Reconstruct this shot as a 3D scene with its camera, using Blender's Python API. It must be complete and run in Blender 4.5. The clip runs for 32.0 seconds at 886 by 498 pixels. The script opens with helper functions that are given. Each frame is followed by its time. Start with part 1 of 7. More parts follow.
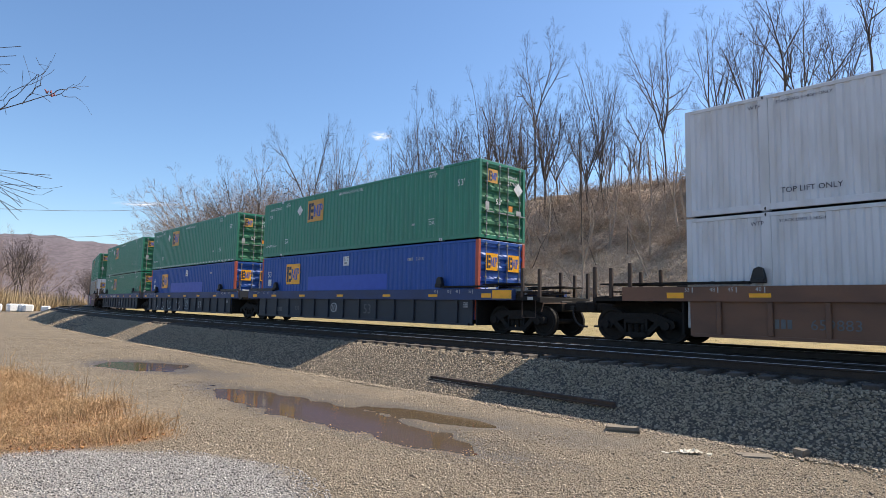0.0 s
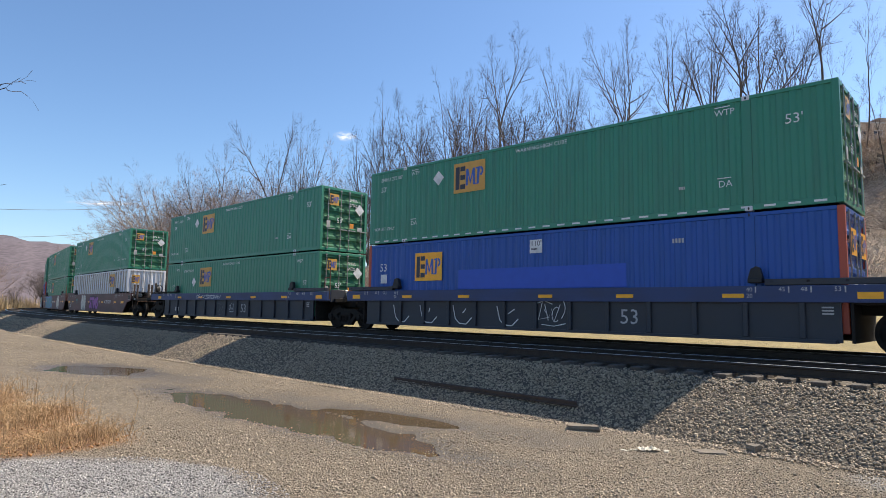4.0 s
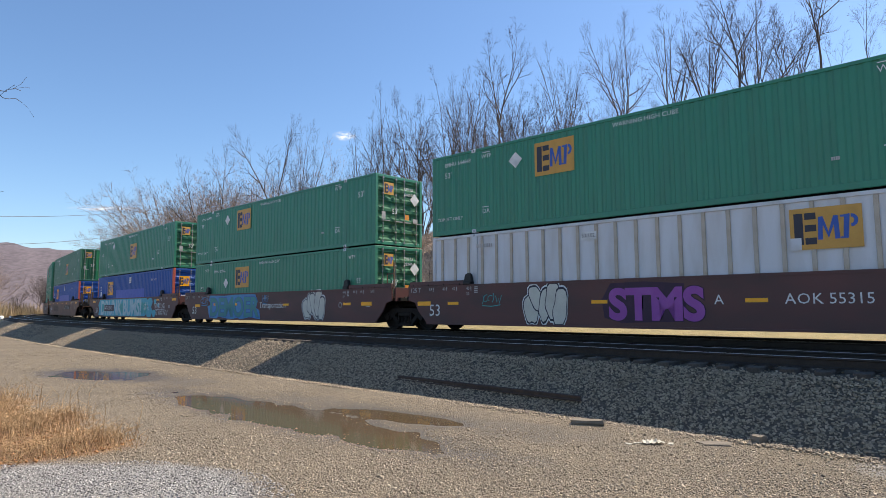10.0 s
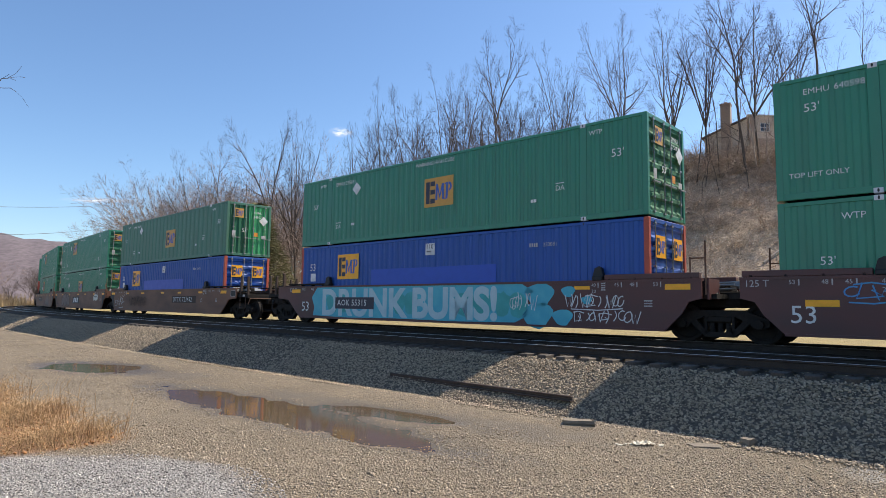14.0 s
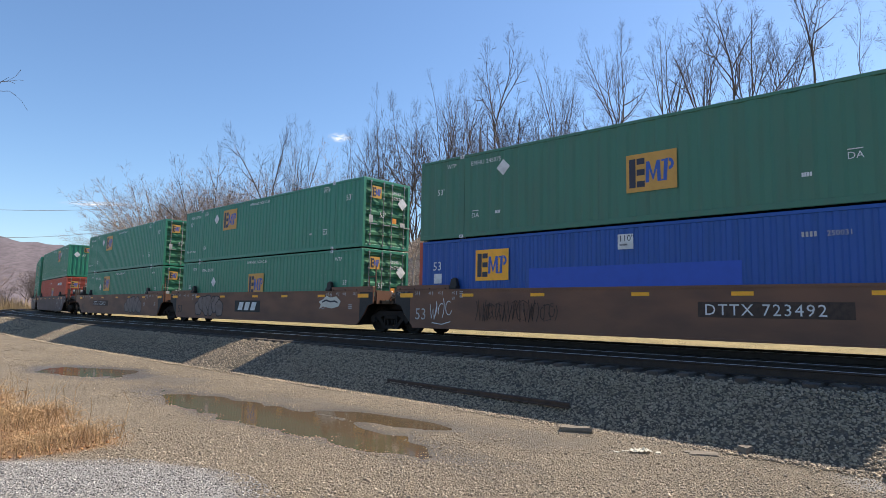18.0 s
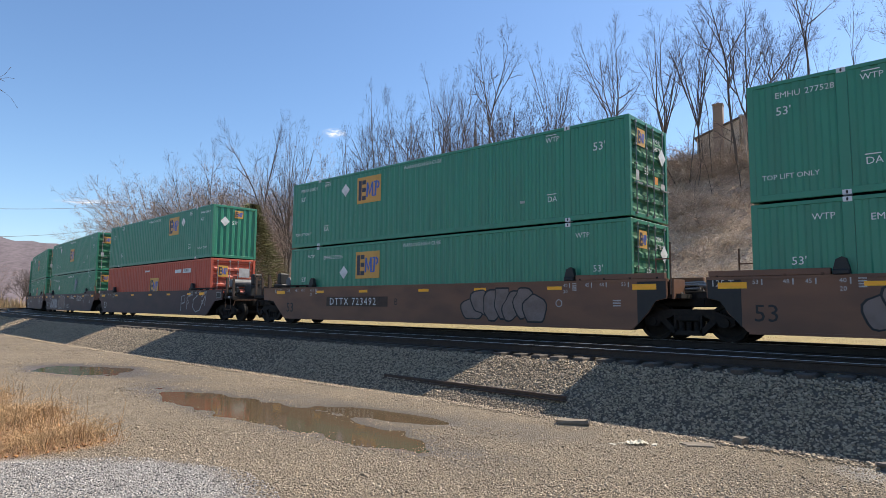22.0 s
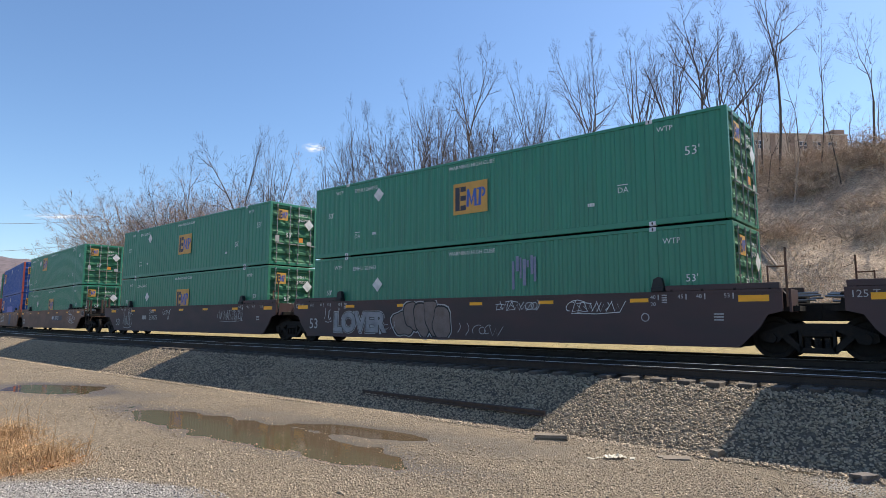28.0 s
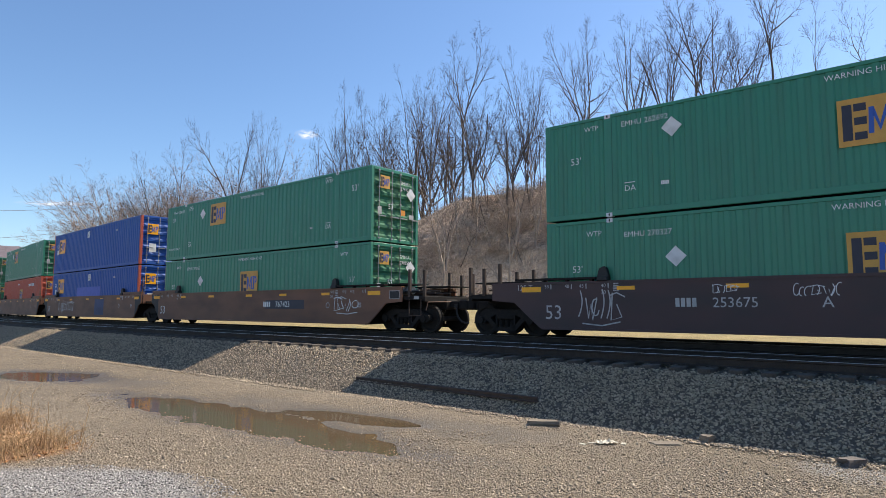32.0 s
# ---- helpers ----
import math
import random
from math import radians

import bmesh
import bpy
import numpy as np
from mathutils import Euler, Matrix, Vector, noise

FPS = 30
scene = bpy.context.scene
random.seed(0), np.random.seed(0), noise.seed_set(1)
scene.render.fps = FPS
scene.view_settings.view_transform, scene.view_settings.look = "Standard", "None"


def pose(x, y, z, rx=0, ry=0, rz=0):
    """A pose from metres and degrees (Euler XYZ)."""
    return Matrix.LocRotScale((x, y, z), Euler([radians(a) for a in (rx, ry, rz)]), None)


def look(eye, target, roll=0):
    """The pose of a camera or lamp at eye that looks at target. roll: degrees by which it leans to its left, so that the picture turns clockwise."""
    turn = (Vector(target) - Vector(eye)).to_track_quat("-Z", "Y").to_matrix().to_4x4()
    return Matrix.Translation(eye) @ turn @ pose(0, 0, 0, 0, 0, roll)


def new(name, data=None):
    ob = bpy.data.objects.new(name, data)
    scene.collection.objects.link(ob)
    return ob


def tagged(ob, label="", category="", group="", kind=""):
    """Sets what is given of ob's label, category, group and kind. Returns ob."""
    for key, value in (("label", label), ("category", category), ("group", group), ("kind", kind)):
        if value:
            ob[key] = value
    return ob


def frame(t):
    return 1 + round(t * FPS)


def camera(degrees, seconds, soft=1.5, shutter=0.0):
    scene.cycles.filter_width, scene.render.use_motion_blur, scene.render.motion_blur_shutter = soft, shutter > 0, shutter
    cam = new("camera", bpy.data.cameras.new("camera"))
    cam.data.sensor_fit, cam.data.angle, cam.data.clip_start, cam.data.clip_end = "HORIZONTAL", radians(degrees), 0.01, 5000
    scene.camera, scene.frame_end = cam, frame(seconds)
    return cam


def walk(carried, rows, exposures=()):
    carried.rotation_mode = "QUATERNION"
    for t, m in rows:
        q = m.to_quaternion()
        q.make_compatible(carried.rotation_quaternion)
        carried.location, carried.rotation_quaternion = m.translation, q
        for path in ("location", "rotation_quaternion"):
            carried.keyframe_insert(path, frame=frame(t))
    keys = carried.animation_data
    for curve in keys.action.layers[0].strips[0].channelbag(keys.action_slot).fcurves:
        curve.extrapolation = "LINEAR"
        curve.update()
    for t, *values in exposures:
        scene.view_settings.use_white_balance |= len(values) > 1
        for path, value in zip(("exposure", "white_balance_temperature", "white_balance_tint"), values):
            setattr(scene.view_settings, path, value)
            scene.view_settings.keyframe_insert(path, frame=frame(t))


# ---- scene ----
cam = camera(71.77, 32.0, soft=0.7)
# seconds, sideways drift of the hand-held camera, tilt, lean, turn
PATH = [
    (0.0, -0.060, 95.54, -1.23, -0.43),
    (0.5, -0.054, 95.75, -1.17, -0.31),
    (1.0, -0.048, 96.89, -1.32, -2.41),
    (1.5, -0.042, 96.57, -1.47, -3.13),
    (2.0, -0.036, 96.20, -1.36, -3.20),
    (2.5, -0.030, 95.85, -1.20, -3.54),
    (4.5, -0.021, 95.70, -0.99, -3.62),
    (5.0, -0.018, 95.71, -0.79, -2.94),
    (5.5, -0.016, 95.74, -0.21, -2.71),
    (6.0, -0.014, 95.61, 0.16, -2.86),
    (6.5, -0.012, 95.53, 0.32, -3.16),
    (7.0, -0.009, 95.55, 0.29, -3.19),
    (7.5, -0.007, 95.49, 0.30, -3.06),
    (8.0, -0.005, 95.50, 0.13, -3.09),
    (8.5, -0.002, 95.48, -0.01, -3.32),
    (9.0, 0.000, 95.43, 0.06, -3.38),
    (9.5, 0.000, 95.47, 0.33, -3.40),
    (10.0, 0.000, 95.48, 0.22, -3.37),
    (10.5, 0.000, 95.42, 0.07, -3.36),
    (11.0, 0.000, 95.31, -0.07, -3.62),
    (11.5, 0.000, 95.92, -0.04, -3.67),
    (12.0, 0.000, 96.09, -0.31, -3.98),
    (12.5, 0.000, 95.70, -0.43, -4.11),
    (13.0, 0.000, 95.65, -0.48, -4.28),
    (13.5, 0.000, 95.59, -0.65, -4.18),
    (14.0, 0.000, 95.32, -0.76, -3.97),
    (14.5, 0.000, 95.26, -0.64, -3.77),
    (16.5, 0.000, 95.22, -0.63, -3.62),
    (17.0, 0.000, 95.31, -0.74, -3.59),
    (17.5, 0.000, 95.40, -0.49, -3.49),
    (18.0, 0.000, 95.86, -1.09, -4.18),
    (18.5, 0.000, 95.88, -1.20, -4.68),
    (19.0, 0.000, 95.80, -0.98, -5.03),
    (19.5, 0.000, 95.61, -0.87, -5.45),
    (20.0, 0.000, 95.39, -0.85, -5.55),
    (20.5, 0.003, 95.31, -0.46, -5.44),
    (21.0, 0.005, 95.30, -0.57, -4.61),
    (21.5, 0.007, 95.36, -0.53, -4.51),
    (22.0, 0.010, 95.38, -0.51, -4.50),
    (22.5, 0.013, 95.41, -0.41, -4.55),
    (23.0, 0.015, 95.44, -0.53, -4.65),
    (23.5, 0.018, 95.45, -0.65, -4.61),
    (24.0, 0.020, 95.48, -0.89, -4.69),
    (24.5, 0.022, 95.53, -0.57, -4.81),
    (25.0, 0.025, 95.71, -0.59, -5.00),
    (25.5, 0.028, 95.96, -0.33, -5.53),
    (27.5, 0.037, 96.87, -0.25, -6.21),
    (28.0, 0.040, 96.77, -0.21, -6.35),
    (28.5, 0.041, 96.35, 0.09, -6.76),
    (29.0, 0.043, 96.12, 0.13, -6.90),
    (29.5, 0.044, 95.98, 0.01, -7.02),
    (30.0, 0.045, 95.77, 0.32, -6.98),
    (30.5, 0.046, 95.68, -0.21, -6.96),
    (31.0, 0.048, 95.75, -0.04, -6.82),
    (31.5, 0.049, 95.73, -0.12, -6.87),
    (32.0, 0.050, 95.59, -0.16, -6.92),
]
EYE = 1.95
walk(cam, [(t, pose(x, 0, EYE, tilt, lean, turn)) for t, x, tilt, lean, turn in PATH])

# ---- light ----
SUN_AZ, SUN_EL = 65.0, 48.6          # degrees right of straight ahead, degrees up
world = bpy.data.worlds.new("sky")
scene.world = world
world.use_nodes = True
wn, wl = world.node_tree.nodes, world.node_tree.links
sky = wn.new("ShaderNodeTexSky")
sky.sky_type, sky.sun_disc = "NISHITA", False
sky.sun_elevation, sky.sun_rotation = radians(SUN_EL), radians(SUN_AZ)
sky.air_density, sky.dust_density, sky.ozone_density = 1.0, 0.35, 5.0
deep = wn.new("ShaderNodeHueSaturation")
deep.inputs["Saturation"].default_value, deep.inputs["Value"].default_value = 1.03, 1.0
wl.new(sky.outputs[0], deep.inputs["Color"])
wl.new(deep.outputs[0], wn["Background"].inputs[0])
wn["Background"].inputs[1].default_value = 0.118
sun = new("sun", bpy.data.lights.new("sun", "SUN"))
sun.data.energy, sun.data.angle, sun.data.color = 5.0, radians(0.53), (1.0, 0.90, 0.76)
az, el = radians(SUN_AZ), radians(SUN_EL)
sun_way = Vector((math.sin(az) * math.cos(el), math.cos(az) * math.cos(el), math.sin(el)))
sun.matrix_world = look(sun_way * 200, (0, 0, 0))
scene.view_settings.exposure = 0.60

# ---- materials ----
def surface(name, color, rough=0.7, metal=0.0, other=None, scale=6.0, mix=0.5, stretch=(1, 1, 1), fine=60.0, fine_amount=0.25,
            bump=0.0, bump_scale=80.0, bump_dist=0.01, rough_var=0.1, spec=0.5, shift=0.0):
    """A procedural paint, metal, stone or plant surface: broad stains in a second colour, fine grain and relief."""
    m = bpy.data.materials.new(name)
    m.use_nodes = True
    n, l = m.node_tree.nodes, m.node_tree.links
    b = n["Principled BSDF"]
    b.inputs["Metallic"].default_value = metal
    b.inputs["Specular IOR Level"].default_value = spec
    tc, mp = n.new("ShaderNodeTexCoord"), n.new("ShaderNodeMapping")
    mp.inputs["Scale"].default_value = stretch
    l.new(tc.outputs["Object"], mp.inputs[0])
    broad, small = n.new("ShaderNodeTexNoise"), n.new("ShaderNodeTexNoise")
    broad.inputs["Scale"].default_value, broad.inputs["Detail"].default_value = scale, 6
    small.inputs["Scale"].default_value, small.inputs["Detail"].default_value = fine, 4
    l.new(mp.outputs[0], broad.inputs[0]); l.new(tc.outputs["Object"], small.inputs[0])
    ramp = n.new("ShaderNodeMapRange")
    ramp.inputs[1].default_value, ramp.inputs[2].default_value, ramp.inputs[4].default_value = 0.42, 0.72, mix
    l.new(broad.outputs[0], ramp.inputs[0])
    mixer = n.new("ShaderNodeMix"); mixer.data_type = "RGBA"
    mixer.inputs[6].default_value = (*color, 1)
    mixer.inputs[7].default_value = (*(other or [c * 0.55 for c in color]), 1)
    l.new(ramp.outputs[0], mixer.inputs[0])
    hsv = n.new("ShaderNodeHueSaturation")
    l.new(mixer.outputs[2], hsv.inputs["Color"])
    val = n.new("ShaderNodeMapRange")
    val.inputs[1].default_value, val.inputs[2].default_value = 0.25, 0.75
    val.inputs[3].default_value, val.inputs[4].default_value = 1 - fine_amount, 1 + fine_amount
    l.new(small.outputs[0], val.inputs[0])
    if shift:
        info, add = n.new("ShaderNodeObjectInfo"), n.new("ShaderNodeMath")
        rnd = n.new("ShaderNodeMapRange")
        rnd.inputs[3].default_value, rnd.inputs[4].default_value = -shift, shift
        l.new(info.outputs["Random"], rnd.inputs[0]); l.new(val.outputs[0], add.inputs[0]); l.new(rnd.outputs[0], add.inputs[1])
        l.new(add.outputs[0], hsv.inputs["Value"])
    else:
        l.new(val.outputs[0], hsv.inputs["Value"])
    l.new(hsv.outputs[0], b.inputs["Base Color"])
    rr = n.new("ShaderNodeMapRange")
    rr.inputs[3].default_value, rr.inputs[4].default_value = max(rough - rough_var, 0.03), min(rough + rough_var, 1)
    l.new(broad.outputs[0], rr.inputs[0]); l.new(rr.outputs[0], b.inputs["Roughness"])
    if bump:
        bt, bp = n.new("ShaderNodeTexNoise"), n.new("ShaderNodeBump")
        bt.inputs["Scale"].default_value, bt.inputs["Detail"].default_value = bump_scale, 3
        l.new(tc.outputs["Object"], bt.inputs[0])
        bp.inputs["Strength"].default_value, bp.inputs["Distance"].default_value = bump, bump_dist
        l.new(bt.outputs[0], bp.inputs["Height"]); l.new(bp.outputs[0], b.inputs["Normal"])
    return m


def islands(m, amount):
    """Varies the brightness from piece to piece of one joined mesh."""
    n, l = m.node_tree.nodes, m.node_tree.links
    hsv = next(x for x in n if x.type == "HUE_SAT")
    geo, rnd, mul = n.new("ShaderNodeNewGeometry"), n.new("ShaderNodeMapRange"), n.new("ShaderNodeMath")
    rnd.inputs[3].default_value, rnd.inputs[4].default_value = 1 - amount, 1 + amount
    mul.operation = "MULTIPLY"
    old = hsv.inputs["Value"].links[0].from_socket
    l.new(geo.outputs["Random Per Island"], rnd.inputs[0])
    l.new(old, mul.inputs[0]); l.new(rnd.outputs[0], mul.inputs[1]); l.new(mul.outputs[0], hsv.inputs["Value"])
    return m


M = {}
M["green"] = surface("green paint", (0.031, 0.225, 0.134), 0.40, other=(0.049, 0.182, 0.12), stretch=(1, 1, 0.15), scale=3, mix=0.6, fine_amount=0.1, shift=0.04)
M["greendoor"] = surface("dull green door paint", (0.040, 0.165, 0.090), 0.75, other=(0.075, 0.14, 0.08), stretch=(1, 1, 0.2), scale=4, mix=0.8, fine_amount=0.2, spec=0.2)
M["green2"] = surface("faded green paint", (0.050, 0.180, 0.115), 0.5, other=(0.078, 0.15, 0.10), stretch=(1, 1, 0.15), scale=3, mix=0.6, fine_amount=0.1)
M["brightgreen"] = surface("bright green paint", (0.05, 0.36, 0.13), 0.45, other=(0.05, 0.28, 0.11), stretch=(1, 1, 0.15), scale=3, mix=0.5, fine_amount=0.1)
M["blue"] = surface("blue paint", (0.007, 0.076, 0.345), 0.5, other=(0.018, 0.080, 0.26), stretch=(1, 1, 0.15), scale=3, mix=0.6, fine_amount=0.1)
M["blue2"] = surface("fresh blue patch", (0.004, 0.072, 0.47), 0.45, scale=3, mix=0.2, fine_amount=0.05)
M["white"] = surface("white paint", (0.66, 0.67, 0.70), 0.5, other=(0.45, 0.42, 0.38), stretch=(1, 1, 0.2), scale=2.5, mix=0.5, fine_amount=0.06)
M["beige"] = surface("beige batten", (0.50, 0.44, 0.36), 0.6, other=(0.36, 0.28, 0.2), scale=3, mix=0.6)
M["red"] = surface("orange-red paint", (0.483, 0.081, 0.040), 0.55, other=(0.345, 0.081, 0.052), stretch=(1, 1, 0.15), scale=3, mix=0.6, fine_amount=0.1)
M["brown"] = surface("brown car paint", (0.19, 0.086, 0.047), 0.6, other=(0.095, 0.052, 0.037), stretch=(0.4, 1, 1), scale=1.4, mix=0.8, fine_amount=0.2)
M["maroon"] = surface("maroon car paint", (0.111, 0.039, 0.036), 0.55, other=(0.058, 0.039, 0.036), stretch=(0.4, 1, 1), scale=1.4, mix=0.8, fine_amount=0.2)
M["darkmaroon"] = surface("dirty maroon car paint", (0.068, 0.035, 0.035), 0.6, other=(0.041, 0.035, 0.034), stretch=(0.4, 1, 1), scale=1.4, mix=0.8, fine_amount=0.2)
M["slate"] = surface("dark slate car paint", (0.030, 0.034, 0.046), 0.6, other=(0.044, 0.042, 0.042), stretch=(0.4, 1, 1), scale=1.4, mix=0.8, fine_amount=0.2)
M["slateblue"] = surface("slate blue chord paint", (0.022, 0.046, 0.145), 0.55, other=(0.035, 0.042, 0.075), stretch=(0.4, 1, 1), scale=1.4, mix=0.8, fine_amount=0.2)
M["iron"] = surface("dirty cast iron", (0.017, 0.015, 0.014), 0.8, metal=0.0, other=(0.032, 0.026, 0.021), scale=9, mix=0.7, bump=0.3, spec=0.2)
M["steel"] = surface("worn steel", (0.80, 0.79, 0.77), 0.38, metal=1.0, other=(0.25, 0.2, 0.16), scale=5, mix=0.4)
M["railside"] = surface("rusty rail", (0.040, 0.029, 0.022), 0.8, metal=0.1, other=(0.026, 0.019, 0.015), scale=6, mix=0.8, bump=0.3)
M["galv"] = surface("galvanised steel", (0.38, 0.37, 0.35), 0.45, metal=0.7, other=(0.25, 0.22, 0.2), scale=8, mix=0.5)
M["rust"] = surface("rust brown steel", (0.17, 0.085, 0.050), 0.75, other=(0.08, 0.05, 0.035), scale=9, mix=0.8, bump=0.2)
M["darkrust"] = surface("dark rusty steel", (0.075, 0.047, 0.034), 0.8, other=(0.04, 0.028, 0.022), scale=9, mix=0.8, bump=0.2)
M["gold"] = surface("golden label", (0.62, 0.33, 0.06), 0.5, scale=4, mix=0.25, fine_amount=0.08)
M["yellow"] = surface("yellow reflector", (1.0, 0.44, 0.008), 0.4, scale=4, mix=0.3, fine_amount=0.1)
M["orange"] = surface("orange label", (0.75, 0.28, 0.03), 0.5, scale=4, mix=0.2, fine_amount=0.1)
M["silver"] = surface("silver spray paint", (0.30, 0.30, 0.32), 0.5, other=(0.15, 0.15, 0.17), scale=3, mix=0.8, fine_amount=0.15)
M["faint"] = surface("rubbed stencil paint", (0.14, 0.14, 0.14), 0.6, scale=3, mix=0.7, fine_amount=0.2)
M["ink"] = surface("navy ink", (0.025, 0.025, 0.045), 0.5, scale=4, mix=0.2, fine_amount=0.1)
M["inkblue"] = surface("blue ink", (0.03, 0.10, 0.42), 0.5, scale=4, mix=0.2, fine_amount=0.1)
M["paint"] = surface("white marking", (0.72, 0.73, 0.72), 0.5, scale=3, other=(0.4, 0.4, 0.38), mix=0.6, fine_amount=0.1)
M["dimpaint"] = surface("faded marking", (0.46, 0.45, 0.44), 0.6, scale=3, mix=0.7, fine_amount=0.15)
M["cyan"] = surface("cyan spray paint", (0.055, 0.396, 0.506), 0.5, other=(0.110, 0.495, 0.550), scale=2, mix=0.8, fine_amount=0.1)
M["skyspray"] = surface("sky blue spray paint", (0.06, 0.24, 0.52), 0.5, other=(0.05, 0.35, 0.5), scale=2, mix=0.8, fine_amount=0.1)
M["teal"] = surface("teal spray paint", (0.036, 0.336, 0.312), 0.5, other=(0.060, 0.432, 0.456), scale=2, mix=0.8, fine_amount=0.1)
M["palecyan"] = surface("pale spray paint", (0.45, 0.60, 0.62), 0.5, other=(0.3, 0.5, 0.55), scale=2, mix=0.8, fine_amount=0.1)
M["cream"] = surface("cream spray paint", (0.62, 0.60, 0.52), 0.5, other=(0.45, 0.42, 0.36), scale=2, mix=0.6, fine_amount=0.1)
M["purple"] = surface("purple spray paint", (0.30, 0.06, 0.34), 0.5, other=(0.36, 0.12, 0.4), scale=2, mix=0.6, fine_amount=0.1)
M["plum"] = surface("dark plum spray", (0.035, 0.012, 0.035), 0.6, other=(0.06, 0.02, 0.05), scale=3, mix=0.8)
M["seaspray"] = surface("sea green spray paint", (0.045, 0.25, 0.24), 0.5, other=(0.04, 0.29, 0.36), scale=2, mix=0.8, fine_amount=0.12)
M["washed"] = surface("washed-out spray on rust", (0.21, 0.155, 0.135), 0.65, other=(0.14, 0.095, 0.075), scale=3, mix=0.7)
M["worn"] = surface("grey-violet wear", (0.20, 0.22, 0.33), 0.7, other=(0.30, 0.32, 0.36), scale=4, mix=0.8)
M["black"] = surface("black", (0.014, 0.014, 0.015), 0.6, scale=4, mix=0.4)
M["timber"] = islands(surface("weathered tie timber", (0.065, 0.052, 0.042), 0.85, other=(0.13, 0.11, 0.09), stretch=(6, 1, 6), scale=3, mix=0.8, bump=0.4, bump_scale=40, shift=0.25), 0.15)
M["stone"] = islands(surface("ballast stone", (0.42, 0.335, 0.235), 0.85, other=(0.22, 0.172, 0.12), scale=14, mix=0.8, fine=120, bump=0.3), 0.38)
# bed darker than the stones: shade in their gaps put into the colour
M["ballastbed"] = surface("ballast bed with gap shade", (0.125, 0.10, 0.072), 0.95, other=(0.05, 0.04, 0.03), scale=9, mix=0.8, fine=40, fine_amount=0.5, bump=1.0, bump_scale=22, bump_dist=0.04)
M["pebble"] = islands(surface("gravel pebble", (0.37, 0.30, 0.215), 0.85, other=(0.20, 0.16, 0.112), scale=14, mix=0.8, fine=120), 0.45)
M["whitestone"] = islands(surface("pale crushed stone", (0.37, 0.345, 0.315), 0.85, other=(0.22, 0.20, 0.185), scale=14, mix=0.8, fine=120), 0.6)
M["bark"] = islands(surface("grey-brown bark", (0.085, 0.066, 0.053), 0.9, other=(0.15, 0.118, 0.094), stretch=(1, 1, 0.3), scale=5, mix=0.7, bump=0.5, bump_scale=25), 0.1)
M["twig"] = islands(surface("bare twigs", (0.075, 0.057, 0.052), 0.9, other=(0.16, 0.12, 0.10), scale=3, mix=0.5, shift=0.2), 0.25)
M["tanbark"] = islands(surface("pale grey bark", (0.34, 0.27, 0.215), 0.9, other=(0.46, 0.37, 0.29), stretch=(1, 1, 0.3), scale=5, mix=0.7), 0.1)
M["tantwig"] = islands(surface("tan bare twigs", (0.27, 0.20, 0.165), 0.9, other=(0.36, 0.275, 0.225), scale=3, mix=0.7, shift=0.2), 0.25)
M["brush"] = islands(surface("dry brush", (0.52, 0.40, 0.28), 0.95, other=(0.36, 0.26, 0.175), scale=0.25, mix=0.9), 0.55)
M["reed"] = islands(surface("dry reeds", (0.42, 0.31, 0.17), 0.95, other=(0.30, 0.21, 0.12), scale=0.6, mix=0.7), 0.35)
M["drygrass"] = islands(surface("dry weeds", (0.47, 0.315, 0.165), 0.95, other=(0.32, 0.175, 0.08), scale=2.5, mix=0.8), 0.4)
M["pine"] = islands(surface("evergreen needles", (0.125, 0.118, 0.050), 0.9, other=(0.20, 0.175, 0.085), scale=2, mix=0.8), 0.35)


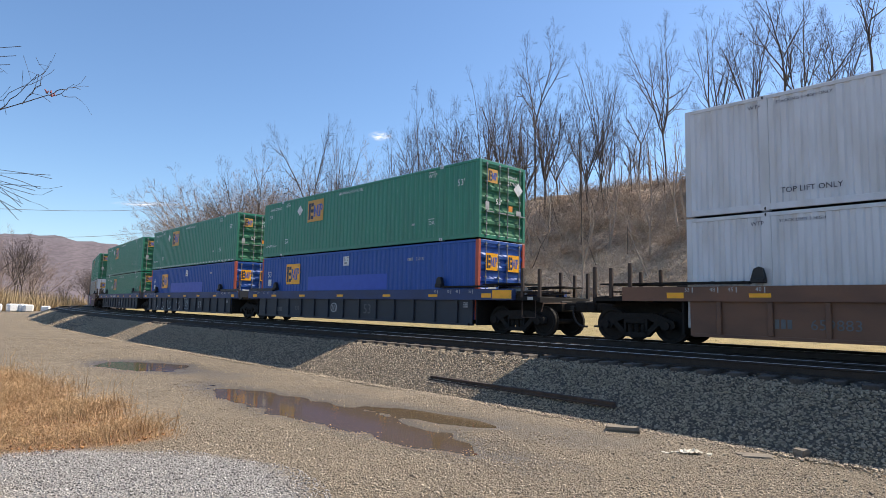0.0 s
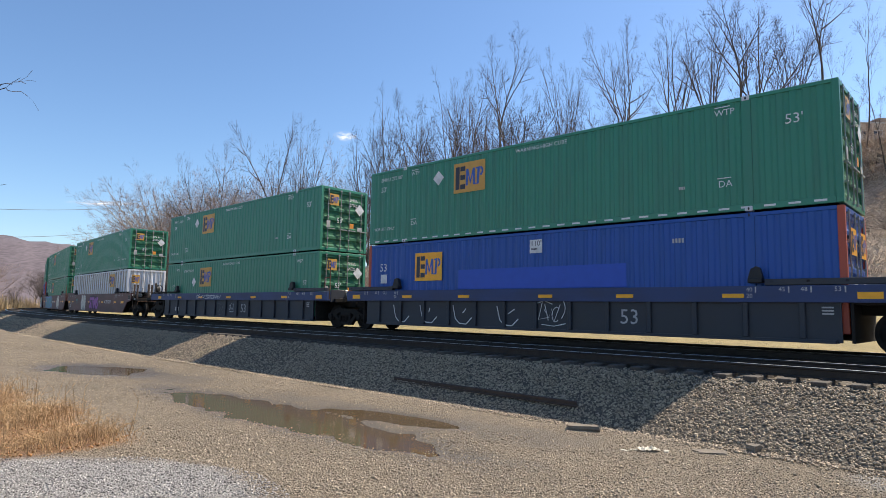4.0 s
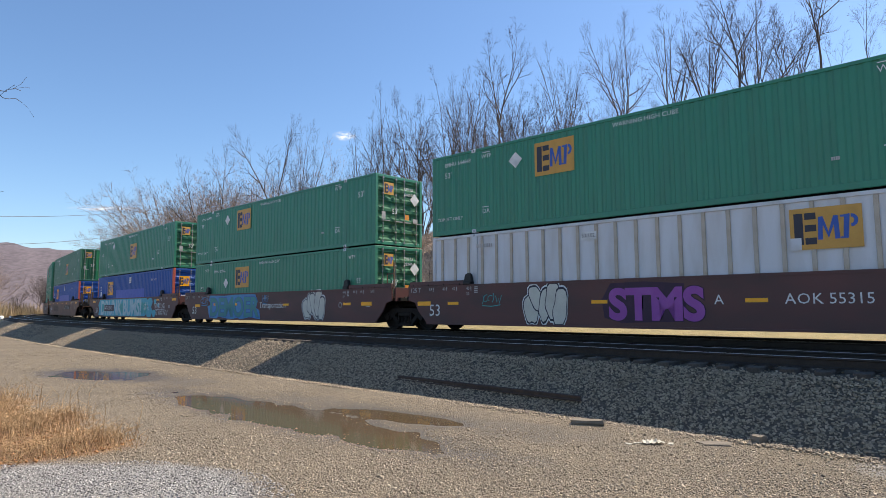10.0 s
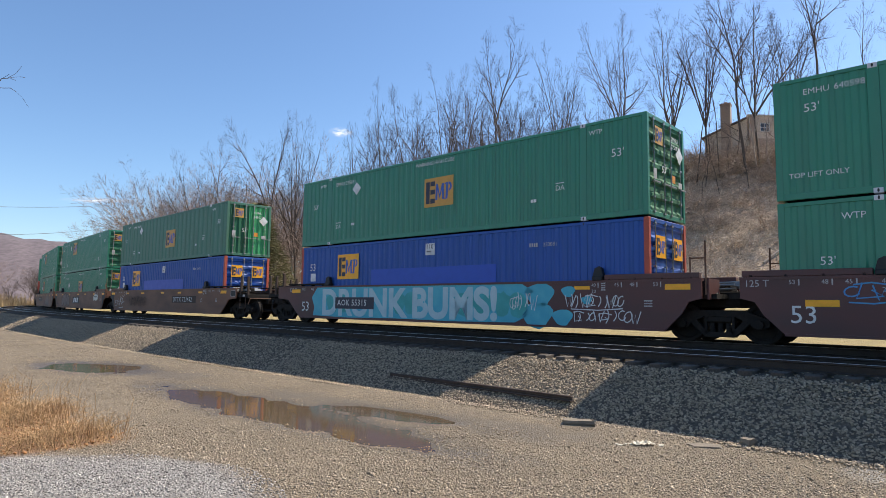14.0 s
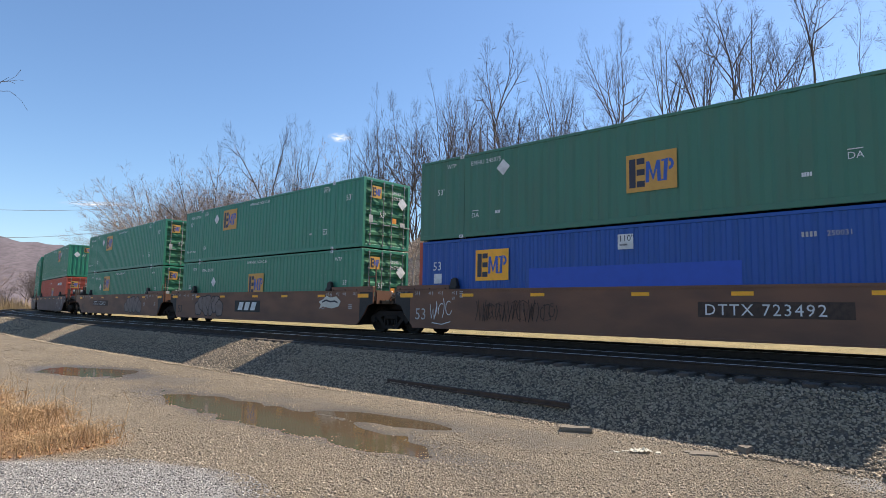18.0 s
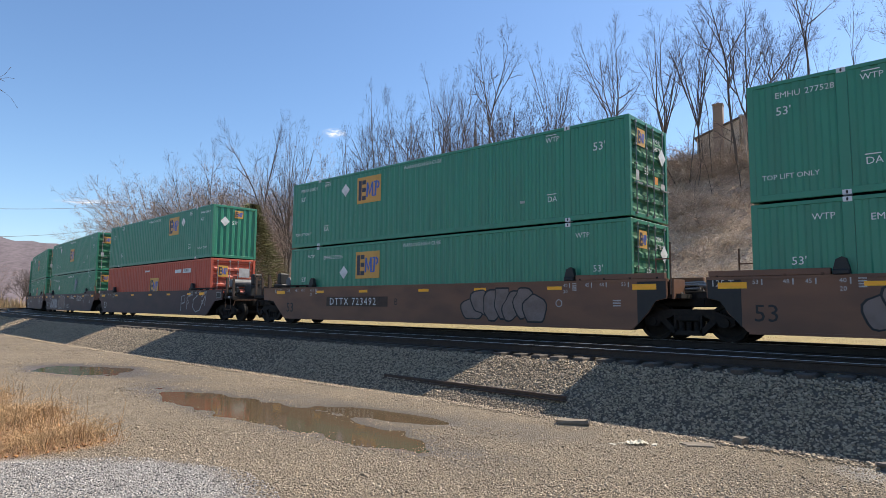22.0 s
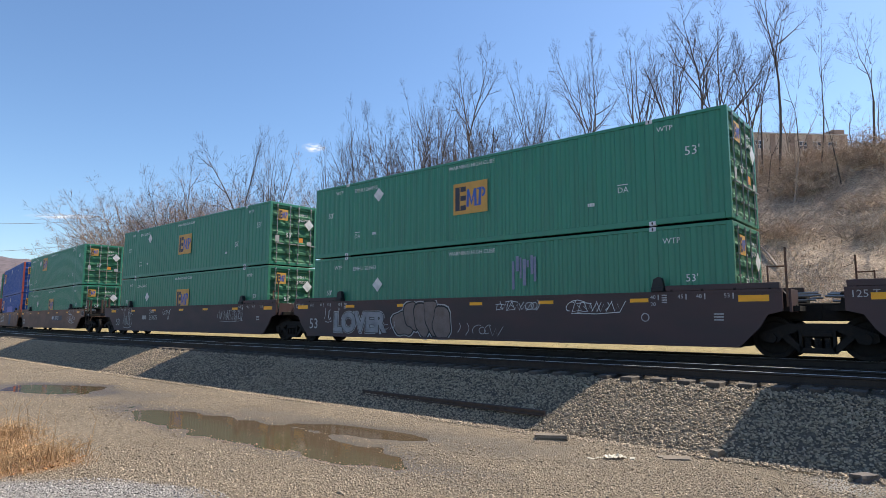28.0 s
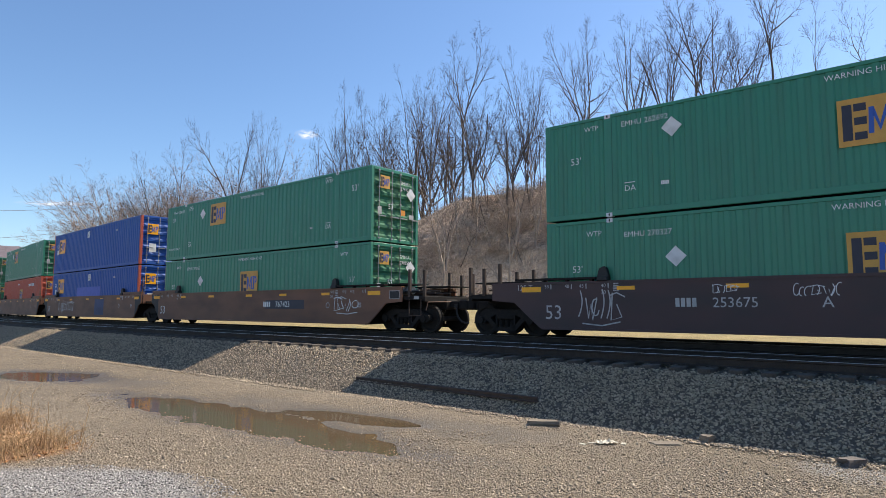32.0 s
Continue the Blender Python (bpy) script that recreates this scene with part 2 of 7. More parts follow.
def ground_material():
    """Packed brown gravel, pale crushed stone, dry grass, leaf litter and damp mud, mixed by zones of the sheet."""
    m = bpy.data.materials.new("ground")
    m.use_nodes = True
    n, l = m.node_tree.nodes, m.node_tree.links
    b = n["Principled BSDF"]
    tc = n.new("ShaderNodeTexCoord")
    def noise_tex(scale, detail=5):
        x = n.new("ShaderNodeTexNoise"); x.inputs["Scale"].default_value, x.inputs["Detail"].default_value = scale, detail
        l.new(tc.outputs["Object"], x.inputs[0]); return x.outputs[0]
    def blend(f, a, c):
        x = n.new("ShaderNodeMix"); x.data_type = "RGBA"
        for i, v in ((0, f), (6, a), (7, c)):
            if isinstance(v, tuple): x.inputs[i].default_value = (*v, 1)
            elif isinstance(v, float): x.inputs[i].default_value = v
            else: l.new(v, x.inputs[i])
        return x.outputs[2]
    def ranged(v, lo, hi, a=0.0, c=1.0):
        x = n.new("ShaderNodeMapRange")
        for i, k in ((1, lo), (2, hi), (3, a), (4, c)): x.inputs[i].default_value = k
        l.new(v, x.inputs[0]); return x.outputs[0]
    def zone(name):
        x = n.new("ShaderNodeAttribute"); x.attribute_name = name; return x.outputs["Fac"]
    vor = n.new("ShaderNodeTexVoronoi"); vor.inputs["Scale"].default_value = 42
    l.new(tc.outputs["Object"], vor.inputs["Vector"])
    cell = n.new("ShaderNodeSeparateColor"); l.new(vor.outputs["Color"], cell.inputs[0])
    broad, mid = noise_tex(0.5), noise_tex(5.0)
    gravel = blend(ranged(broad, 0.35, 0.65), (0.205, 0.163, 0.111), (0.26, 0.208, 0.142))
    gravel = blend(ranged(mid, 0.4, 0.7, 0, 0.6), gravel, (0.16, 0.125, 0.085))
    pale = blend(ranged(mid, 0.4, 0.7, 0, 0.5), (0.30, 0.285, 0.262), (0.23, 0.215, 0.195))
    col = blend(zone("pale"), gravel, pale)
    stones = blend(cell.outputs[0], (0.62, 0.61, 0.60), (1.36, 1.34, 1.32))
    mul = n.new("ShaderNodeMix"); mul.data_type, mul.blend_type = "RGBA", "MULTIPLY"
    mul.inputs[0].default_value = 0.85
    l.new(col, mul.inputs[6]); l.new(stones, mul.inputs[7])
    col = mul.outputs[2]
    wet = zone("wet")
    col = blend(wet, col, (0.085, 0.066, 0.050))
    grass = blend(ranged(noise_tex(0.9), 0.35, 0.65), (0.40, 0.30, 0.125), (0.30, 0.235, 0.10))
    grass = blend(ranged(noise_tex(14.0), 0.4, 0.7, 0, 0.5), grass, (0.30, 0.24, 0.11))
    col = blend(zone("grass"), col, grass)
    litter = blend(ranged(noise_tex(0.6), 0.4, 0.6), (0.42, 0.31, 0.212), (0.54, 0.41, 0.285))
    litter = blend(ranged(noise_tex(1.7), 0.47, 0.60, 0, 0.55), litter, (0.28, 0.195, 0.135))
    litter = blend(ranged(noise_tex(7.0), 0.48, 0.60, 0, 0.7), litter, (0.17, 0.118, 0.085))
    upper = blend(ranged(noise_tex(0.8), 0.4, 0.6), (0.36, 0.265, 0.19), (0.52, 0.39, 0.28))
    upper = blend(ranged(noise_tex(5.0), 0.46, 0.60, 0, 0.7), upper, (0.15, 0.106, 0.078))
    litter = blend(zone("upper"), litter, upper)
    col = blend(zone("litter"), col, litter)
    weeds = blend(ranged(mid, 0.35, 0.65), (0.36, 0.20, 0.09), (0.25, 0.14, 0.07))
    col = blend(zone("weeds"), col, weeds)
    l.new(col, b.inputs["Base Color"])
    l.new(ranged(wet, 0, 1, 0.9, 0.45), b.inputs["Roughness"])
    bp = n.new("ShaderNodeBump"); bp.inputs["Strength"].default_value, bp.inputs["Distance"].default_value = 1.0, 0.03
    l.new(vor.outputs["Distance"], bp.inputs["Height"]); l.new(bp.outputs[0], b.inputs["Normal"])
    return m


M["ground"] = ground_material()
water = bpy.data.materials.new("muddy water")
water.use_nodes = True
wb = water.node_tree.nodes["Principled BSDF"]
wb.inputs["Base Color"].default_value, wb.inputs["Roughness"].default_value = (0.105, 0.074, 0.042, 1), 0.075
wb.inputs["IOR"].default_value = 1.33
M["water"] = water


# ---- mesh helpers ----
def mesh_of(name, verts, faces, material, smooth=False):
    me = bpy.data.meshes.new(name)
    me.from_pydata([tuple(v) for v in verts], [], faces)
    if material: me.materials.append(M[material])
    if smooth: me.polygons.foreach_set("use_smooth", [True] * len(me.polygons))
    return me


def box(bm, x0, x1, y0, y1, z0, z1, bev=0.0):
    vs = [bm.verts.new((x, y, z)) for x in (x0, x1) for y in (y0, y1) for z in (z0, z1)]
    fs = [bm.faces.new([vs[i] for i in q]) for q in ((0, 1, 3, 2), (4, 6, 7, 5), (0, 4, 5, 1), (2, 3, 7, 6), (0, 2, 6, 4), (1, 5, 7, 3))]
    if bev:
        es = list({e for f in fs for e in f.edges})
        bmesh.ops.bevel(bm, geom=es, offset=bev, segments=1, affect="EDGES")


def rod(bm, a, b, r0, r1=None, sides=8, caps=True):
    a, b = Vector(a), Vector(b)
    r1 = r0 if r1 is None else r1
    q = (b - a).to_track_quat("Z", "Y")
    rings = []
    for p, r in ((a, r0), (b, r1)):
        rings.append([bm.verts.new(p + q @ Vector((r * math.cos(i * math.tau / sides), r * math.sin(i * math.tau / sides), 0))) for i in range(sides)])
    for i in range(sides):
        j = (i + 1) % sides
        bm.faces.new((rings[0][i], rings[0][j], rings[1][j], rings[1][i]))
    if caps:
        bm.faces.new(rings[0][::-1]); bm.faces.new(rings[1])


def prism(bm, outline, y0, y1):
    """An outline in x and z, pushed from y0 to y1."""
    a = [bm.verts.new((x, y0, z)) for x, z in outline]
    b = [bm.verts.new((x, y1, z)) for x, z in outline]
    n = len(outline)
    bm.faces.new(a); bm.faces.new(b[::-1])
    for i in range(n):
        bm.faces.new((a[i], b[i], b[(i + 1) % n], a[(i + 1) % n]))


def data(bm, name, material, smooth=False):
    bmesh.ops.recalc_face_normals(bm, faces=bm.faces)
    me = bpy.data.meshes.new(name)
    bm.to_mesh(me); bm.free()
    if material: me.materials.append(M[material])
    if smooth: me.polygons.foreach_set("use_smooth", [True] * len(me.polygons))
    return me


def part(name, me, parent, label="", at=None):
    """Links a bmesh or a finished mesh as one mesh object under a thing or a part."""
    ob = new(name, me)
    ob.parent = parent
    if at is not None: ob.matrix_basis = at
    if label: ob["label"] = label
    return ob


def thing(name, label, category, group="", kind="", me=None):
    return tagged(new(name, me), label, category, group, kind)


# ---- the line of the track ----
TRACK_D, TRACK_TURN, RAIL_FAR, RAIL_NEAR, SPACING = 17.12, radians(43.35), 1.12, 1.08, 4.22
_s = np.arange(-330.0, 420.0, 0.5)
_p = np.clip(_s, 0, 112)
_bend = 8.715e-4 - 1.00894e-4 * _p + 9.138e-7 * _p ** 2 / 2
_psi = np.cumsum(_bend) * 0.5
_zero = int(330 / 0.5)
_psi = TRACK_TURN + _psi - _psi[_zero]
_x, _y = np.cumsum(-np.sin(_psi)) * 0.5, np.cumsum(np.cos(_psi)) * 0.5
_x += TRACK_D * math.cos(TRACK_TURN) - _x[_zero]
_y += TRACK_D * math.sin(TRACK_TURN) - _y[_zero]


def on_track(s, off=0.0):
    """The place s metres up the line (away to the left), off metres beyond the far track's middle, and the line's heading."""
    p = np.interp(s, _s, _psi)
    return np.interp(s, _s, _x) + off * np.cos(p), np.interp(s, _s, _y) + off * np.sin(p), p


def along(x, y):
    """Metres up the line and metres beyond the far track's middle, of places in the plan."""
    best, s = np.full(x.shape, 1e18), np.zeros(x.shape)
    for i in range(0, len(_s), 4):
        d = (x - _x[i]) ** 2 + (y - _y[i]) ** 2
        k = d < best
        best[k], s[k] = d[k], _s[i]
    px, py, p = on_track(s)
    for _ in range(2):
        s = s + (x - px) * -np.sin(p) + (y - py) * np.cos(p)
        s = np.clip(s, _s[0], _s[-1])
        px, py, p = on_track(s)
    return s, (x - px) * np.cos(p) + (y - py) * np.sin(p)


def sweep(name, profile, s0, s1, step, material, closed=True, smooth=False):
    """A profile of (off, z) carried along the line."""
    ss = np.arange(s0, s1 + step / 2, step)
    verts, faces, n = [], [], len(profile)
    for s in ss:
        for off, z in profile:
            x, y, _ = on_track(s, off)
            verts.append((float(x), float(y), z))
    for i in range(len(ss) - 1):
        for j in range(n if closed else n - 1):
            k = (j + 1) % n
            faces.append((i * n + j, (i + 1) * n + j, (i + 1) * n + k, i * n + k))
    return mesh_of(name, verts, faces, material, smooth)


def lumps(x, y, scale):
    """Cheap smooth unevenness of the plan, about -1 to 1."""
    a = np.sin(x / scale * 1.7 + 1.3 * np.sin(y / scale * 0.9 + 0.4)) + np.sin(y / scale * 1.4 + 1.7 * np.sin(x / scale * 0.7 + 2.1))
    return a / 2


def hill_height(s, off):
    """The ground's height: level yard, field behind the line, wooded bank with a flat top."""
    z = np.interp(off, [-7.0, -5.0, 3.0, 6.0, 30.0, 34.0, 62.0, 70.0, 120.0, 400.0], [0, 0.55, 0.7, 0.95, 2.6, 3.6, 19.9, 22.0, 24.8, 20.0])
    low = np.clip((s - 75) / 60, 0, 1)
    z = np.where(off > 30, 2.6 + (z - 2.6) * (1 - 0.85 * low * low * (3 - 2 * low)), z)
    rough = np.clip((off - 30) / 12, 0, 1)
    return z + rough * (lumps(s, off, 6.0) * 0.7 + lumps(s + 50, off, 2.1) * 0.3)


PUDDLES = [  # middle, half length, half width, turn
    (-2.45, 11.85, 4.05, 0.68, -46), (-.22, 11.42, 1.35, 0.40, -40), (-9.1, 19.2, 2.2, 1.05, -38)]
DAMP = [(1.3, 10.5, 2.3, .65, -44), (-6.2, 17.4, 1.6, .7, -44), (-1.2, 12.6, 2.4, .5, -46)]   # wet mud without standing water


def wetness(x, y):
    w = np.zeros_like(x)
    for cx, cy, a, b, turn in PUDDLES:
        c, s = math.cos(radians(turn)), math.sin(radians(turn))
        u, v = (x - cx) * c + (y - cy) * s, -(x - cx) * s + (y - cy) * c
        w = np.maximum(w, 1.6 - np.hypot(u / a, v / b) + 0.16 * lumps(x, y, 0.22) + 0.15 * lumps(x + 9, y, 0.6))
    return w


def damp(x, y):
    """Wet smooth mud beside the puddles, 0 to 1."""
    w = np.zeros_like(x)
    for cx, cy, a, b, turn in DAMP:
        c, s = math.cos(radians(turn)), math.sin(radians(turn))
        u, v = (x - cx) * c + (y - cy) * s, -(x - cx) * s + (y - cy) * c
        w = np.maximum(w, np.clip(1.5 - np.hypot(u / a, v / b) + .3 * lumps(x, y, .25) + .25 * lumps(x + 4, y, .7), 0, 1))
    return w


def plan_height(x, y):
    s, off = along(x, y)
    w = wetness(x, y)
    z = hill_height(s, off) + 0.03 * lumps(x, y, 1.6) * (off < -7) * (1 - np.clip(w + 0.4, 0, 1))
    return z - 0.06 * np.clip(w - 0.3, 0, 1), s, off


def weed_zone(x, y):
    """Where dry weeds cover the yard's edge."""
    wob = 0.35 * lumps(x, y, 0.8)
    edge = np.interp(y, [7.5, 9.3, 11.6, 14.6, 16.6, 19.0], [-3.75, -3.75, -5.8, -8.7, -11.5, -16.0])
    return np.clip((edge - x + wob) * 1.3, 0, 1) * np.clip((y - 7.95 - 0.55 * (x + 5.1) * (x > -5.1) + wob * 0.4) * 2, 0, 1) * np.clip((19 - y) * 0.8, 0, 1)


# ---- ground ----
def build_ground():
    def spread(lo, hi, n, tight):
        u = np.linspace(np.arcsinh(lo / tight), np.arcsinh(hi / tight), n)
        return np.sinh(u) * tight
    gx, gy = spread(-2500, 2500, 480, 5), spread(-2500, 2500, 480, 5) + 11
    X, Y = np.meshgrid(gx, gy)
    x, y = X.ravel(), Y.ravel()
    z, s, off = plan_height(x, y)
    far = np.hypot(x, y)
    z = np.where(far > 700, np.minimum(z, 22), z)
    w = np.clip(wetness(x, y) * 1.6, 0, 1)
    n = len(gx)
    i = np.arange(n * n).reshape(n, n)
    faces = np.stack([i[:-1, :-1], i[:-1, 1:], i[1:, 1:], i[1:, :-1]], -1).reshape(-1, 4)
    me = mesh_of("ground", np.stack([x, y, z], 1).tolist(), faces.tolist(), "ground", True)
    wob = 0.35 * lumps(x, y, 0.8)
    zones = {
        "wet": np.clip(np.maximum(w, .55 * damp(x, y)), 0, 1),
        "pale": np.maximum(np.clip((3.35 - np.hypot(x + 4.2, y - 5.0) + wob * 0.5) * 4, 0, 1), 0.8 * np.clip((0.8 - np.hypot(x - 6.1, y - 7.0) + wob * 0.8) * 2, 0, 1)),
        "grass": np.clip((off - 2.5) / 0.6, 0, 1) * np.clip((31 - off + wob * 3) / 3, 0, 1),
        "litter": np.clip((off - 29 + wob * 3) / 3, 0, 1) + (off < -60),
        "upper": np.clip((off - 43 + 4 * lumps(s, off, 5.0) + 2 * lumps(s, off, 1.7)) / 5, 0, 1),
        "weeds": weed_zone(x, y)}
    for k, v in zones.items():
        at = me.attributes.new(k, "FLOAT", "POINT")
        at.data.foreach_set("value", np.clip(v, 0, 1).astype(np.float32))
    tagged(new("ground", me), "brown gravel yard with puddles, dry field and wooded bank", "ground", kind="structure")


build_ground()
# the sheet's dark colour stands for shade between the loose stones on it
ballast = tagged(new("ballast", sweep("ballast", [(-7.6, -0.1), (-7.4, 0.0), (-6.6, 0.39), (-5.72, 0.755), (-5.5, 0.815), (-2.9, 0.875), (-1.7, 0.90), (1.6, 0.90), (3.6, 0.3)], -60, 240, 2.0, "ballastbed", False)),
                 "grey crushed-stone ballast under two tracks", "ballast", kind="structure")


def rail_profile(off, top):
    p = [(-0.036, 0), (0.036, 0), (0.037, -0.03), (0.01, -0.045), (0.009, -0.15), (0.07, -0.165), (0.07, -0.178), (-0.07, -0.178), (-0.07, -0.165), (-0.009, -0.15), (-0.01, -0.045), (-0.037, -0.03)]
    return [(off + a, top + b) for a, b in p]


def build_tracks():
    tie = bpy.data.meshes.new("tie")
    bm = bmesh.new(); box(bm, -.115, .115, -1.3, 1.3, -.36, -.182, bev=.012)
    tie = data(bm, "tie", "timber")
    bm = bmesh.new(); box(bm, -.09, .09, -.17, .17, -.1818, -.172); box(bm, -.07, -.03, -.15, -.11, -.172, -.155); box(bm, .03, .07, .11, .15, -.172, -.155)
    seat = data(bm, "tie_plate", "railside")
    rnd = random.Random(5)
    for name, off, top in (("near_track", -SPACING, RAIL_NEAR), ("far_track", 0.0, RAIL_FAR)):
        track = thing(name, "railway track with rusty rails on weathered wooden ties", "track", kind="structure")
        for side in (-0.755, 0.755):
            part("rail", sweep("rail", rail_profile(off + side, top), -60, 240, 2.0, "railside"), track)
            part("rail_head", sweep("rail_head", [(off + side - 0.03, top + 0.003), (off + side + 0.03, top + 0.003), (off + side + 0.034, top - 0.004), (off + side - 0.034, top - 0.004)], -60, 240, 2.0, "steel"), track, "polished steel running surface")
        for k in range(210 if off else 90):
            s = -14 + k * .53
            x, y, p = on_track(s, off + rnd.uniform(-.06, .06))
            m = Matrix.Translation((x, y, top + rnd.uniform(-.006, .0))) @ Matrix.Rotation(p + math.pi / 2 + rnd.uniform(-.02, .02), 4, "Z")
            t = part("tie", tie, track, at=m)
            if off and k < 110:
                for e in (-.755, .755): part("tie_plate", seat, t, at=Matrix.Translation((0, e, 0)))


build_tracks()


# ---- stones, water ----
def stones(name, label, xs, ys, zs, sizes, material, category, squash=0.65, seed=1, sharp=True):
    """Many loose stones as one mesh; each a rough lump of its own."""
    rng = np.random.default_rng(seed)
    base = np.array([(1, 0, 0), (-1, 0, 0), (0, 1, 0), (0, -1, 0), (0, 0, 1), (0, 0, -1)], float)
    tri = np.array([(0, 2, 4), (2, 1, 4), (1, 3, 4), (3, 0, 4), (2, 0, 5), (1, 2, 5), (3, 1, 5), (0, 3, 5)])
    if sharp:
        base = np.array([(x, y, z) for x in (-.7, .7) for y in (-.7, .7) for z in (-.7, .7)], float)
        tri = np.array([(0, 1, 3), (0, 3, 2), (4, 6, 7), (4, 7, 5), (0, 4, 5), (0, 5, 1), (2, 3, 7), (2, 7, 6), (0, 2, 6), (0, 6, 4), (1, 5, 7), (1, 7, 3)])
    n, k = len(xs), len(base)
    v = base[None] * rng.uniform(.55, 1.2, (n, k, 1)) + rng.uniform(-.18, .18, (n, k, 3))
    v *= (np.stack([np.ones(n), rng.uniform(.6, 1, n), rng.uniform(.5, 1, n) * squash], 1) * sizes[:, None] / 2)[:, None, :]
    a, b = rng.uniform(0, math.tau, n), rng.normal(0, .6, n)
    c, s, cb, sb = np.cos(a), np.sin(a), np.cos(b), np.sin(b)
    x, y, z = v[..., 0], v[..., 1] * cb[:, None] - v[..., 2] * sb[:, None], v[..., 1] * sb[:, None] + v[..., 2] * cb[:, None]
    v = np.stack([x * c[:, None] - y * s[:, None] + xs[:, None], x * s[:, None] + y * c[:, None] + ys[:, None], z + (zs + sizes * .12)[:, None]], -1)
    f = (tri[None] + (np.arange(n) * k)[:, None, None]).reshape(-1, 3)
    me = bpy.data.meshes.new(name)
    me.vertices.add(n * k); me.vertices.foreach_set("co", v.reshape(-1).astype(np.float32))
    me.loops.add(len(f) * 3); me.loops.foreach_set("vertex_index", f.reshape(-1).astype(np.int32))
    me.polygons.add(len(f)); me.polygons.foreach_set("loop_start", np.arange(0, len(f) * 3, 3, dtype=np.int32))
    me.update(calc_edges=True)
    me.materials.append(M[material])
    return tagged(new(name, me), label, category, kind="stuff")


def ballast_z(off):
    return np.interp(off, [-7.9, -7.4, -6.6, -5.72, -5.5, -2.9, -1.7, 1.6], [0, 0, .39, .765, .825, .86, .90, .90])


def scatter_stones():
    rng = np.random.default_rng(11)
    for name, s0, s1, n, lo, hi in (("ballast_stones", -16, 16, 54000, .028, .058), ("ballast_stones", 16, 45, 26000, .036, .075), ("ballast_stones", 45, 115, 10000, .065, .13)):
        s, off = rng.uniform(s0, s1, n), rng.uniform(-7.68, -5.5, n) + rng.normal(0, .07, n)
        x, y, _ = on_track(s, off)
        stones(name, "grey crushed ballast stones on the shoulder", x, y, ballast_z(off), rng.uniform(lo, hi, n), "stone", "stones", .85, int(s0) + 90, s0 < 0)
    s, off = rng.uniform(-14, 40, 7000), rng.uniform(-5.6, -2.6, 7000)
    x, y, _ = on_track(s, off)
    stones("ballast_stones", "grey crushed ballast stones between the ties", x, y, ballast_z(off), rng.uniform(.035, .065, 7000), "stone", "stones", .7, 77)
    # loose gravel of the yard: thick round the puddles and in the near ground, thin on the rolled wheel ways
    n = 240000
    y = 5.6 + 26 * rng.uniform(0, 1, n) ** 2.0
    x = rng.uniform(-1, 1, n) * (.8 * y + 1)
    s, off = along(x, y)
    w = wetness(x, y)
    pale = np.hypot(x + 4.2, y - 5.0) < 3.35 + 0.2 * lumps(x, y, .5)
    rolled = .5 + .5 * np.sin(off * 2.6 + .5 * lumps(s, off, 3.0))
    bare = .30 + .34 * rolled + .5 * np.clip(1 - np.abs(w - .25) * 2.2, 0, 1) + .30 * lumps(x, y, .9) + .22 * lumps(x + 5, y, .35) - .9 * damp(x, y) + .25 * np.clip((9 - y) / 3, 0, 1) - .16 * np.clip((y - 10) / 4, 0, 1)
    keep = (rng.uniform(0, 1, n) < np.clip(bare, .06, 1)) & (off < -7.35 + rng.normal(0, .12, n)) & (w < .6 + rng.normal(0, .09, n)) & (weed_zone(x, y) < .5)
    z, _, _ = plan_height(x, y)
    size = rng.uniform(.010, .032, n) * (1 + .03 * (y - 6)) * np.where(rng.uniform(0, 1, n) < .025, 1.9, 1)
    k = keep & ~pale
    for near in (True, False):
        j = k & ((y < 10) == near)
        stones("gravel", "loose brown gravel on the yard", x[j], y[j], z[j], size[j], "pebble", "gravel", .8, 3, near)
    n = 16000
    x, y = rng.uniform(-7.2, -.8, n), rng.uniform(5.6, 8.7, n)
    k = np.hypot(x + 4.2, y - 5.0) < 3.3 + .25 * lumps(x, y, .5)
    z, _, _ = plan_height(x, y)
    size = rng.uniform(.014, .034, n)
    stones("gravel", "pale grey crushed stone", x[k], y[k], z[k], size[k], "whitestone", "gravel", .75, 4, True)


scatter_stones()
for k, (cx, cy, a, b, turn) in enumerate(PUDDLES):
    pts = [Matrix.Rotation(radians(turn), 3, "Z") @ Vector((1.5 * a * math.cos(t), 1.7 * b * math.sin(t), 0)) for t in [i * math.tau / 40 for i in range(40)]]
    tagged(new("puddle", mesh_of("puddle", [(p.x + cx, p.y + cy, -.017 - .004 * k) for p in pts], [tuple(range(40))], "water")), "shallow muddy puddle in the gravel", "puddle", kind="structure")


# ---- writing, labels and spray paint ----
TEXTS = {}


def text_mesh(words, height, material, spacing=1.0, fat=0.0):
    key = (words, height, material, spacing, fat)
    if key not in TEXTS:
        c = bpy.data.curves.new("writing", "FONT")
        c.body, c.size, c.resolution_u, c.space_character = words, height / 0.7, 6 if height > .5 else 2, spacing
        c.offset = fat
        tmp = bpy.data.objects.new("writing", c)
        me = bpy.data.meshes.new_from_object(tmp)
        bpy.data.objects.remove(tmp); bpy.data.curves.remove(c)
        me.name = "writing"
        me.materials.clear(); me.materials.append(M[material])
        TEXTS[key] = me
    return TEXTS[key]


def facing(x, y, z):
    """Stands a flat mesh up on the side that looks along -y."""
    return Matrix.Translation((x, y, z)) @ Matrix.Rotation(math.pi / 2, 4, "X")


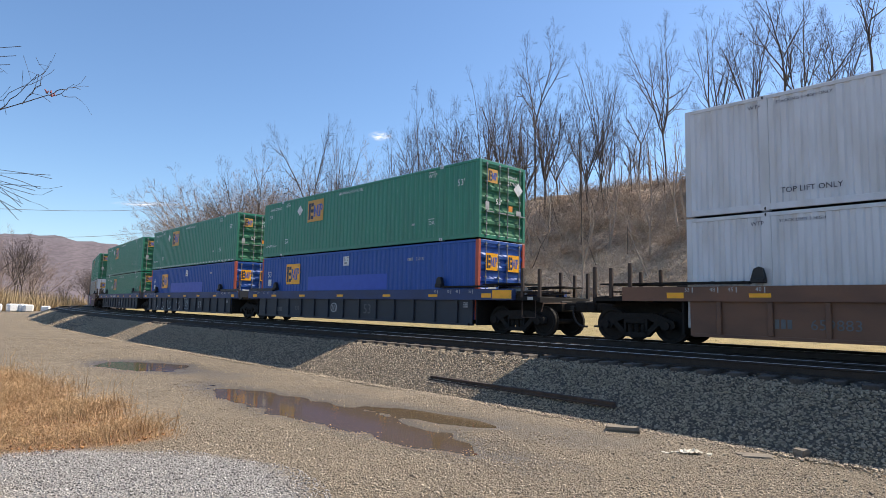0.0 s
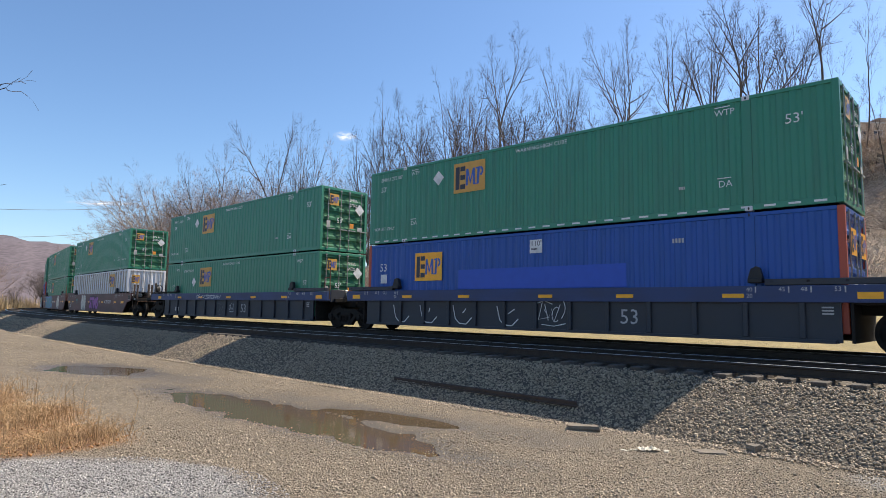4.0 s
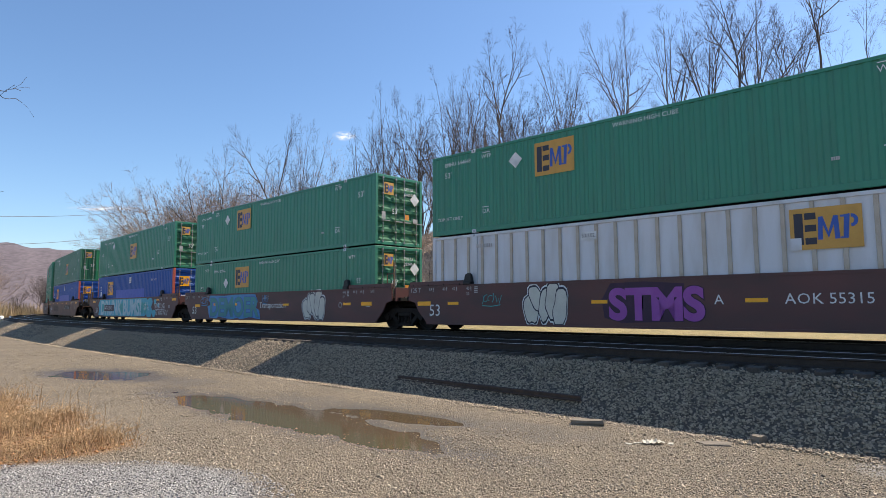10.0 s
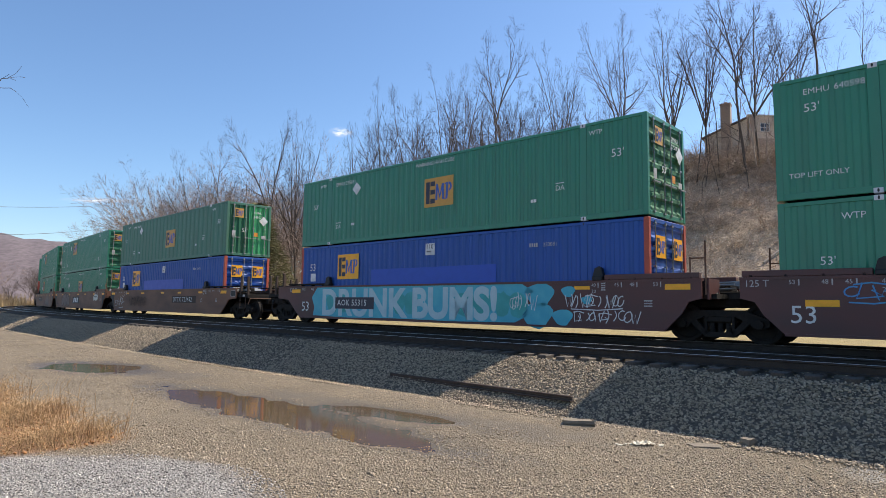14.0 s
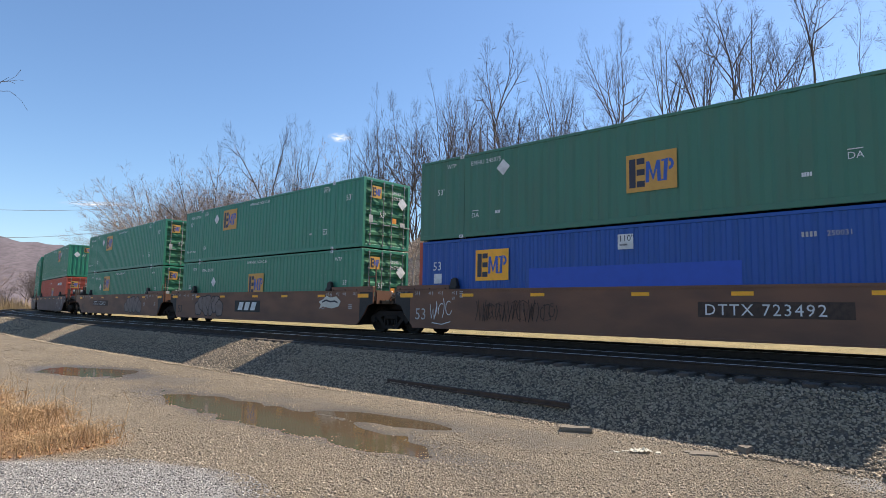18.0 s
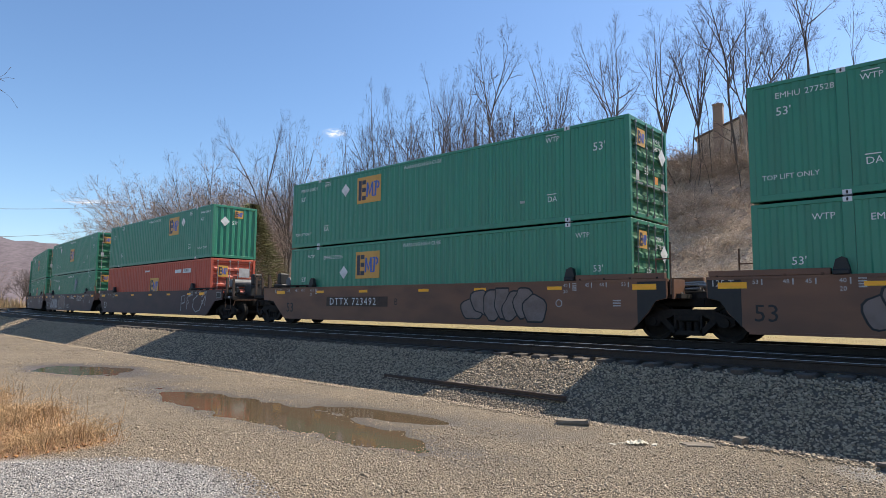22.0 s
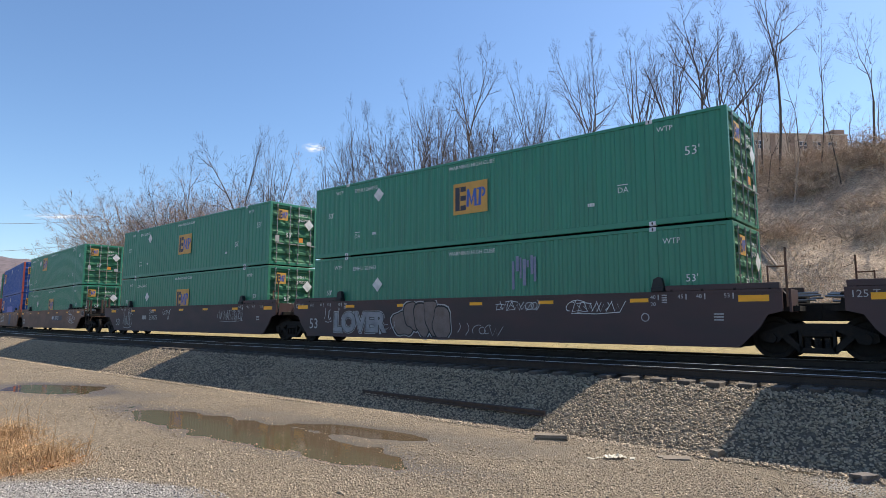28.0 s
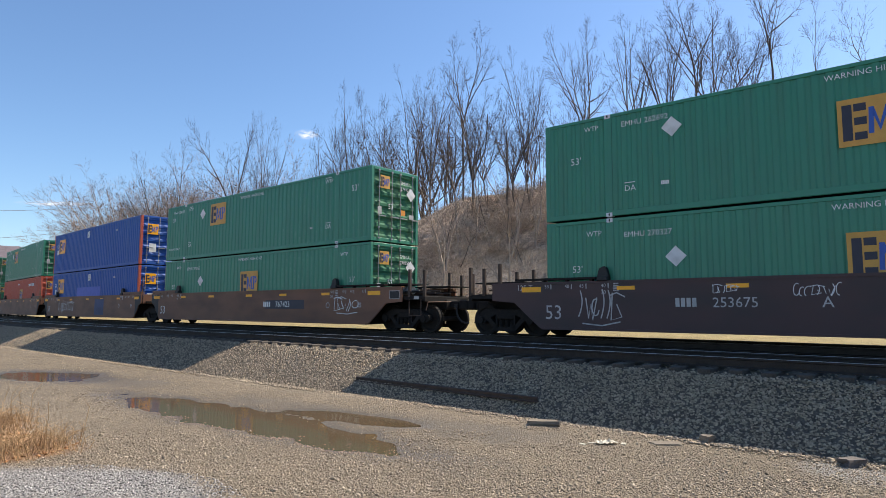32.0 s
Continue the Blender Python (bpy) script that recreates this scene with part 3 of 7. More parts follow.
def facing_end(x, y, z, sign=1):
    """The same on the end that looks along x (or -x)."""
    return Matrix.Translation((x, y, z)) @ Matrix.Rotation(sign * math.pi / 2, 4, "Z") @ Matrix.Rotation(math.pi / 2, 4, "X")


FLATS = {}


def flat(kind, material, build):
    if (kind, material) not in FLATS:
        v, f = build()
        FLATS[kind, material] = mesh_of(kind, v, f, material)
    return FLATS[kind, material]


def quads(*rects):
    v, f = [], []
    for x0, x1, y0, y1 in rects:
        k = len(v)
        v += [(x0, y0, 0), (x1, y0, 0), (x1, y1, 0), (x0, y1, 0)]
        f.append((k, k + 1, k + 2, k + 3))
    return v, f


def polys(*outlines):
    v, f = [], []
    for o in outlines:
        k = len(v)
        v += [(x, y, 0) for x, y in o]
        f.append(tuple(range(k, k + len(o))))
    return v, f


def plate(w, h, material):
    return flat(f"plate {w:.2f} {h:.2f}", material, lambda: quads((-w / 2, w / 2, -h / 2, h / 2)))


def bars(n, h, material, gap=0.5):
    """A mark that is not lettered: n upright blocks in a row."""
    w = h * 0.46
    return flat(f"bars {n} {h:.2f} {gap}", material, lambda: quads(*[(i * w * (1 + gap), i * w * (1 + gap) + w, 0, h) for i in range(n)]))


DIAMOND = lambda: polys([(0, -0.27), (0.27, 0), (0, 0.27), (-0.27, 0)])


def emblem(parent, name, place, w, h, ground="gold", worn=False):
    """A golden panel with plain dark and blue shapes."""
    p = part(name, plate(w, h, ground), parent, "golden panel with dark and blue shapes", place)
    k, q = w / 1.3, h / 1.0
    lift = Matrix.Translation((0, 0, 0.004))
    part("dark_shape", flat(f"dark {w:.2f} {h:.2f}", "ink", lambda: quads((-.57 * k, -.40 * k, -.38 * q, .38 * q), (-.37 * k, -.16 * k, .22 * q, .38 * q), (-.37 * k, -.16 * k, -.07 * q, .09 * q), (-.37 * k, -.16 * k, -.38 * q, -.22 * q))), p, at=lift)
    def blue():
        out = [[(-.14, -.28), (-.05, -.28), (-.035, .27), (-.12, .27)], [(-.035, .27), (.055, -.10), (.055, -.25), (-.05, .10)], [(.055, -.10), (.15, .27), (.17, .10), (.055, -.25)],
               [(.15, .27), (.235, .27), (.255, -.28), (.165, -.28)], [(.31, -.28), (.40, -.28), (.44, .29), (.34, .27)], [(.27, .27), (.34, .27), (.34, .22), (.27, .22)], [(.26, -.28), (.31, -.28), (.31, -.24), (.26, -.24)]]
        ring = [(.455 + .125 * math.sin(t), .13 + .155 * math.cos(t), .455 + .055 * math.sin(t), .13 + .075 * math.cos(t)) for t in [i * math.pi / 7 for i in range(8)]]
        out += [[(a, b), (e, f), (g, h2), (c, d)] for (a, b, c, d), (e, f, g, h2) in zip(ring, ring[1:])]
        return polys(*[[(x * k, z * q) for x, z in o] for o in out])
    part("blue_shape", flat(f"blue {w:.2f} {h:.2f}", "inkblue", blue), p, at=lift)
    if worn:
        part("worn_patch", plate(w * 0.16, h * 0.3, "white"), p, "bare patch in the label", Matrix.Translation((-w * 0.42, -h * 0.36, 0.006)))


def ribbon(strokes, width):
    """Sprayed lines: flat strips along each list of places."""
    v, f = [], []
    for pts in strokes:
        pts = [Vector((x, y, 0)) for x, y in pts]
        k = len(v)
        for i, p in enumerate(pts):
            d = (pts[min(i + 1, len(pts) - 1)] - pts[max(i - 1, 0)]).normalized()
            n = Vector((-d.y, d.x, 0)) * width / 2
            v += [tuple(p + n), tuple(p - n)]
        f += [(k + 2 * i, k + 2 * i + 1, k + 2 * i + 3, k + 2 * i + 2) for i in range(len(pts) - 1)]
    return v, f


def scribble(seed, w, h, n, width):
    """Quick spray-can handwriting: a row of leaning, hooked and looped strokes, with a line under it now and then."""
    rnd = random.Random(seed)
    strokes, x = [], 0.0
    cell = w / max(n * .5, 2)
    while x < w - cell * .6:
        c, a, b = cell * rnd.uniform(.8, 1.25), h * rnd.uniform(.0, .25), h * rnd.uniform(.7, 1.0)
        lean, kind = c * rnd.uniform(-.1, .4), rnd.randrange(4)
        if kind == 0: strokes.append([(x + c * .42 + c * .36 * math.cos(t) + lean * .4 * math.sin(t), (a + b) / 2 + (b - a) * .42 * math.sin(t)) for t in [i * .55 + 1 for i in range(rnd.randrange(7, 13))]])
        elif kind == 1: strokes.append([(x, b), (x + c * .25, a), (x + c * .5, b * .75), (x + c * .65, a * .5), (x + c * 1.1, b)])
        elif kind == 2: strokes.append([(x + lean + c * .3 * math.sin(t * 2.6), a + (b - a) * t) for t in [i / 8 for i in range(9)]])
        else: strokes += [[(x - c * .1, b * .9), (x + c * .5, b), (x + c * 1.2, b * .85)], [(x + lean, b), (x, a), (x + c * .9, a + h * .1), (x + c * .5, b * .6)]]
        x += c * rnd.uniform(.45, .7)
    if rnd.random() < .5: strokes.append([(w * .1, -h * .06), (w * .55, -h * .12), (w * .95, h * .0)])
    return ribbon(strokes, width * .8)


def bubbles(seed, w, h, n):
    """Fat sprayed forms side by side."""
    rnd = random.Random(seed)
    out = []
    for i in range(n):
        cx, rx = w * (i + 0.5) / n, w / n * 0.56
        out.append([(cx + rx * (1 + 0.16 * math.sin(3 * a + i)) * math.cos(a), h / 2 + h / 2 * (1 + 0.10 * rnd.uniform(-1, 1)) * math.sin(a)) for a in [j * math.tau / 18 for j in range(18)]])
    return polys(*out)


def throwup(seed, w, h, n, grow_by, step):
    """Fat overlapping sprayed forms in an arch, each a little above the one before it."""
    rnd = random.Random(seed)
    v, f = [], []
    for i in range(n):
        u = (i + .5) / n
        rx, ry = w / n * rnd.uniform(.62, .8), h * rnd.uniform(.36, .46)
        cx = w * (.12 + .76 * u)
        cy = h * (.40 + .16 * math.sin(math.pi * u)) + (h * .08 if i % 2 else -h * .06)
        lean, bite = rnd.uniform(-.25, .25), rnd.uniform(.10, .22)
        k = len(v)
        for j in range(22):
            t = j * math.tau / 22
            r = 1 + bite * math.cos(2 * t + i) + .07 * math.sin(5 * t + i)
            x, y = rx * r * math.cos(t), ry * r * math.sin(t)
            size = 1 + 1.2 * grow_by / math.hypot(rx, ry)
            v.append((cx + x * size + y * lean, min(max(cy + y * size, .02 - grow_by), h + grow_by), step * i))
        f.append(tuple(range(k, k + 22)))
    return v, f


def piece(car, key, label, x, z, w, h, n, fill="cream", edge="ink", rim="paint", y=-1.5):
    """A sprayed throw-up: pale rim, dark lines, filled forms one over the other."""
    for name, material, grow_by, lift, words in (("graffiti_rim", rim, .10, .005, "pale sprayed rim"), ("graffiti_line", edge, .055, .007, "dark sprayed line"), ("graffiti_fill", fill, .0, .0078, label)):
        if not material: continue
        v, f = throwup(key, w, h, n, grow_by, 0 if name == "graffiti_rim" else .0016)
        for i, form in enumerate(f):
            part(name, flat(f"{key} {name} {i}", material, lambda: ([v[k] for k in form], [tuple(range(len(form)))])), car, words, facing(x, y - lift - (.0002 * i if name == "graffiti_rim" else 0), z))


def fat_words(car, words, h, x, z, fill, edge, rim, y=-1.5):
    """Sprayed block letters with a dark edge and a pale rim."""
    for k, (name, material, fat) in enumerate((("graffiti_rim", rim, .10), ("graffiti_edge", edge, .075), ("graffiti_letters", fill, .05))):
        if material: part(name, text_mesh(words, h, material, .98, fat), car, "sprayed block letters" if k == 2 else "sprayed edge of block letters", facing(x, y - .006 - .003 * k, z))


# ---- containers ----
CL, CW, CH = 16.15, 2.59, 2.89
GEO = {}


def geo(key, build):
    if key not in GEO: GEO[key] = build()
    return GEO[key]


def corrugated(x0, x1, z0, z1, pitch, depth, flat_out=0.40, flat_in=0.30):
    """A ribbed sheet that stands on y = 0, its hollows reaching to y = depth."""
    n = max(1, round((x1 - x0) / pitch))
    p = (x1 - x0) / n
    xs = []
    ramp = (1 - flat_out - flat_in) / 2 * p
    for i in range(n):
        a = x0 + i * p
        xs += [(a, 0), (a + flat_out * p, 0), (a + flat_out * p + ramp, depth), (a + (flat_out + flat_in) * p + ramp, depth)]
    xs.append((x1, 0))
    v = [(x, y, z) for x, y in xs for z in (z0, z1)]
    f = [(2 * i, 2 * i + 2, 2 * i + 3, 2 * i + 1) for i in range(len(xs) - 1)]
    return v, f


def side_mesh(style, mt):
    def make():
        v, f = [], []
        spans = ((-7.93, -6.22), (-5.98, 5.98), (6.22, 7.93))
        for x0, x1 in spans:
            if style == "battens":
                n = max(1, round((x1 - x0) / 0.62)); p = (x1 - x0) / n
                k = len(v); v += [(x0, .03, .17), (x1, .03, .17), (x1, .03, 2.8), (x0, .03, 2.8)]; f.append((k, k + 1, k + 2, k + 3))
            else:
                pitch, depth = {"fine": (0.285, 0.028), "wide": (0.56, 0.03), "soft": (0.29, 0.042)}[style]
                a, b = corrugated(x0, x1, 0.17, 2.8, pitch, depth)
                k = len(v); v += a; f += [tuple(i + k for i in q) for q in b]
        return mesh_of("side_panel", v, f, mt)
    return geo(("side", style, mt), make)


def bx(key, mt, *dims, bev=0.0, name="part"):
    def make():
        bm = bmesh.new(); box(bm, *dims, bev=bev); return data(bm, name, mt)
    return geo((key, mt), make)


def door_leaf(mt):
    def make():
        # horizontal folds, from the sill up
        prof, z = [], 0.16
        v, f = [], []
        steps = [(0.16, 0.0)]
        for i in range(6):
            a = 0.24 + i * 0.42
            steps += [(a, 0.0), (a + 0.075, 0.042), (a + 0.25, 0.042), (a + 0.32, 0.0)]
        steps.append((2.76, 0.0))
        for zz, d in steps: v += [(-d, -0.60, zz), (-d, 0.60, zz)]
        f = [(2 * i, 2 * i + 1, 2 * i + 3, 2 * i + 2) for i in range(len(steps) - 1)]
        k = len(v)
        v += [(-0.08, -0.60, .16), (-0.08, 0.60, .16), (-0.08, 0.60, 2.76), (-0.08, -0.60, 2.76)]
        f.append((k + 3, k + 2, k + 1, k))
        return mesh_of("door", v, f, mt)
    return geo(("leaf", mt), make)


def plain_leaf(mt):
    def make():
        v, f = corrugated(-0.6, 0.6, 0.16, 2.76, 0.30, 0.045)
        v = [(-y, x, z) for x, y, z in v]
        return mesh_of("door", v, f, mt)
    return geo(("plainleaf", mt), make)


def lock_bar():
    def make():
        bm = bmesh.new()
        rod(bm, (0, 0, .1), (0, 0, 2.82), 0.019, sides=6)
        for z in (.14, .55, 1.0, 1.55, 2.1, 2.75): box(bm, -.05, .02, -.045, .045, z - .025, z + .025)
        box(bm, .0, .03, -.02, .35, .98, 1.02)
        return data(bm, "locking_bar", "galv")
    return geo(("bar",), make)


def casting(mt):
    def make():
        bm = bmesh.new()
        box(bm, -.09, .09, -.01, .16, -.059, .059, bev=0.008)
        return data(bm, "corner_casting", mt)
    return geo(("casting", mt), make)


def casting_hole():
    return geo(("hole",), lambda: mesh_of("casting_slot", [(.022 * math.cos(a), .042 * math.sin(a), 0) for a in [i * math.tau / 10 for i in range(10)]], [tuple(range(10))], "black"))


def container(name, label, paint, style="fine", nose=-1, post=None, door="fold", cast=None, door_paint=None):
    """A 53 foot box on its base: panels, posts, rails, castings, doors at the end away from the nose (-1: nose up the line)."""
    c = thing(name, label, "container", "containers on the train")
    post = post or paint
    cast = cast or paint
    for s in (1, -1):  # the side seen, and the other
        turn = Matrix.Rotation(0 if s == 1 else math.pi, 4, "Z")
        part("side_panel", side_mesh(style, paint), c, at=turn @ Matrix.Translation((0, -CW / 2 + 0.012, 0)))
        if style == "battens" and s == 1:
            for i in range(26):
                x = -7.6 + i * .608
                if min(abs(x - 6.1), abs(x + 6.1)) > .2: part("batten", bx("batten", "beige", -.05, .05, -CW / 2 - .004, -CW / 2 + .04, .17, 2.79, bev=.008, name="batten"), c, at=Matrix.Translation((x, 0, 0)))
        part("top_rail", bx("toprail", paint, -7.93, 7.93, -CW / 2, -CW / 2 + .07, 2.79, 2.885, bev=.01, name="top_rail"), c, at=turn)
        part("bottom_rail", bx("botrail", paint, -7.93, 7.93, -CW / 2, -CW / 2 + .07, .02, .18, bev=.01, name="bottom_rail"), c, at=turn)
        for x in (-6.1, 6.1):
            part("stacking_post", bx("spost", paint, -.115, .115, -CW / 2 - .003, -CW / 2 + .08, .06, 2.83, bev=.012, name="stacking_post"), c, at=turn @ Matrix.Translation((x, 0, 0)))
            for z in (.06, 2.83):
                k = part("corner_casting", casting(cast), c, at=turn @ Matrix.Translation((x, -CW / 2, z)))
                part("casting_slot", casting_hole(), k, at=facing(0, -.0125, 0))
        for x in (-8.0, 8.0):
            part("corner_post", bx("cpost", post, -.075, .075, -CW / 2, -CW / 2 + .14, .02, 2.885, bev=.012, name="corner_post"), c, at=turn @ Matrix.Translation((x, 0, 0)))
    part("roof", bx("roof", paint, -7.93, 7.93, -1.23, 1.23, 2.80, 2.85, name="roof"), c)
    part("underframe", bx("under", "iron", -7.93, 7.93, -1.23, 1.23, .03, .15, name="underframe"), c)
    # ends
    for sign in (-1, 1):
        turn = Matrix.Rotation(0 if sign == 1 else math.pi, 4, "Z")
        part("end_header", bx("header", paint, 7.93, 8.07, -1.155, 1.155, 2.76, 2.885, bev=.01, name="end_header"), c, at=turn)
        part("end_sill", bx("esill", paint, 7.93, 8.07, -1.155, 1.155, .02, .16, bev=.01, name="end_sill"), c, at=turn)
        if sign == nose:
            def make():
                v, f = corrugated(-1.155, 1.155, 0.16, 2.76, 0.33, 0.05)
                return mesh_of("end_panel", [(8.05 - y, x, z) for x, y, z in v], f, paint)
            part("end_panel", geo(("endp", paint), make), c, at=turn)
        else:
            for y in (-.59, .59):
                leaf = part("door", (door_leaf if door == "fold" else plain_leaf)({"green": "greendoor", "green2": "greendoor"}.get(paint, paint) if y < 0 or not door_paint else door_paint), c, at=turn @ Matrix.Translation((8.045, y * 0.98, 0)))
                for dy in (-.33, .36):
                    part("locking_bar", lock_bar(), leaf, "galvanised locking bar", Matrix.Translation((.045, dy, 0)))
    return c


def write(c, words, x, z, h, material="paint", lift=.004, spacing=1.0, y=-CW / 2):
    part("writing", text_mesh(words, h, material, spacing), c, at=facing(x, y - lift, z))


def marks_green(c, number, nose=-1, low=False, logo=None, high_cube=True, stripes=False, ink="paint", worn=False, diamond=True, logo_z=None, plain=False):
    """The white markings of a green box; nose: the end that bears the emblem."""
    y = -CW / 2
    if nose == -1:
        ends, near, far = -7.55, -5.75, 5.35
        logo_x = -2.87 if logo is None else logo
        dia_x, num_x = -4.33, -7.75
    else:
        ends, near, far = 6.55, 5.1, -5.75
        logo_x = 3.0 if logo is None else logo
        dia_x, num_x = 4.33, 6.3
    if low:
        part("writing", text_mesh("EMHU", .15, ink), c, at=facing(near + .05, y - .004, 2.33))
        if number: write(c, number, near + .70, 2.33, .15, ink)
        write(c, "WTP", ends + .75 if nose == -1 else ends, 2.42, .15, ink)
        write(c, "53'", ends + .3, 1.42, .19, ink)
        write(c, "53'", 6.9 if nose == -1 else -7.4, 1.42, .19, ink)
        write(c, "WTP", 6.35 if nose == -1 else -7.3, 2.42, .15, ink)
    elif logo_z and nose == -1:
        part("writing", text_mesh("EMHU", .15, ink), c, at=facing(near + .05, y - .004, 2.46))
        if number: write(c, number, near + .70, 2.46, .15, ink)
        write(c, "WTP", ends + .75, 2.5, .14, ink)
        write(c, "53'", ends + .3, 1.6, .2, ink); write(c, "53'", 7.0, 1.75, .24, ink)
        write(c, "DA", near + .1, .66, .16, ink); write(c, "DA", far - .2, 1.0, .16, ink)
        for x, z in ((near + .26, .89), (far - .04, 1.22)): part("overline", plate(.3, .025, ink), c, at=facing(x, y - .004, z))
        write(c, "WTP", 6.3, 2.5, .14, ink)
        for x in (near + 1.1, far - 1.1): part("small_writing", bars(4, .1, ink, .2), c, at=facing(x, y - .004, .72))
    else:
        part("writing", text_mesh("EMHU", .14, ink), c, at=facing(num_x + .3, y - .004, 2.46))
        if number: write(c, number, num_x + .92, 2.46, .14, ink)
        write(c, "53'", ends + .1, 2.05, .20, ink)
        write(c, "TOP LIFT ONLY", ends - .25, .52, .12, ink)
        write(c, "WTP", near + .0, 2.5, .14, ink)
        part("overline", plate(.34, .025, ink), c, at=facing(near + .2, y - .004, 2.70))
        write(c, "DA", near + .02, .62, .16, ink)
        part("overline", plate(.3, .025, ink), c, at=facing(near + .16, y - .004, .84))
        write(c, "WTP", far, 2.5, .16, ink)
        part("overline", plate(.38, .025, ink), c, at=facing(far + .2, y - .004, 2.72))
        write(c, "DA", far + .05, .66, .17, ink)
        part("overline", plate(.34, .025, ink), c, at=facing(far + .2, y - .004, .89))
        write(c, "53'", 6.95 if nose == -1 else -7.3, 2.0, .24, ink)
        if nose == -1: part("small_writing", bars(4, .08, "dimpaint", .2), c, at=facing(4.4, y - .004, .72))
    if high_cube: write(c, "WARNING HIGH CUBE", -.9, 2.58, .13, ink)
    if diamond: part("diamond_label", flat("diamond", "paint", DIAMOND), c, "white diamond label", facing(dia_x, y - .005, 1.75 if low else 2.22))
    if not plain: emblem(c, "emblem", facing(logo_x, y - .006, logo_z or (2.0 if low else 2.08)), 1.42, 1.06, worn=worn)
    if stripes:
        for i in range(30): part("reflector_strip", plate(.26, .05, "paint"), c, "white reflective strip", facing(-7.6 + i * .525, y - .004, .10))


def marks_end(c, blue=False, number=""):
    """Labels on the door end."""
    x = CL / 2 - .02
    if blue:
        for y in (-.62, .58): emblem(c, "emblem", facing_end(x + .06, y, 2.1), .62, .62, "yellow")
        for y in (-.6, .6): part("white_label", plate(.4, .5, "paint"), c, "white label on the door", facing_end(x + .06, y, 1.0))
        return
    emblem(c, "emblem", facing_end(x + .06, -.62, 2.32), .5, .5)
    part("writing", text_mesh("EMHU", .13, "paint"), c, at=facing_end(x + .06, .22, 2.35))
    if number:
        part("writing", text_mesh(number, .13, "paint"), c, at=facing_end(x + .06, .22, 2.12))
        part("writing", text_mesh("53'", .2, "paint"), c, at=facing_end(x + .06, -.45, 1.3))
    part("diamond_label", flat("diamond", "paint", DIAMOND), c, "white diamond label", facing_end(x + .06, .82, 2.0))
    part("orange_label", plate(.22, .22, "orange"), c, "orange label", facing_end(x + .06, .38, 1.22))
    part("white_label", plate(.26, .18, "dimpaint"), c, "pale label", facing_end(x + .06, .85, 1.10))
    part("white_label", plate(.2, .3, "dimpaint"), c, "pale label", facing_end(x + .06, -.9, 1.2))


def marks_blue(c, patch=(-3.3, 2.9), logo=-4.76, label_x=0.0, number=""):
    y = -CW / 2
    write(c, "53", -7.4, 1.84, .30)
    part("white_label", plate(.36, .34, "paint"), c, "white label", facing(-7.15, y - .004, 1.55))
    emblem(c, "emblem", facing(logo, y - .006, 1.95), 1.36, 1.02, "yellow")
    part("white_label", plate(.46, .42, "paint"), c, "white label", facing(label_x - .1, y - .004, 2.42))
    write(c, '110"', label_x - .3, 2.43, .17, "ink", lift=.008)
    part("small_writing", bars(8, .05, "ink", .25), c, at=facing(label_x - .27, y - .008, 2.31))
    if patch: part("paint_patch", plate(patch[1] - patch[0], .66, "blue2"), c, "fresh bright blue paint patch", facing((patch[0] + patch[1]) / 2, y - .004, 1.45))
    part("mark", bars(4, .12, "dimpaint"), c, at=facing(4.2, y - .004, 2.25))
    if number: write(c, number, 4.7, 2.25, .12, "dimpaint")


# ---- well cars ----
def revolve(profile, sides, axis_y=True):
    """A turned shape round the y axis from (radius, y)."""
    v, f, n = [], [], len(profile)
    for i in range(sides):
        a = i * math.tau / sides
        v += [(r * math.cos(a), y, r * math.sin(a)) for r, y in profile]
    for i in range(sides):
        j = (i + 1) % sides
        f += [(i * n + k, j * n + k, j * n + k + 1, i * n + k + 1) for k in range(n - 1)]
    return v, f


def wheel_mesh():
    return geo(("wheel",), lambda: mesh_of("wheel", *revolve([(.0, -.10), (.10, -.10), (.11, -.06), (.16, -.05), (.36, -.03), (.40, -.07), (.482, -.07), (.487, .05), (.512, .06), (.508, .075), (.40, .07), (.35, .0), (0, .02)], 28), "iron"))


def side_frame_mesh():
    def make():
        bm = bmesh.new()
        # upper bar, sloping arms to the axle boxes, lower bar under the springs
        for o in ([(-1.14, .60), (-1.16, .44), (-1.05, .38), (-.78, .38), (-.70, .50), (-.40, .64), (-.40, .82), (-.62, .80)],
                  [(1.14, .60), (.62, .80), (.40, .82), (.40, .64), (.70, .50), (.78, .38), (1.05, .38), (1.16, .44)],
                  [(-.41, .66), (.41, .66), (.41, .82), (-.41, .82)],
                  [(-.72, .50), (-.36, .16), (-.28, .26), (-.58, .57)], [(.72, .50), (.58, .57), (.28, .26), (.36, .16)],
                  [(-.37, .15), (.37, .15), (.34, .27), (-.34, .27)],
                  [(-.36, .27), (-.30, .27), (-.30, .66), (-.36, .66)], [(.36, .27), (.36, .66), (.30, .66), (.30, .27)]):
            prism(bm, o, -.09, .09)
        for x in (-.92, .92): rod(bm, (x, -.16, .48), (x, .1, .48), .115, sides=12)
        return data(bm, "side_frame", "iron")
    return geo(("sframe",), make)


def spring_mesh():
    def make():
        bm = bmesh.new()
        for k in range(6):
            rod(bm, (0, 0, .27 + k * .042), (0, 0, .292 + k * .042), .075, .075, sides=10, caps=False)
            if k < 5: rod(bm, (0, 0, .292 + k * .042), (0, 0, .27 + (k + 1) * .042), .075, .055, sides=10, caps=False)
        return data(bm, "spring", "iron")
    return geo(("spring",), make)


WHEELS = []


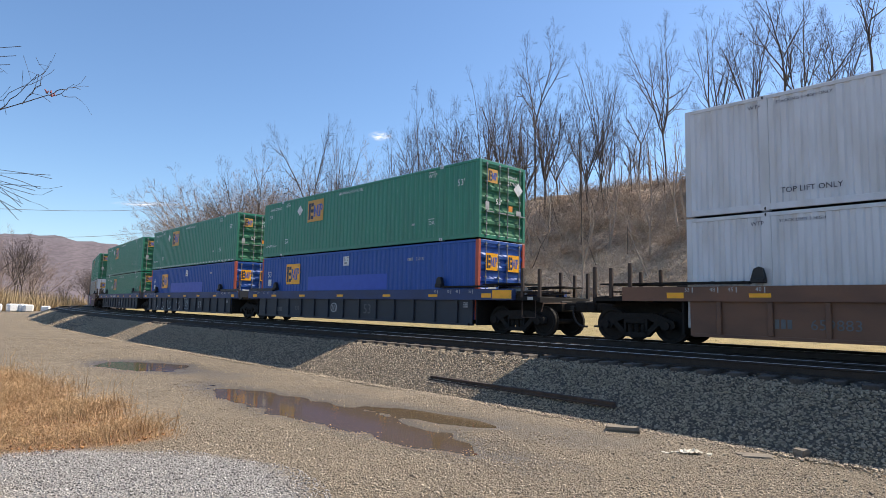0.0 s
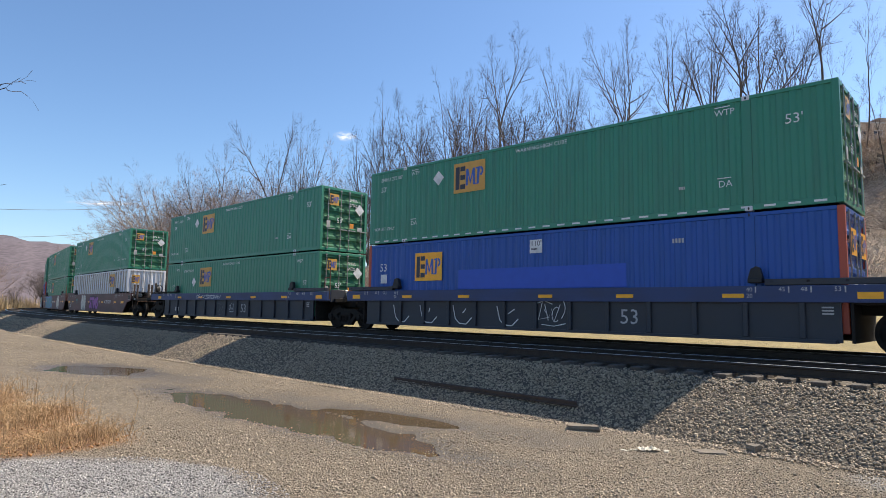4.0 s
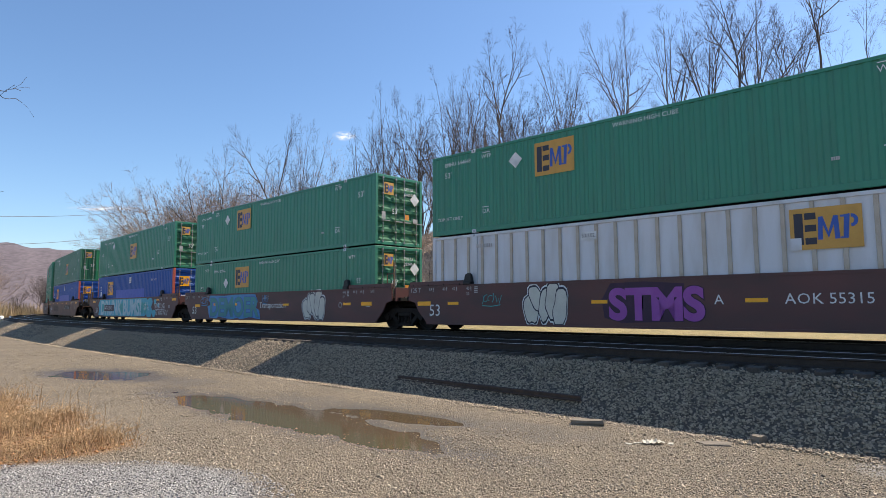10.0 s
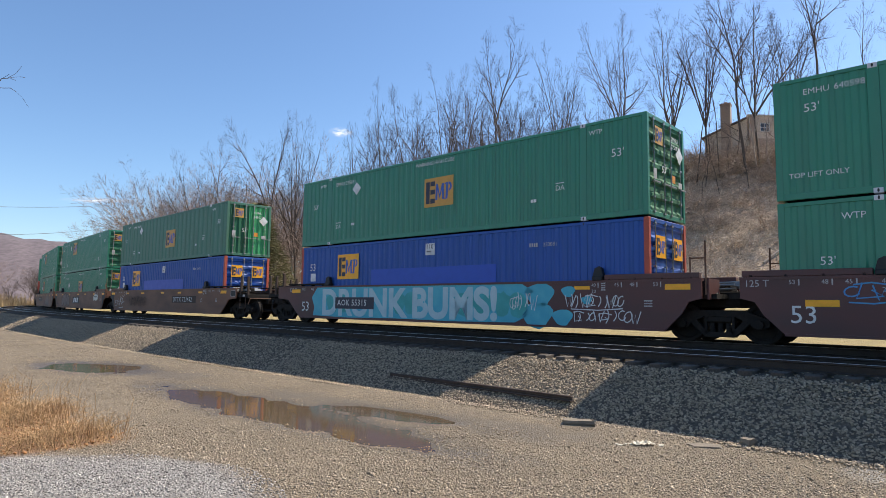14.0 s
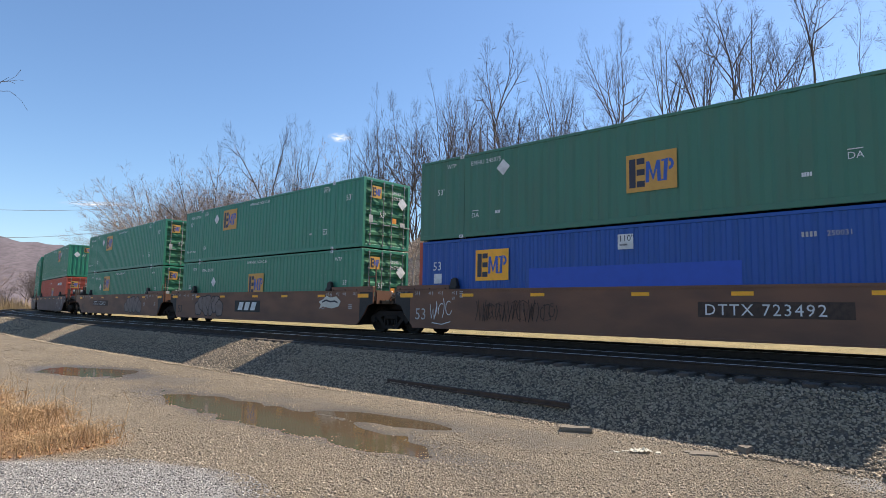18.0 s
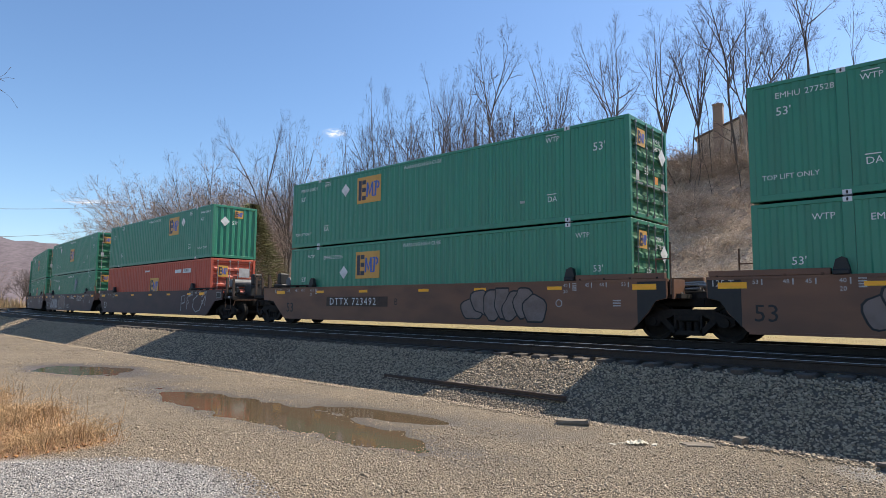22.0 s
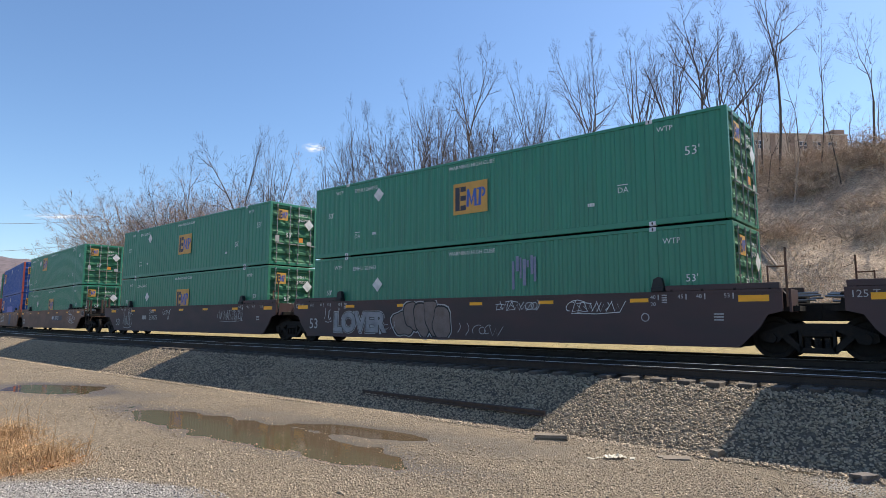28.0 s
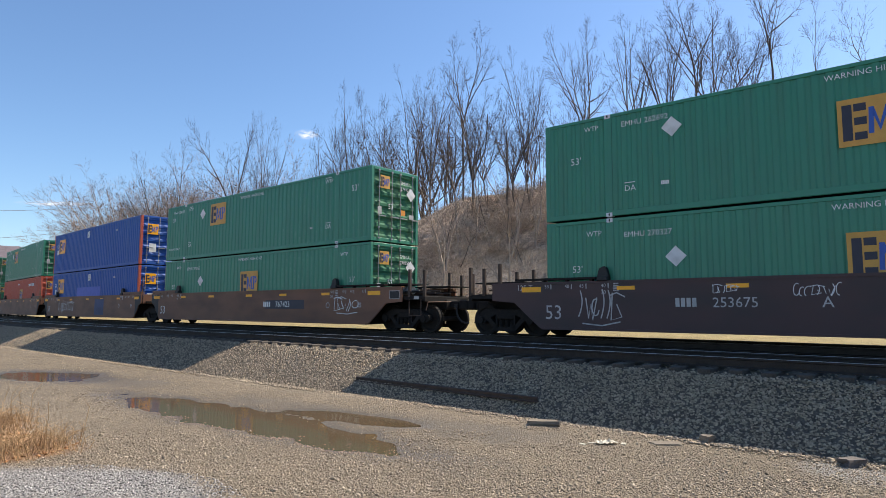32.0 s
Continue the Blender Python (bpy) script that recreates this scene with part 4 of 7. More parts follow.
def truck(car, x):
    t = part("truck", bx("bolster", "iron", -.22, .22, -1.0, 1.0, .50, .78, bev=.03, name="truck"), car, at=Matrix.Translation((x, 0, -.1)))
    for y in (-1.03, 1.03):
        part("side_frame", side_frame_mesh(), t, at=Matrix.Translation((0, y, 0)))
        for dx in (-.2, 0, .2): part("spring", spring_mesh(), t, at=Matrix.Translation((dx, y, 0)))
        part("bolster_end", bx("bolend", "iron", -.3, .3, -.1, .1, .52, .66, bev=.02, name="bolster_end"), t, at=Matrix.Translation((0, y, 0)))
    for ax in (-.92, .92):
        def make():
            bm = bmesh.new(); rod(bm, (0, -.9, .485), (0, .9, .485), .085, sides=12); return data(bm, "axle", "iron")
        part("axle", geo(("axle",), make), t, at=Matrix.Translation((ax, 0, 0)))
        for s in (-1, 1):
            WHEELS.append((part("wheel", wheel_mesh(), t), ax, s))


def sill_mesh(mt, front, back):
    """The deep side plate with its raised ends; front and back: how far it reaches."""
    def make():
        bm = bmesh.new()
        def end(e): return [(8.2, .17), (8.75, .62), (9.1, .92), (e, .98), (e, 1.5)] if e > 9.5 else [(8.15, .17), (8.6, .62), (8.78, .92), (e, 1.0), (e, 1.5)]
        o = [(-x, z) for x, z in reversed(end(back))] + end(front)
        prism(bm, o, -1.50, -1.44)
        for a, b in (((-8.15, 8.15), (.15, .21)),): prism(bm, [(a[0], b[0]), (a[1], b[0]), (a[1], b[1]), (a[0], b[1])], -1.54, -1.22)
        prism(bm, [(-back, 1.44), (front, 1.44), (front, 1.51), (-back, 1.51)], -1.52, -1.33)
        return data(bm, "side_sill", mt)
    return geo(("sill", mt, front, back), make)


def ribbed_sill_mesh(mt, front, back):
    def make():
        bm = bmesh.new()
        o = [(-7.95, 1.05), (-7.95, .17), (7.95, .17), (7.95, 1.05)]
        prism(bm, o, -1.42, -1.36)
        prism(bm, [(-7.85, .15), (7.85, .15), (7.85, .23), (-7.85, .23)], -1.52, -1.2)
        return data(bm, "side_sill", mt)
    return geo(("rsill", mt, front, back), make)


def well_car(label, mt, ribbed=False, chord=None, front="joint", back="joint", tall=False, end_tone="iron"):
    """One unit of a double-stack well car, centred over its well at rail height."""
    car = thing("well_car", label, "rail car", "well cars of the train")
    reach = {"joint": 9.1, "coupler": 9.9 if not ribbed else 9.85}
    f, b = reach[front], reach[back]
    for s in (1, -1):
        turn = Matrix.Rotation(0 if s == 1 else math.pi, 4, "Z")
        ff, bb = (f, b) if s == 1 else (b, f)
        if ribbed:
            part("side_sill", ribbed_sill_mesh(mt, ff, bb), car, at=turn)
            def make():
                bm = bmesh.new()
                prism(bm, [(-bb, 1.05), (ff, 1.05), (ff, 1.43), (-bb, 1.43)], -1.53, -1.35)
                return data(bm, "top_chord", chord or mt)
            part("top_chord", geo(("chord", chord or mt, ff, bb), make), car, at=turn)
            for i in range(13):
                part("rib", bx("rib", mt, -.06, .06, -1.5, -1.42, .23, 1.05, bev=.015, name="rib"), car, at=turn @ Matrix.Translation((-7.2 + i * 1.2, 0, 0)))
        else:
            part("side_sill", sill_mesh(mt, ff, bb), car, at=turn)
        for x in (-1, 1):
            raised = (front if x * s > 0 else back) == "joint"
            part("walkway", bx("walk solid", mt, 0, 2.6, -1.50, -1.34, 1.515, 1.66, bev=.01, name="walkway") if raised else bx("walk", "iron", 0, 2.6, -1.52, -1.32, 1.56, 1.62, name="walkway"), car, at=turn @ Matrix.Translation((6.45 if x > 0 else -9.05, 0, -.07 if ribbed else 0)))
            for k in range(4):
                part("bracket", bx("brack", "iron", -.03, .03, -1.5, -1.36, 1.505, 1.56, name="bracket"), car, at=turn @ Matrix.Translation((x * (6.6 + k * .75), 0, 0)))
            part("guide_post", geo(("guide",), guide_mesh), car, at=turn @ Matrix.Translation((x * 6.25, 0, 0)))
    for i in range(7):
        part("cross_beam", bx("beam", "iron", -.25, .25, -1.36, 1.36, .19, .33, name="cross_beam"), car, at=Matrix.Translation((-7.2 + i * 2.4, 0, 0)))
    for x in (-8.05, 8.05):
        part("bulkhead", bx("bulk", "iron", -.03, .03, -1.42, 1.42, .17, 1.36, name="bulkhead"), car, at=Matrix.Translation((math.copysign(8.15, x), 0, 0)))
    for sign, kind in ((1, front), (-1, back)):
        turn = Matrix.Rotation(0 if sign == 1 else math.pi, 4, "Z")
        if kind == "joint": joint_end(car, mt, turn)
        else: coupler_end(car, mt, turn, tall)
    if front == "coupler": truck(car, 9.68)
    if back == "joint": truck(car, -9.725)
    else: truck(car, -9.68)
    return car


def guide_mesh():
    bm = bmesh.new()
    box(bm, -.16, .16, -1.56, -1.32, 1.5, 1.62, bev=.02)
    prism(bm, [(-.16, 1.62), (.16, 1.62), (.1, 1.86), (.02, 1.9), (-.1, 1.84)], -1.50, -1.36)
    return data(bm, "guide_post", "black")


def joint_end(car, mt, turn):
    def deck():
        bm = bmesh.new()
        box(bm, 8.1, 9.4, -1.3, 1.3, 1.0, 1.12)
        box(bm, 8.1, 9.72, -.5, .5, .78, 1.2, bev=.03)
        prism(bm, [(8.6, 1.12), (9.3, 1.12), (9.0, 1.5), (8.7, 1.5)], -1.0, -.8); prism(bm, [(8.6, 1.12), (9.3, 1.12), (9.0, 1.5), (8.7, 1.5)], .8, 1.0)
        return data(bm, "joint_deck", "iron")
    part("joint_deck", geo(("jdeck",), deck), car, at=turn)
    def pipe(y, z):
        bm = bmesh.new(); rod(bm, (8.15, y, z), (9.6, y * .8, z + .05), .035, sides=6); return data(bm, "brake_pipe", "galv")
    for y, z in ((-.75, 1.32), (-.6, 1.22), (.3, 1.36), (.7, 1.3), (-.2, 1.4)):
        part("brake_pipe", geo(("jpipe", y), lambda: pipe(y, z)), car, "bare metal brake pipe", turn)
    part("valve_box", bx("jbox", "galv", 8.3, 8.8, -.7, -.2, 1.2, 1.52, bev=.03, name="valve_box"), car, "grey metal valve box", turn)
    part("valve_box", bx("jbox2", "iron", 8.9, 9.3, .1, .6, 1.2, 1.45, bev=.03, name="valve_box"), car, at=turn)
    part("end_plate", bx("eplate", mt, 9.22, 9.27, -1.44, -.7, .98, 1.5, name="end_plate"), car, at=turn)
    if mt == "brown":
        part("dark_end", flat("darkend", "black", lambda: polys([(8.3, .30), (8.6, .64), (8.8, .93), (9.08, 1.0), (9.08, 1.49), (8.3, 1.49)])), car, "blackened end of the side plate", turn @ facing(0, -1.503, 0) if turn[0][0] > 0 else facing(0, -1.503, 0) @ Matrix.Rotation(math.pi, 4, "Y"))
    part("handrail", geo(("jrail",), lambda: hand_rail(9.2)), car, at=turn)


def hand_rail(x):
    bm = bmesh.new()
    rod(bm, (x, -1.47, 1.1), (x, -1.47, 2.45), .025, sides=6); rod(bm, (x - .38, -1.47, 1.5), (x - .38, -1.47, 2.05), .02, sides=6)
    rod(bm, (x, -1.47, 2.02), (x - .38, -1.47, 2.02), .02, sides=6)
    return data(bm, "handrail", "rust")


def coupler_end(car, mt, turn, tall):
    def deck():
        bm = bmesh.new()
        box(bm, 8.1, 10.85, -.95, .95, 1.06, 1.16)
        box(bm, 8.1, 10.95, -.32, .32, .70, 1.06, bev=.03)
        box(bm, 9.1, 9.5, -1.42, 1.42, 1.02, 1.14); box(bm, 10.78, 10.9, -1.40, 1.40, .98, 1.16, bev=.01); box(bm, 9.9, 10.78, -1.40, -1.35, 1.04, 1.18, bev=.01); box(bm, 9.9, 10.78, 1.35, 1.40, 1.04, 1.18, bev=.01)
        for x in (9.5, 10.0, 10.5): box(bm, x, x + .06, -1.3, 1.3, 1.16, 1.2)
        return data(bm, "end_platform", "iron")
    part("end_platform", geo(("cdeck", mt), deck), car, at=turn)
    part("step_grating", bx("grate", "iron", 9.95, 10.8, -1.40, -.98, 1.30, 1.34, name="step_grating"), car, at=turn)
    part("step_grating", bx("grate2", "iron", 8.3, 10.0, -1.3, -.2, 1.58, 1.62, name="step_grating"), car, at=turn)
    part("step_grating", bx("grate3", "iron", 8.9, 10.7, .2, 1.3, 1.52, 1.56, name="step_grating"), car, at=turn)
    def posts(x, y, h):
        bm = bmesh.new(); box(bm, x - .05, x + .05, y - .05, y + .05, 1.14, h, bev=.01); return data(bm, "stanchion", "darkrust")
    for i, (x, y, h) in enumerate(((10.15, -1.36, 2.1), (10.84, -1.36, 2.05), (9.7, 1.36, 2.12), (10.84, 1.36, 2.05), (10.3, 1.36, 2.0))):
        part("stanchion", geo(("stan", i), lambda: posts(x, y, h)), car, "rusty upright post", turn)
    def gear(y, z):
        bm = bmesh.new(); rod(bm, (8.2, y, z), (10.7, y * .9, z), .03, sides=6); return data(bm, "brake_rod", "darkrust")
    for y, z in ((-.7, 1.3), (-.4, 1.36), (.2, 1.28), (.6, 1.34)):
        part("brake_rod", geo(("crod", y), lambda: gear(y, z)), car, at=turn)
    part("valve_box", bx("cbox", "iron", 8.4, 9.0, -.6, 0, 1.2, 1.56, bev=.04, name="valve_box"), car, at=turn)
    part("valve_box", bx("cbox2", "darkrust", 9.6, 10.0, .2, .7, 1.18, 1.42, bev=.03, name="valve_box"), car, at=turn)
    def cylinder():
        bm = bmesh.new(); rod(bm, (9.2, -.9, 1.38), (9.9, -.9, 1.38), .14, sides=12); rod(bm, (9.9, -.9, 1.38), (10.2, -.9, 1.38), .03, sides=6); return data(bm, "brake_cylinder", "galv")
    part("brake_cylinder", geo(("ccyl",), cylinder), car, "grey metal brake cylinder", turn)
    def head():
        bm = bmesh.new()
        box(bm, 10.85, 11.45, -.13, .13, .76, 1.0, bev=.03); box(bm, 11.4, 11.82, -.22, .14, .70, 1.06, bev=.05); box(bm, 11.55, 11.9, .08, .24, .72, 1.04, bev=.04)
        return data(bm, "coupler", "iron")
    part("coupler", geo(("coupler",), head), car, at=turn)
    def hose():
        pts = [(11.36, -.24, .80), (11.40, -.32, .70), (11.45, -.36, .56), (11.54, -.36, .40), (11.66, -.35, .30), (11.80, -.34, .26), (11.95, -.33, .26)]
        bm = bmesh.new()
        for p, q in zip(pts, pts[1:]): rod(bm, p, q, .032, sides=8)
        box(bm, 11.28, 11.42, -.30, -.16, .76, .9, bev=.01)
        return data(bm, "air_hose", "black")
    part("air_hose", geo(("hose",), hose), car, at=turn)
    def lever():
        bm = bmesh.new()
        for x in (10.2, 10.75): rod(bm, (x, -1.44, .5), (x, -1.44, 1.06), .018, sides=6)
        rod(bm, (10.2, -1.44, .5), (10.75, -1.44, .5), .018, sides=6)
        return data(bm, "step_rail", "darkrust")
    part("step_rail", geo(("lever",), lever), car, at=turn)
    part("label_plate", plate(.22, .1, "dimpaint"), car, "pale stencil", turn @ facing(10.5, -1.405, 1.11))
    def cut_lever():
        bm = bmesh.new()
        rod(bm, (11.05, -.2, .98), (10.95, -1.3, .96), .018, sides=6); rod(bm, (10.95, -1.3, .96), (10.95, -1.4, .68), .018, sides=6)
        return data(bm, "uncoupling_lever", "rust")
    part("uncoupling_lever", geo(("cutlever",), cut_lever), car, at=turn)
    if mt == "slate" and turn[0][0] < 0:
        def drum():
            bm = bmesh.new()
            box(bm, 9.05, 9.45, 1.20, 1.42, 1.43, 1.60, bev=.02); rod(bm, (9.32, 1.30, 1.72), (9.32, 1.50, 1.72), .2, sides=18); box(bm, 9.12, 9.52, 1.28, 1.48, 1.58, 1.72, bev=.02)
            return data(bm, "brake_drum", "black")
        part("brake_drum", geo(("bdrum",), drum), car, "black hand brake housing", turn)
        def rim():
            v, f = revolve([(.22, -.015), (.25, -.015), (.25, .015), (.22, .015), (.22, -.015)], 20)
            for k in range(4):
                a = k * math.pi / 4; n = len(v); c, s = .23 * math.cos(a), .23 * math.sin(a)
                v += [(-c - .01 * s, 0, -s), (c - .01 * s, 0, s), (c + .01 * s, 0, s), (-c + .01 * s, 0, -s)]; f.append((n, n + 1, n + 2, n + 3))
            return mesh_of("brake_wheel", v, f, "iron")
        part("brake_wheel", geo(("ribwheel",), rim), car, "spoked brake wheel", turn @ Matrix.Translation((9.02, 1.40, 1.74)) @ Matrix.Rotation(.5, 4, "Z"))
    if tall:
        def brake():
            bm = bmesh.new()
            rod(bm, (9.75, -.95, 1.86), (9.75, .3, 1.86), .2, sides=16); box(bm, 9.6, 9.9, -.7, -.6, 1.16, 1.7); box(bm, 9.6, 9.9, 0, .1, 1.16, 1.7)
            return data(bm, "air_reservoir", "faint")
        part("air_reservoir", geo(("reservoir",), brake), car, "pale cylindrical air reservoir", turn)
        def stand():
            bm = bmesh.new()
            box(bm, 10.3, 11.0, -.5, .3, 1.16, 1.75, bev=.04); box(bm, 10.75, 11.05, -.4, .1, 1.75, 2.3, bev=.05)
            return data(bm, "brake_stand", "black")
        part("brake_stand", geo(("stand",), stand), car, at=turn)
        v, f = revolve([(.20, -.02), (.235, -.02), (.235, .02), (.20, .02), (.20, -.02)], 20)
        for k in range(4):
            a = k * math.pi / 2; n = len(v); c, s = math.cos(a), math.sin(a)
            v += [(.0 + .012 * s, 0, -.012 * c), (.21 * c + .012 * s, 0, .21 * s - .012 * c), (.21 * c - .012 * s, 0, .21 * s + .012 * c), (-.012 * s, 0, .012 * c)]
            f.append((n, n + 1, n + 2, n + 3))
        part("brake_wheel", geo(("bwheel",), lambda: mesh_of("brake_wheel", v, f, "rust")), car, at=turn @ Matrix.Translation((11.12, -.15, 2.22)) @ Matrix.Rotation(math.pi / 2, 4, "Z"))


def car_marks(car, ribbed, y, number="", num_x=1.5, letters=4, tone="paint", letter="", load=True, z53=.45, reflect=(-8.5, -5.6, -2.85, .4, 2.95, 5.75, 8.5), zr=None, x53=2.0, coupled=False, tone53=None):
    """Reflectors and white stencils on the near side of a well car."""
    zr = zr or (1.20 if ribbed else 1.30)
    for i, x in enumerate(reflect):
        part("reflector", plate(.5 if i not in (0, 6) else (.46 if ribbed else .66), .10 if i not in (0, 6) else .15, "yellow"), car, "yellow reflector", facing(x, y - .005, zr))
    for x, words in ((-6.3, "40"), (-6.95, "45"), (-7.4, "48"), (-8.05, "53"), (6.05, "40"), (6.75, "45"), (7.2, "48"), (7.85, "53")):
        part("writing", text_mesh(words, .10, "dimpaint"), car, at=facing(x, y - .004, 1.30 if ribbed else 1.33))
        part("tick", plate(.03, .14, "dimpaint"), car, at=facing(x + .21, y - .004, 1.34 if ribbed else 1.37))
        if words == "40": part("writing", text_mesh("20", .10, "dimpaint"), car, at=facing(x, y - .004, 1.15))
    if ribbed and coupled: part("reflector", plate(.85, .28, "yellow"), car, "large yellow reflector", facing(9.4, y - .008, 1.24))
    for k in range(3): part("small_writing", bars(12, .035, "dimpaint", .2), car, at=facing(7.6, y - .004, .92 - .07 * k))
    yy = y if not ribbed else -1.43
    if not ribbed:
        for k in range(4): part("small_writing", bars(8, .035, "dimpaint", .2), car, at=facing(-5.95, y - .004, 1.40 - .06 * k)); part("small_writing", bars(7, .035, "dimpaint", .2), car, at=facing(6.35, y - .004, 1.40 - .06 * k))
        part("round_stencil", flat("roundel", "dimpaint", lambda: ribbon([[(.1 * math.cos(i * math.tau / 16), .1 * math.sin(i * math.tau / 16)) for i in range(17)]], .025)), car, at=facing(5.9, y - .004, .86))
    part("writing", text_mesh("53", .40, tone53 or tone), car, at=facing(-8.05 if not ribbed else x53, yy - .004, z53))
    if not ribbed:
        part("writing", text_mesh("125 T", .16, "dimpaint"), car, at=facing(-9.0, y - .004, 1.28))
        if coupled: part("data_panel", plate(.5, .3, "black"), car, "black data panel", facing(9.55, y - .004, 1.22))
        if coupled: part("panel_border", flat("border", "dimpaint", lambda: quads((-.25, .25, -.15, -.13), (-.25, .25, .13, .15), (-.25, -.235, -.128, .128), (.235, .25, -.128, .128))), car, at=facing(9.55, y - .007, 1.22))
    if letters: part("mark", bars(letters, .22, tone, .35), car, at=facing(num_x - letters * .19, yy - .004, .80 if not ribbed else .42))
    if number: part("writing", text_mesh(number, .24, tone), car, at=facing(num_x + .12, yy - .004, .79 if not ribbed else .42))
    if letter: part("writing", text_mesh(letter, .24, tone), car, at=facing(num_x + 2.4, yy - .004, .79))


# ---- the train: what each unit carries, from the front ----
OFFS = [-0.8, 22.87, 42.45, 61.95, 85.5, 104.8, 124.1, 147.3, 166.7, 185.9, 209.6, 229.0, 248.45, 272.05, 291.55, 311.0, 334.6]
GO = [(0, 0), (1, 7.97), (2.5, 19.9), (4.5, 35.62), (6, 47.29), (9, 70.51), (13, 101.27), (17, 132.05), (19, 147.4), (23, 178.15), (25, 193.6), (28, 216.79), (30, 232.12), (32, 247.43)]
MOVED = {}
MOVERS = {i: [] for i in range(17)}
GREEN = "green corrugated container with golden emblem and white markings"
BLUE = "blue corrugated steel container with yellow emblem and red corner posts"


def green_box(i, number, upper, **kw):
    nose = kw.pop("nose", -1)
    style, door, paint = kw.pop("style", "fine"), kw.pop("door", "fold"), kw.pop("paint", "green")
    label = kw.pop("label", GREEN + (", stacked on top" if upper else ", in the well"))
    c = container("container", label, paint, style, nose, door=door, cast="white", door_paint=kw.pop("door_paint", None))
    marks_green(c, number, nose, low=not upper, **kw)
    if nose == -1: marks_end(c, number=number)
    else:
        emblem(c, "emblem", facing_end(8.075, .2, 2.45), .5, .42)
        part("diamond_label", flat("diamond", "paint", DIAMOND), c, "white diamond label", facing_end(8.075, -.6, 2.0))
        part("writing", text_mesh("53'", .2, "paint"), c, at=facing_end(8.075, -.2, 1.85))
    MOVERS[i].append((c, 3.265 if upper else .34))
    return c


def blue_box(i, upper=False, **kw):
    c = container("container", BLUE, "blue", "fine", -1, post="red", door="fold")
    marks_blue(c, **kw); marks_end(c, blue=True)
    MOVERS[i].append((c, 3.265 if upper else .34))


def red_box(i, nose=-1):
    c = container("container", "orange-red corrugated steel container with golden emblem in the well", "red", "fine", -1)
    emblem(c, "emblem", facing(.41, -CW / 2 - .006, 1.5), 1.35, 1.0)
    part("white_label", plate(.9, .2, "paint"), c, "white label strip", facing(3.9, -CW / 2 - .004, 2.3))
    part("white_label", plate(1.1, .24, "paint"), c, "white label strip", facing(5.1, -CW / 2 - .004, 2.3))
    write(c, "201993", 4.65, 2.23, .16, "black", lift=.008)
    part("small_writing", bars(14, .1, "paint", .2), c, at=facing(-1.2, -CW / 2 - .004, 2.4))
    emblem(c, "emblem", facing_end(8.12, -.62, 2.2), .55, .6)
    part("white_label", plate(.6, .5, "dimpaint"), c, "pale label", facing_end(8.12, .6, 2.15))
    MOVERS[i].append((c, .34))


def white_box(i, upper):
    c = container("container", "white corrugated steel container with black stencilled writing", "white", "soft", -1, cast="white")
    y = -CW / 2
    write(c, "WTP", -6.45, 2.58, .10, "ink")
    write(c, "STACKING 3 HIGH ONLY" if upper else "STACK LIMIT 3 HIGH", -5.8, 2.62, .075, "ink")
    if upper: write(c, "TOP LIFT ONLY", -5.75, .40, .13, "ink")
    part("small_writing", bars(8, .16, "dimpaint", .8), c, at=facing(-2.9, y - .004, 2.45))
    MOVERS[i].append((c, 3.265 if upper else .34))


def batten_box(i):
    c = container("container", "white panelled container with upright battens and worn golden emblem", "white", "battens", -1, door="plain")
    y = -CW / 2
    emblem(c, "emblem", facing(4.2, y - .009, 2.15), 1.42, .95, worn=True)
    write(c, "53/102", -1.98, 2.42, .11, "ink", lift=.01)
    part("blue_label", plate(.5, .24, "paint"), c, "white label", facing(-1.75, y - .005, 2.46))
    write(c, "WTP", 6.3, 2.5, .13, "inkblue", lift=.008)
    part("small_writing", bars(9, .12, "dimpaint", .4), c, at=facing(-6.0, y - .005, 2.4))
    emblem(c, "emblem", facing_end(8.12, -.75, 2.2), .5, .6)
    MOVERS[i].append((c, .34))


def unit(i, label, mt, **kw):
    marks = kw.pop("marks", {})
    car = well_car(label, mt, **kw)
    ribbed = kw.get("ribbed", False)
    marks["coupled"] = kw.get("front") == "coupler"
    car_marks(car, ribbed, -1.53 if ribbed else -1.5, **marks)
    MOVERS[i].append((car, 0.0))
    MOVED[car] = {5: -.2, 6: -.4}.get(i, 0.0)
    return car


def spray(car, name, label, mesh, x, z, y=-1.5, lift=.008):
    part(name, mesh, car, label, facing(x, y - lift, z))


def tags(car, seed, x, w, h, z, material="paint", n=6, width=.03, y=-1.5):
    spray(car, "graffiti", "sprayed scrawl", flat(f"tag {seed}", material, lambda: scribble(seed, w, h, n, width)), x, z, y, .012)


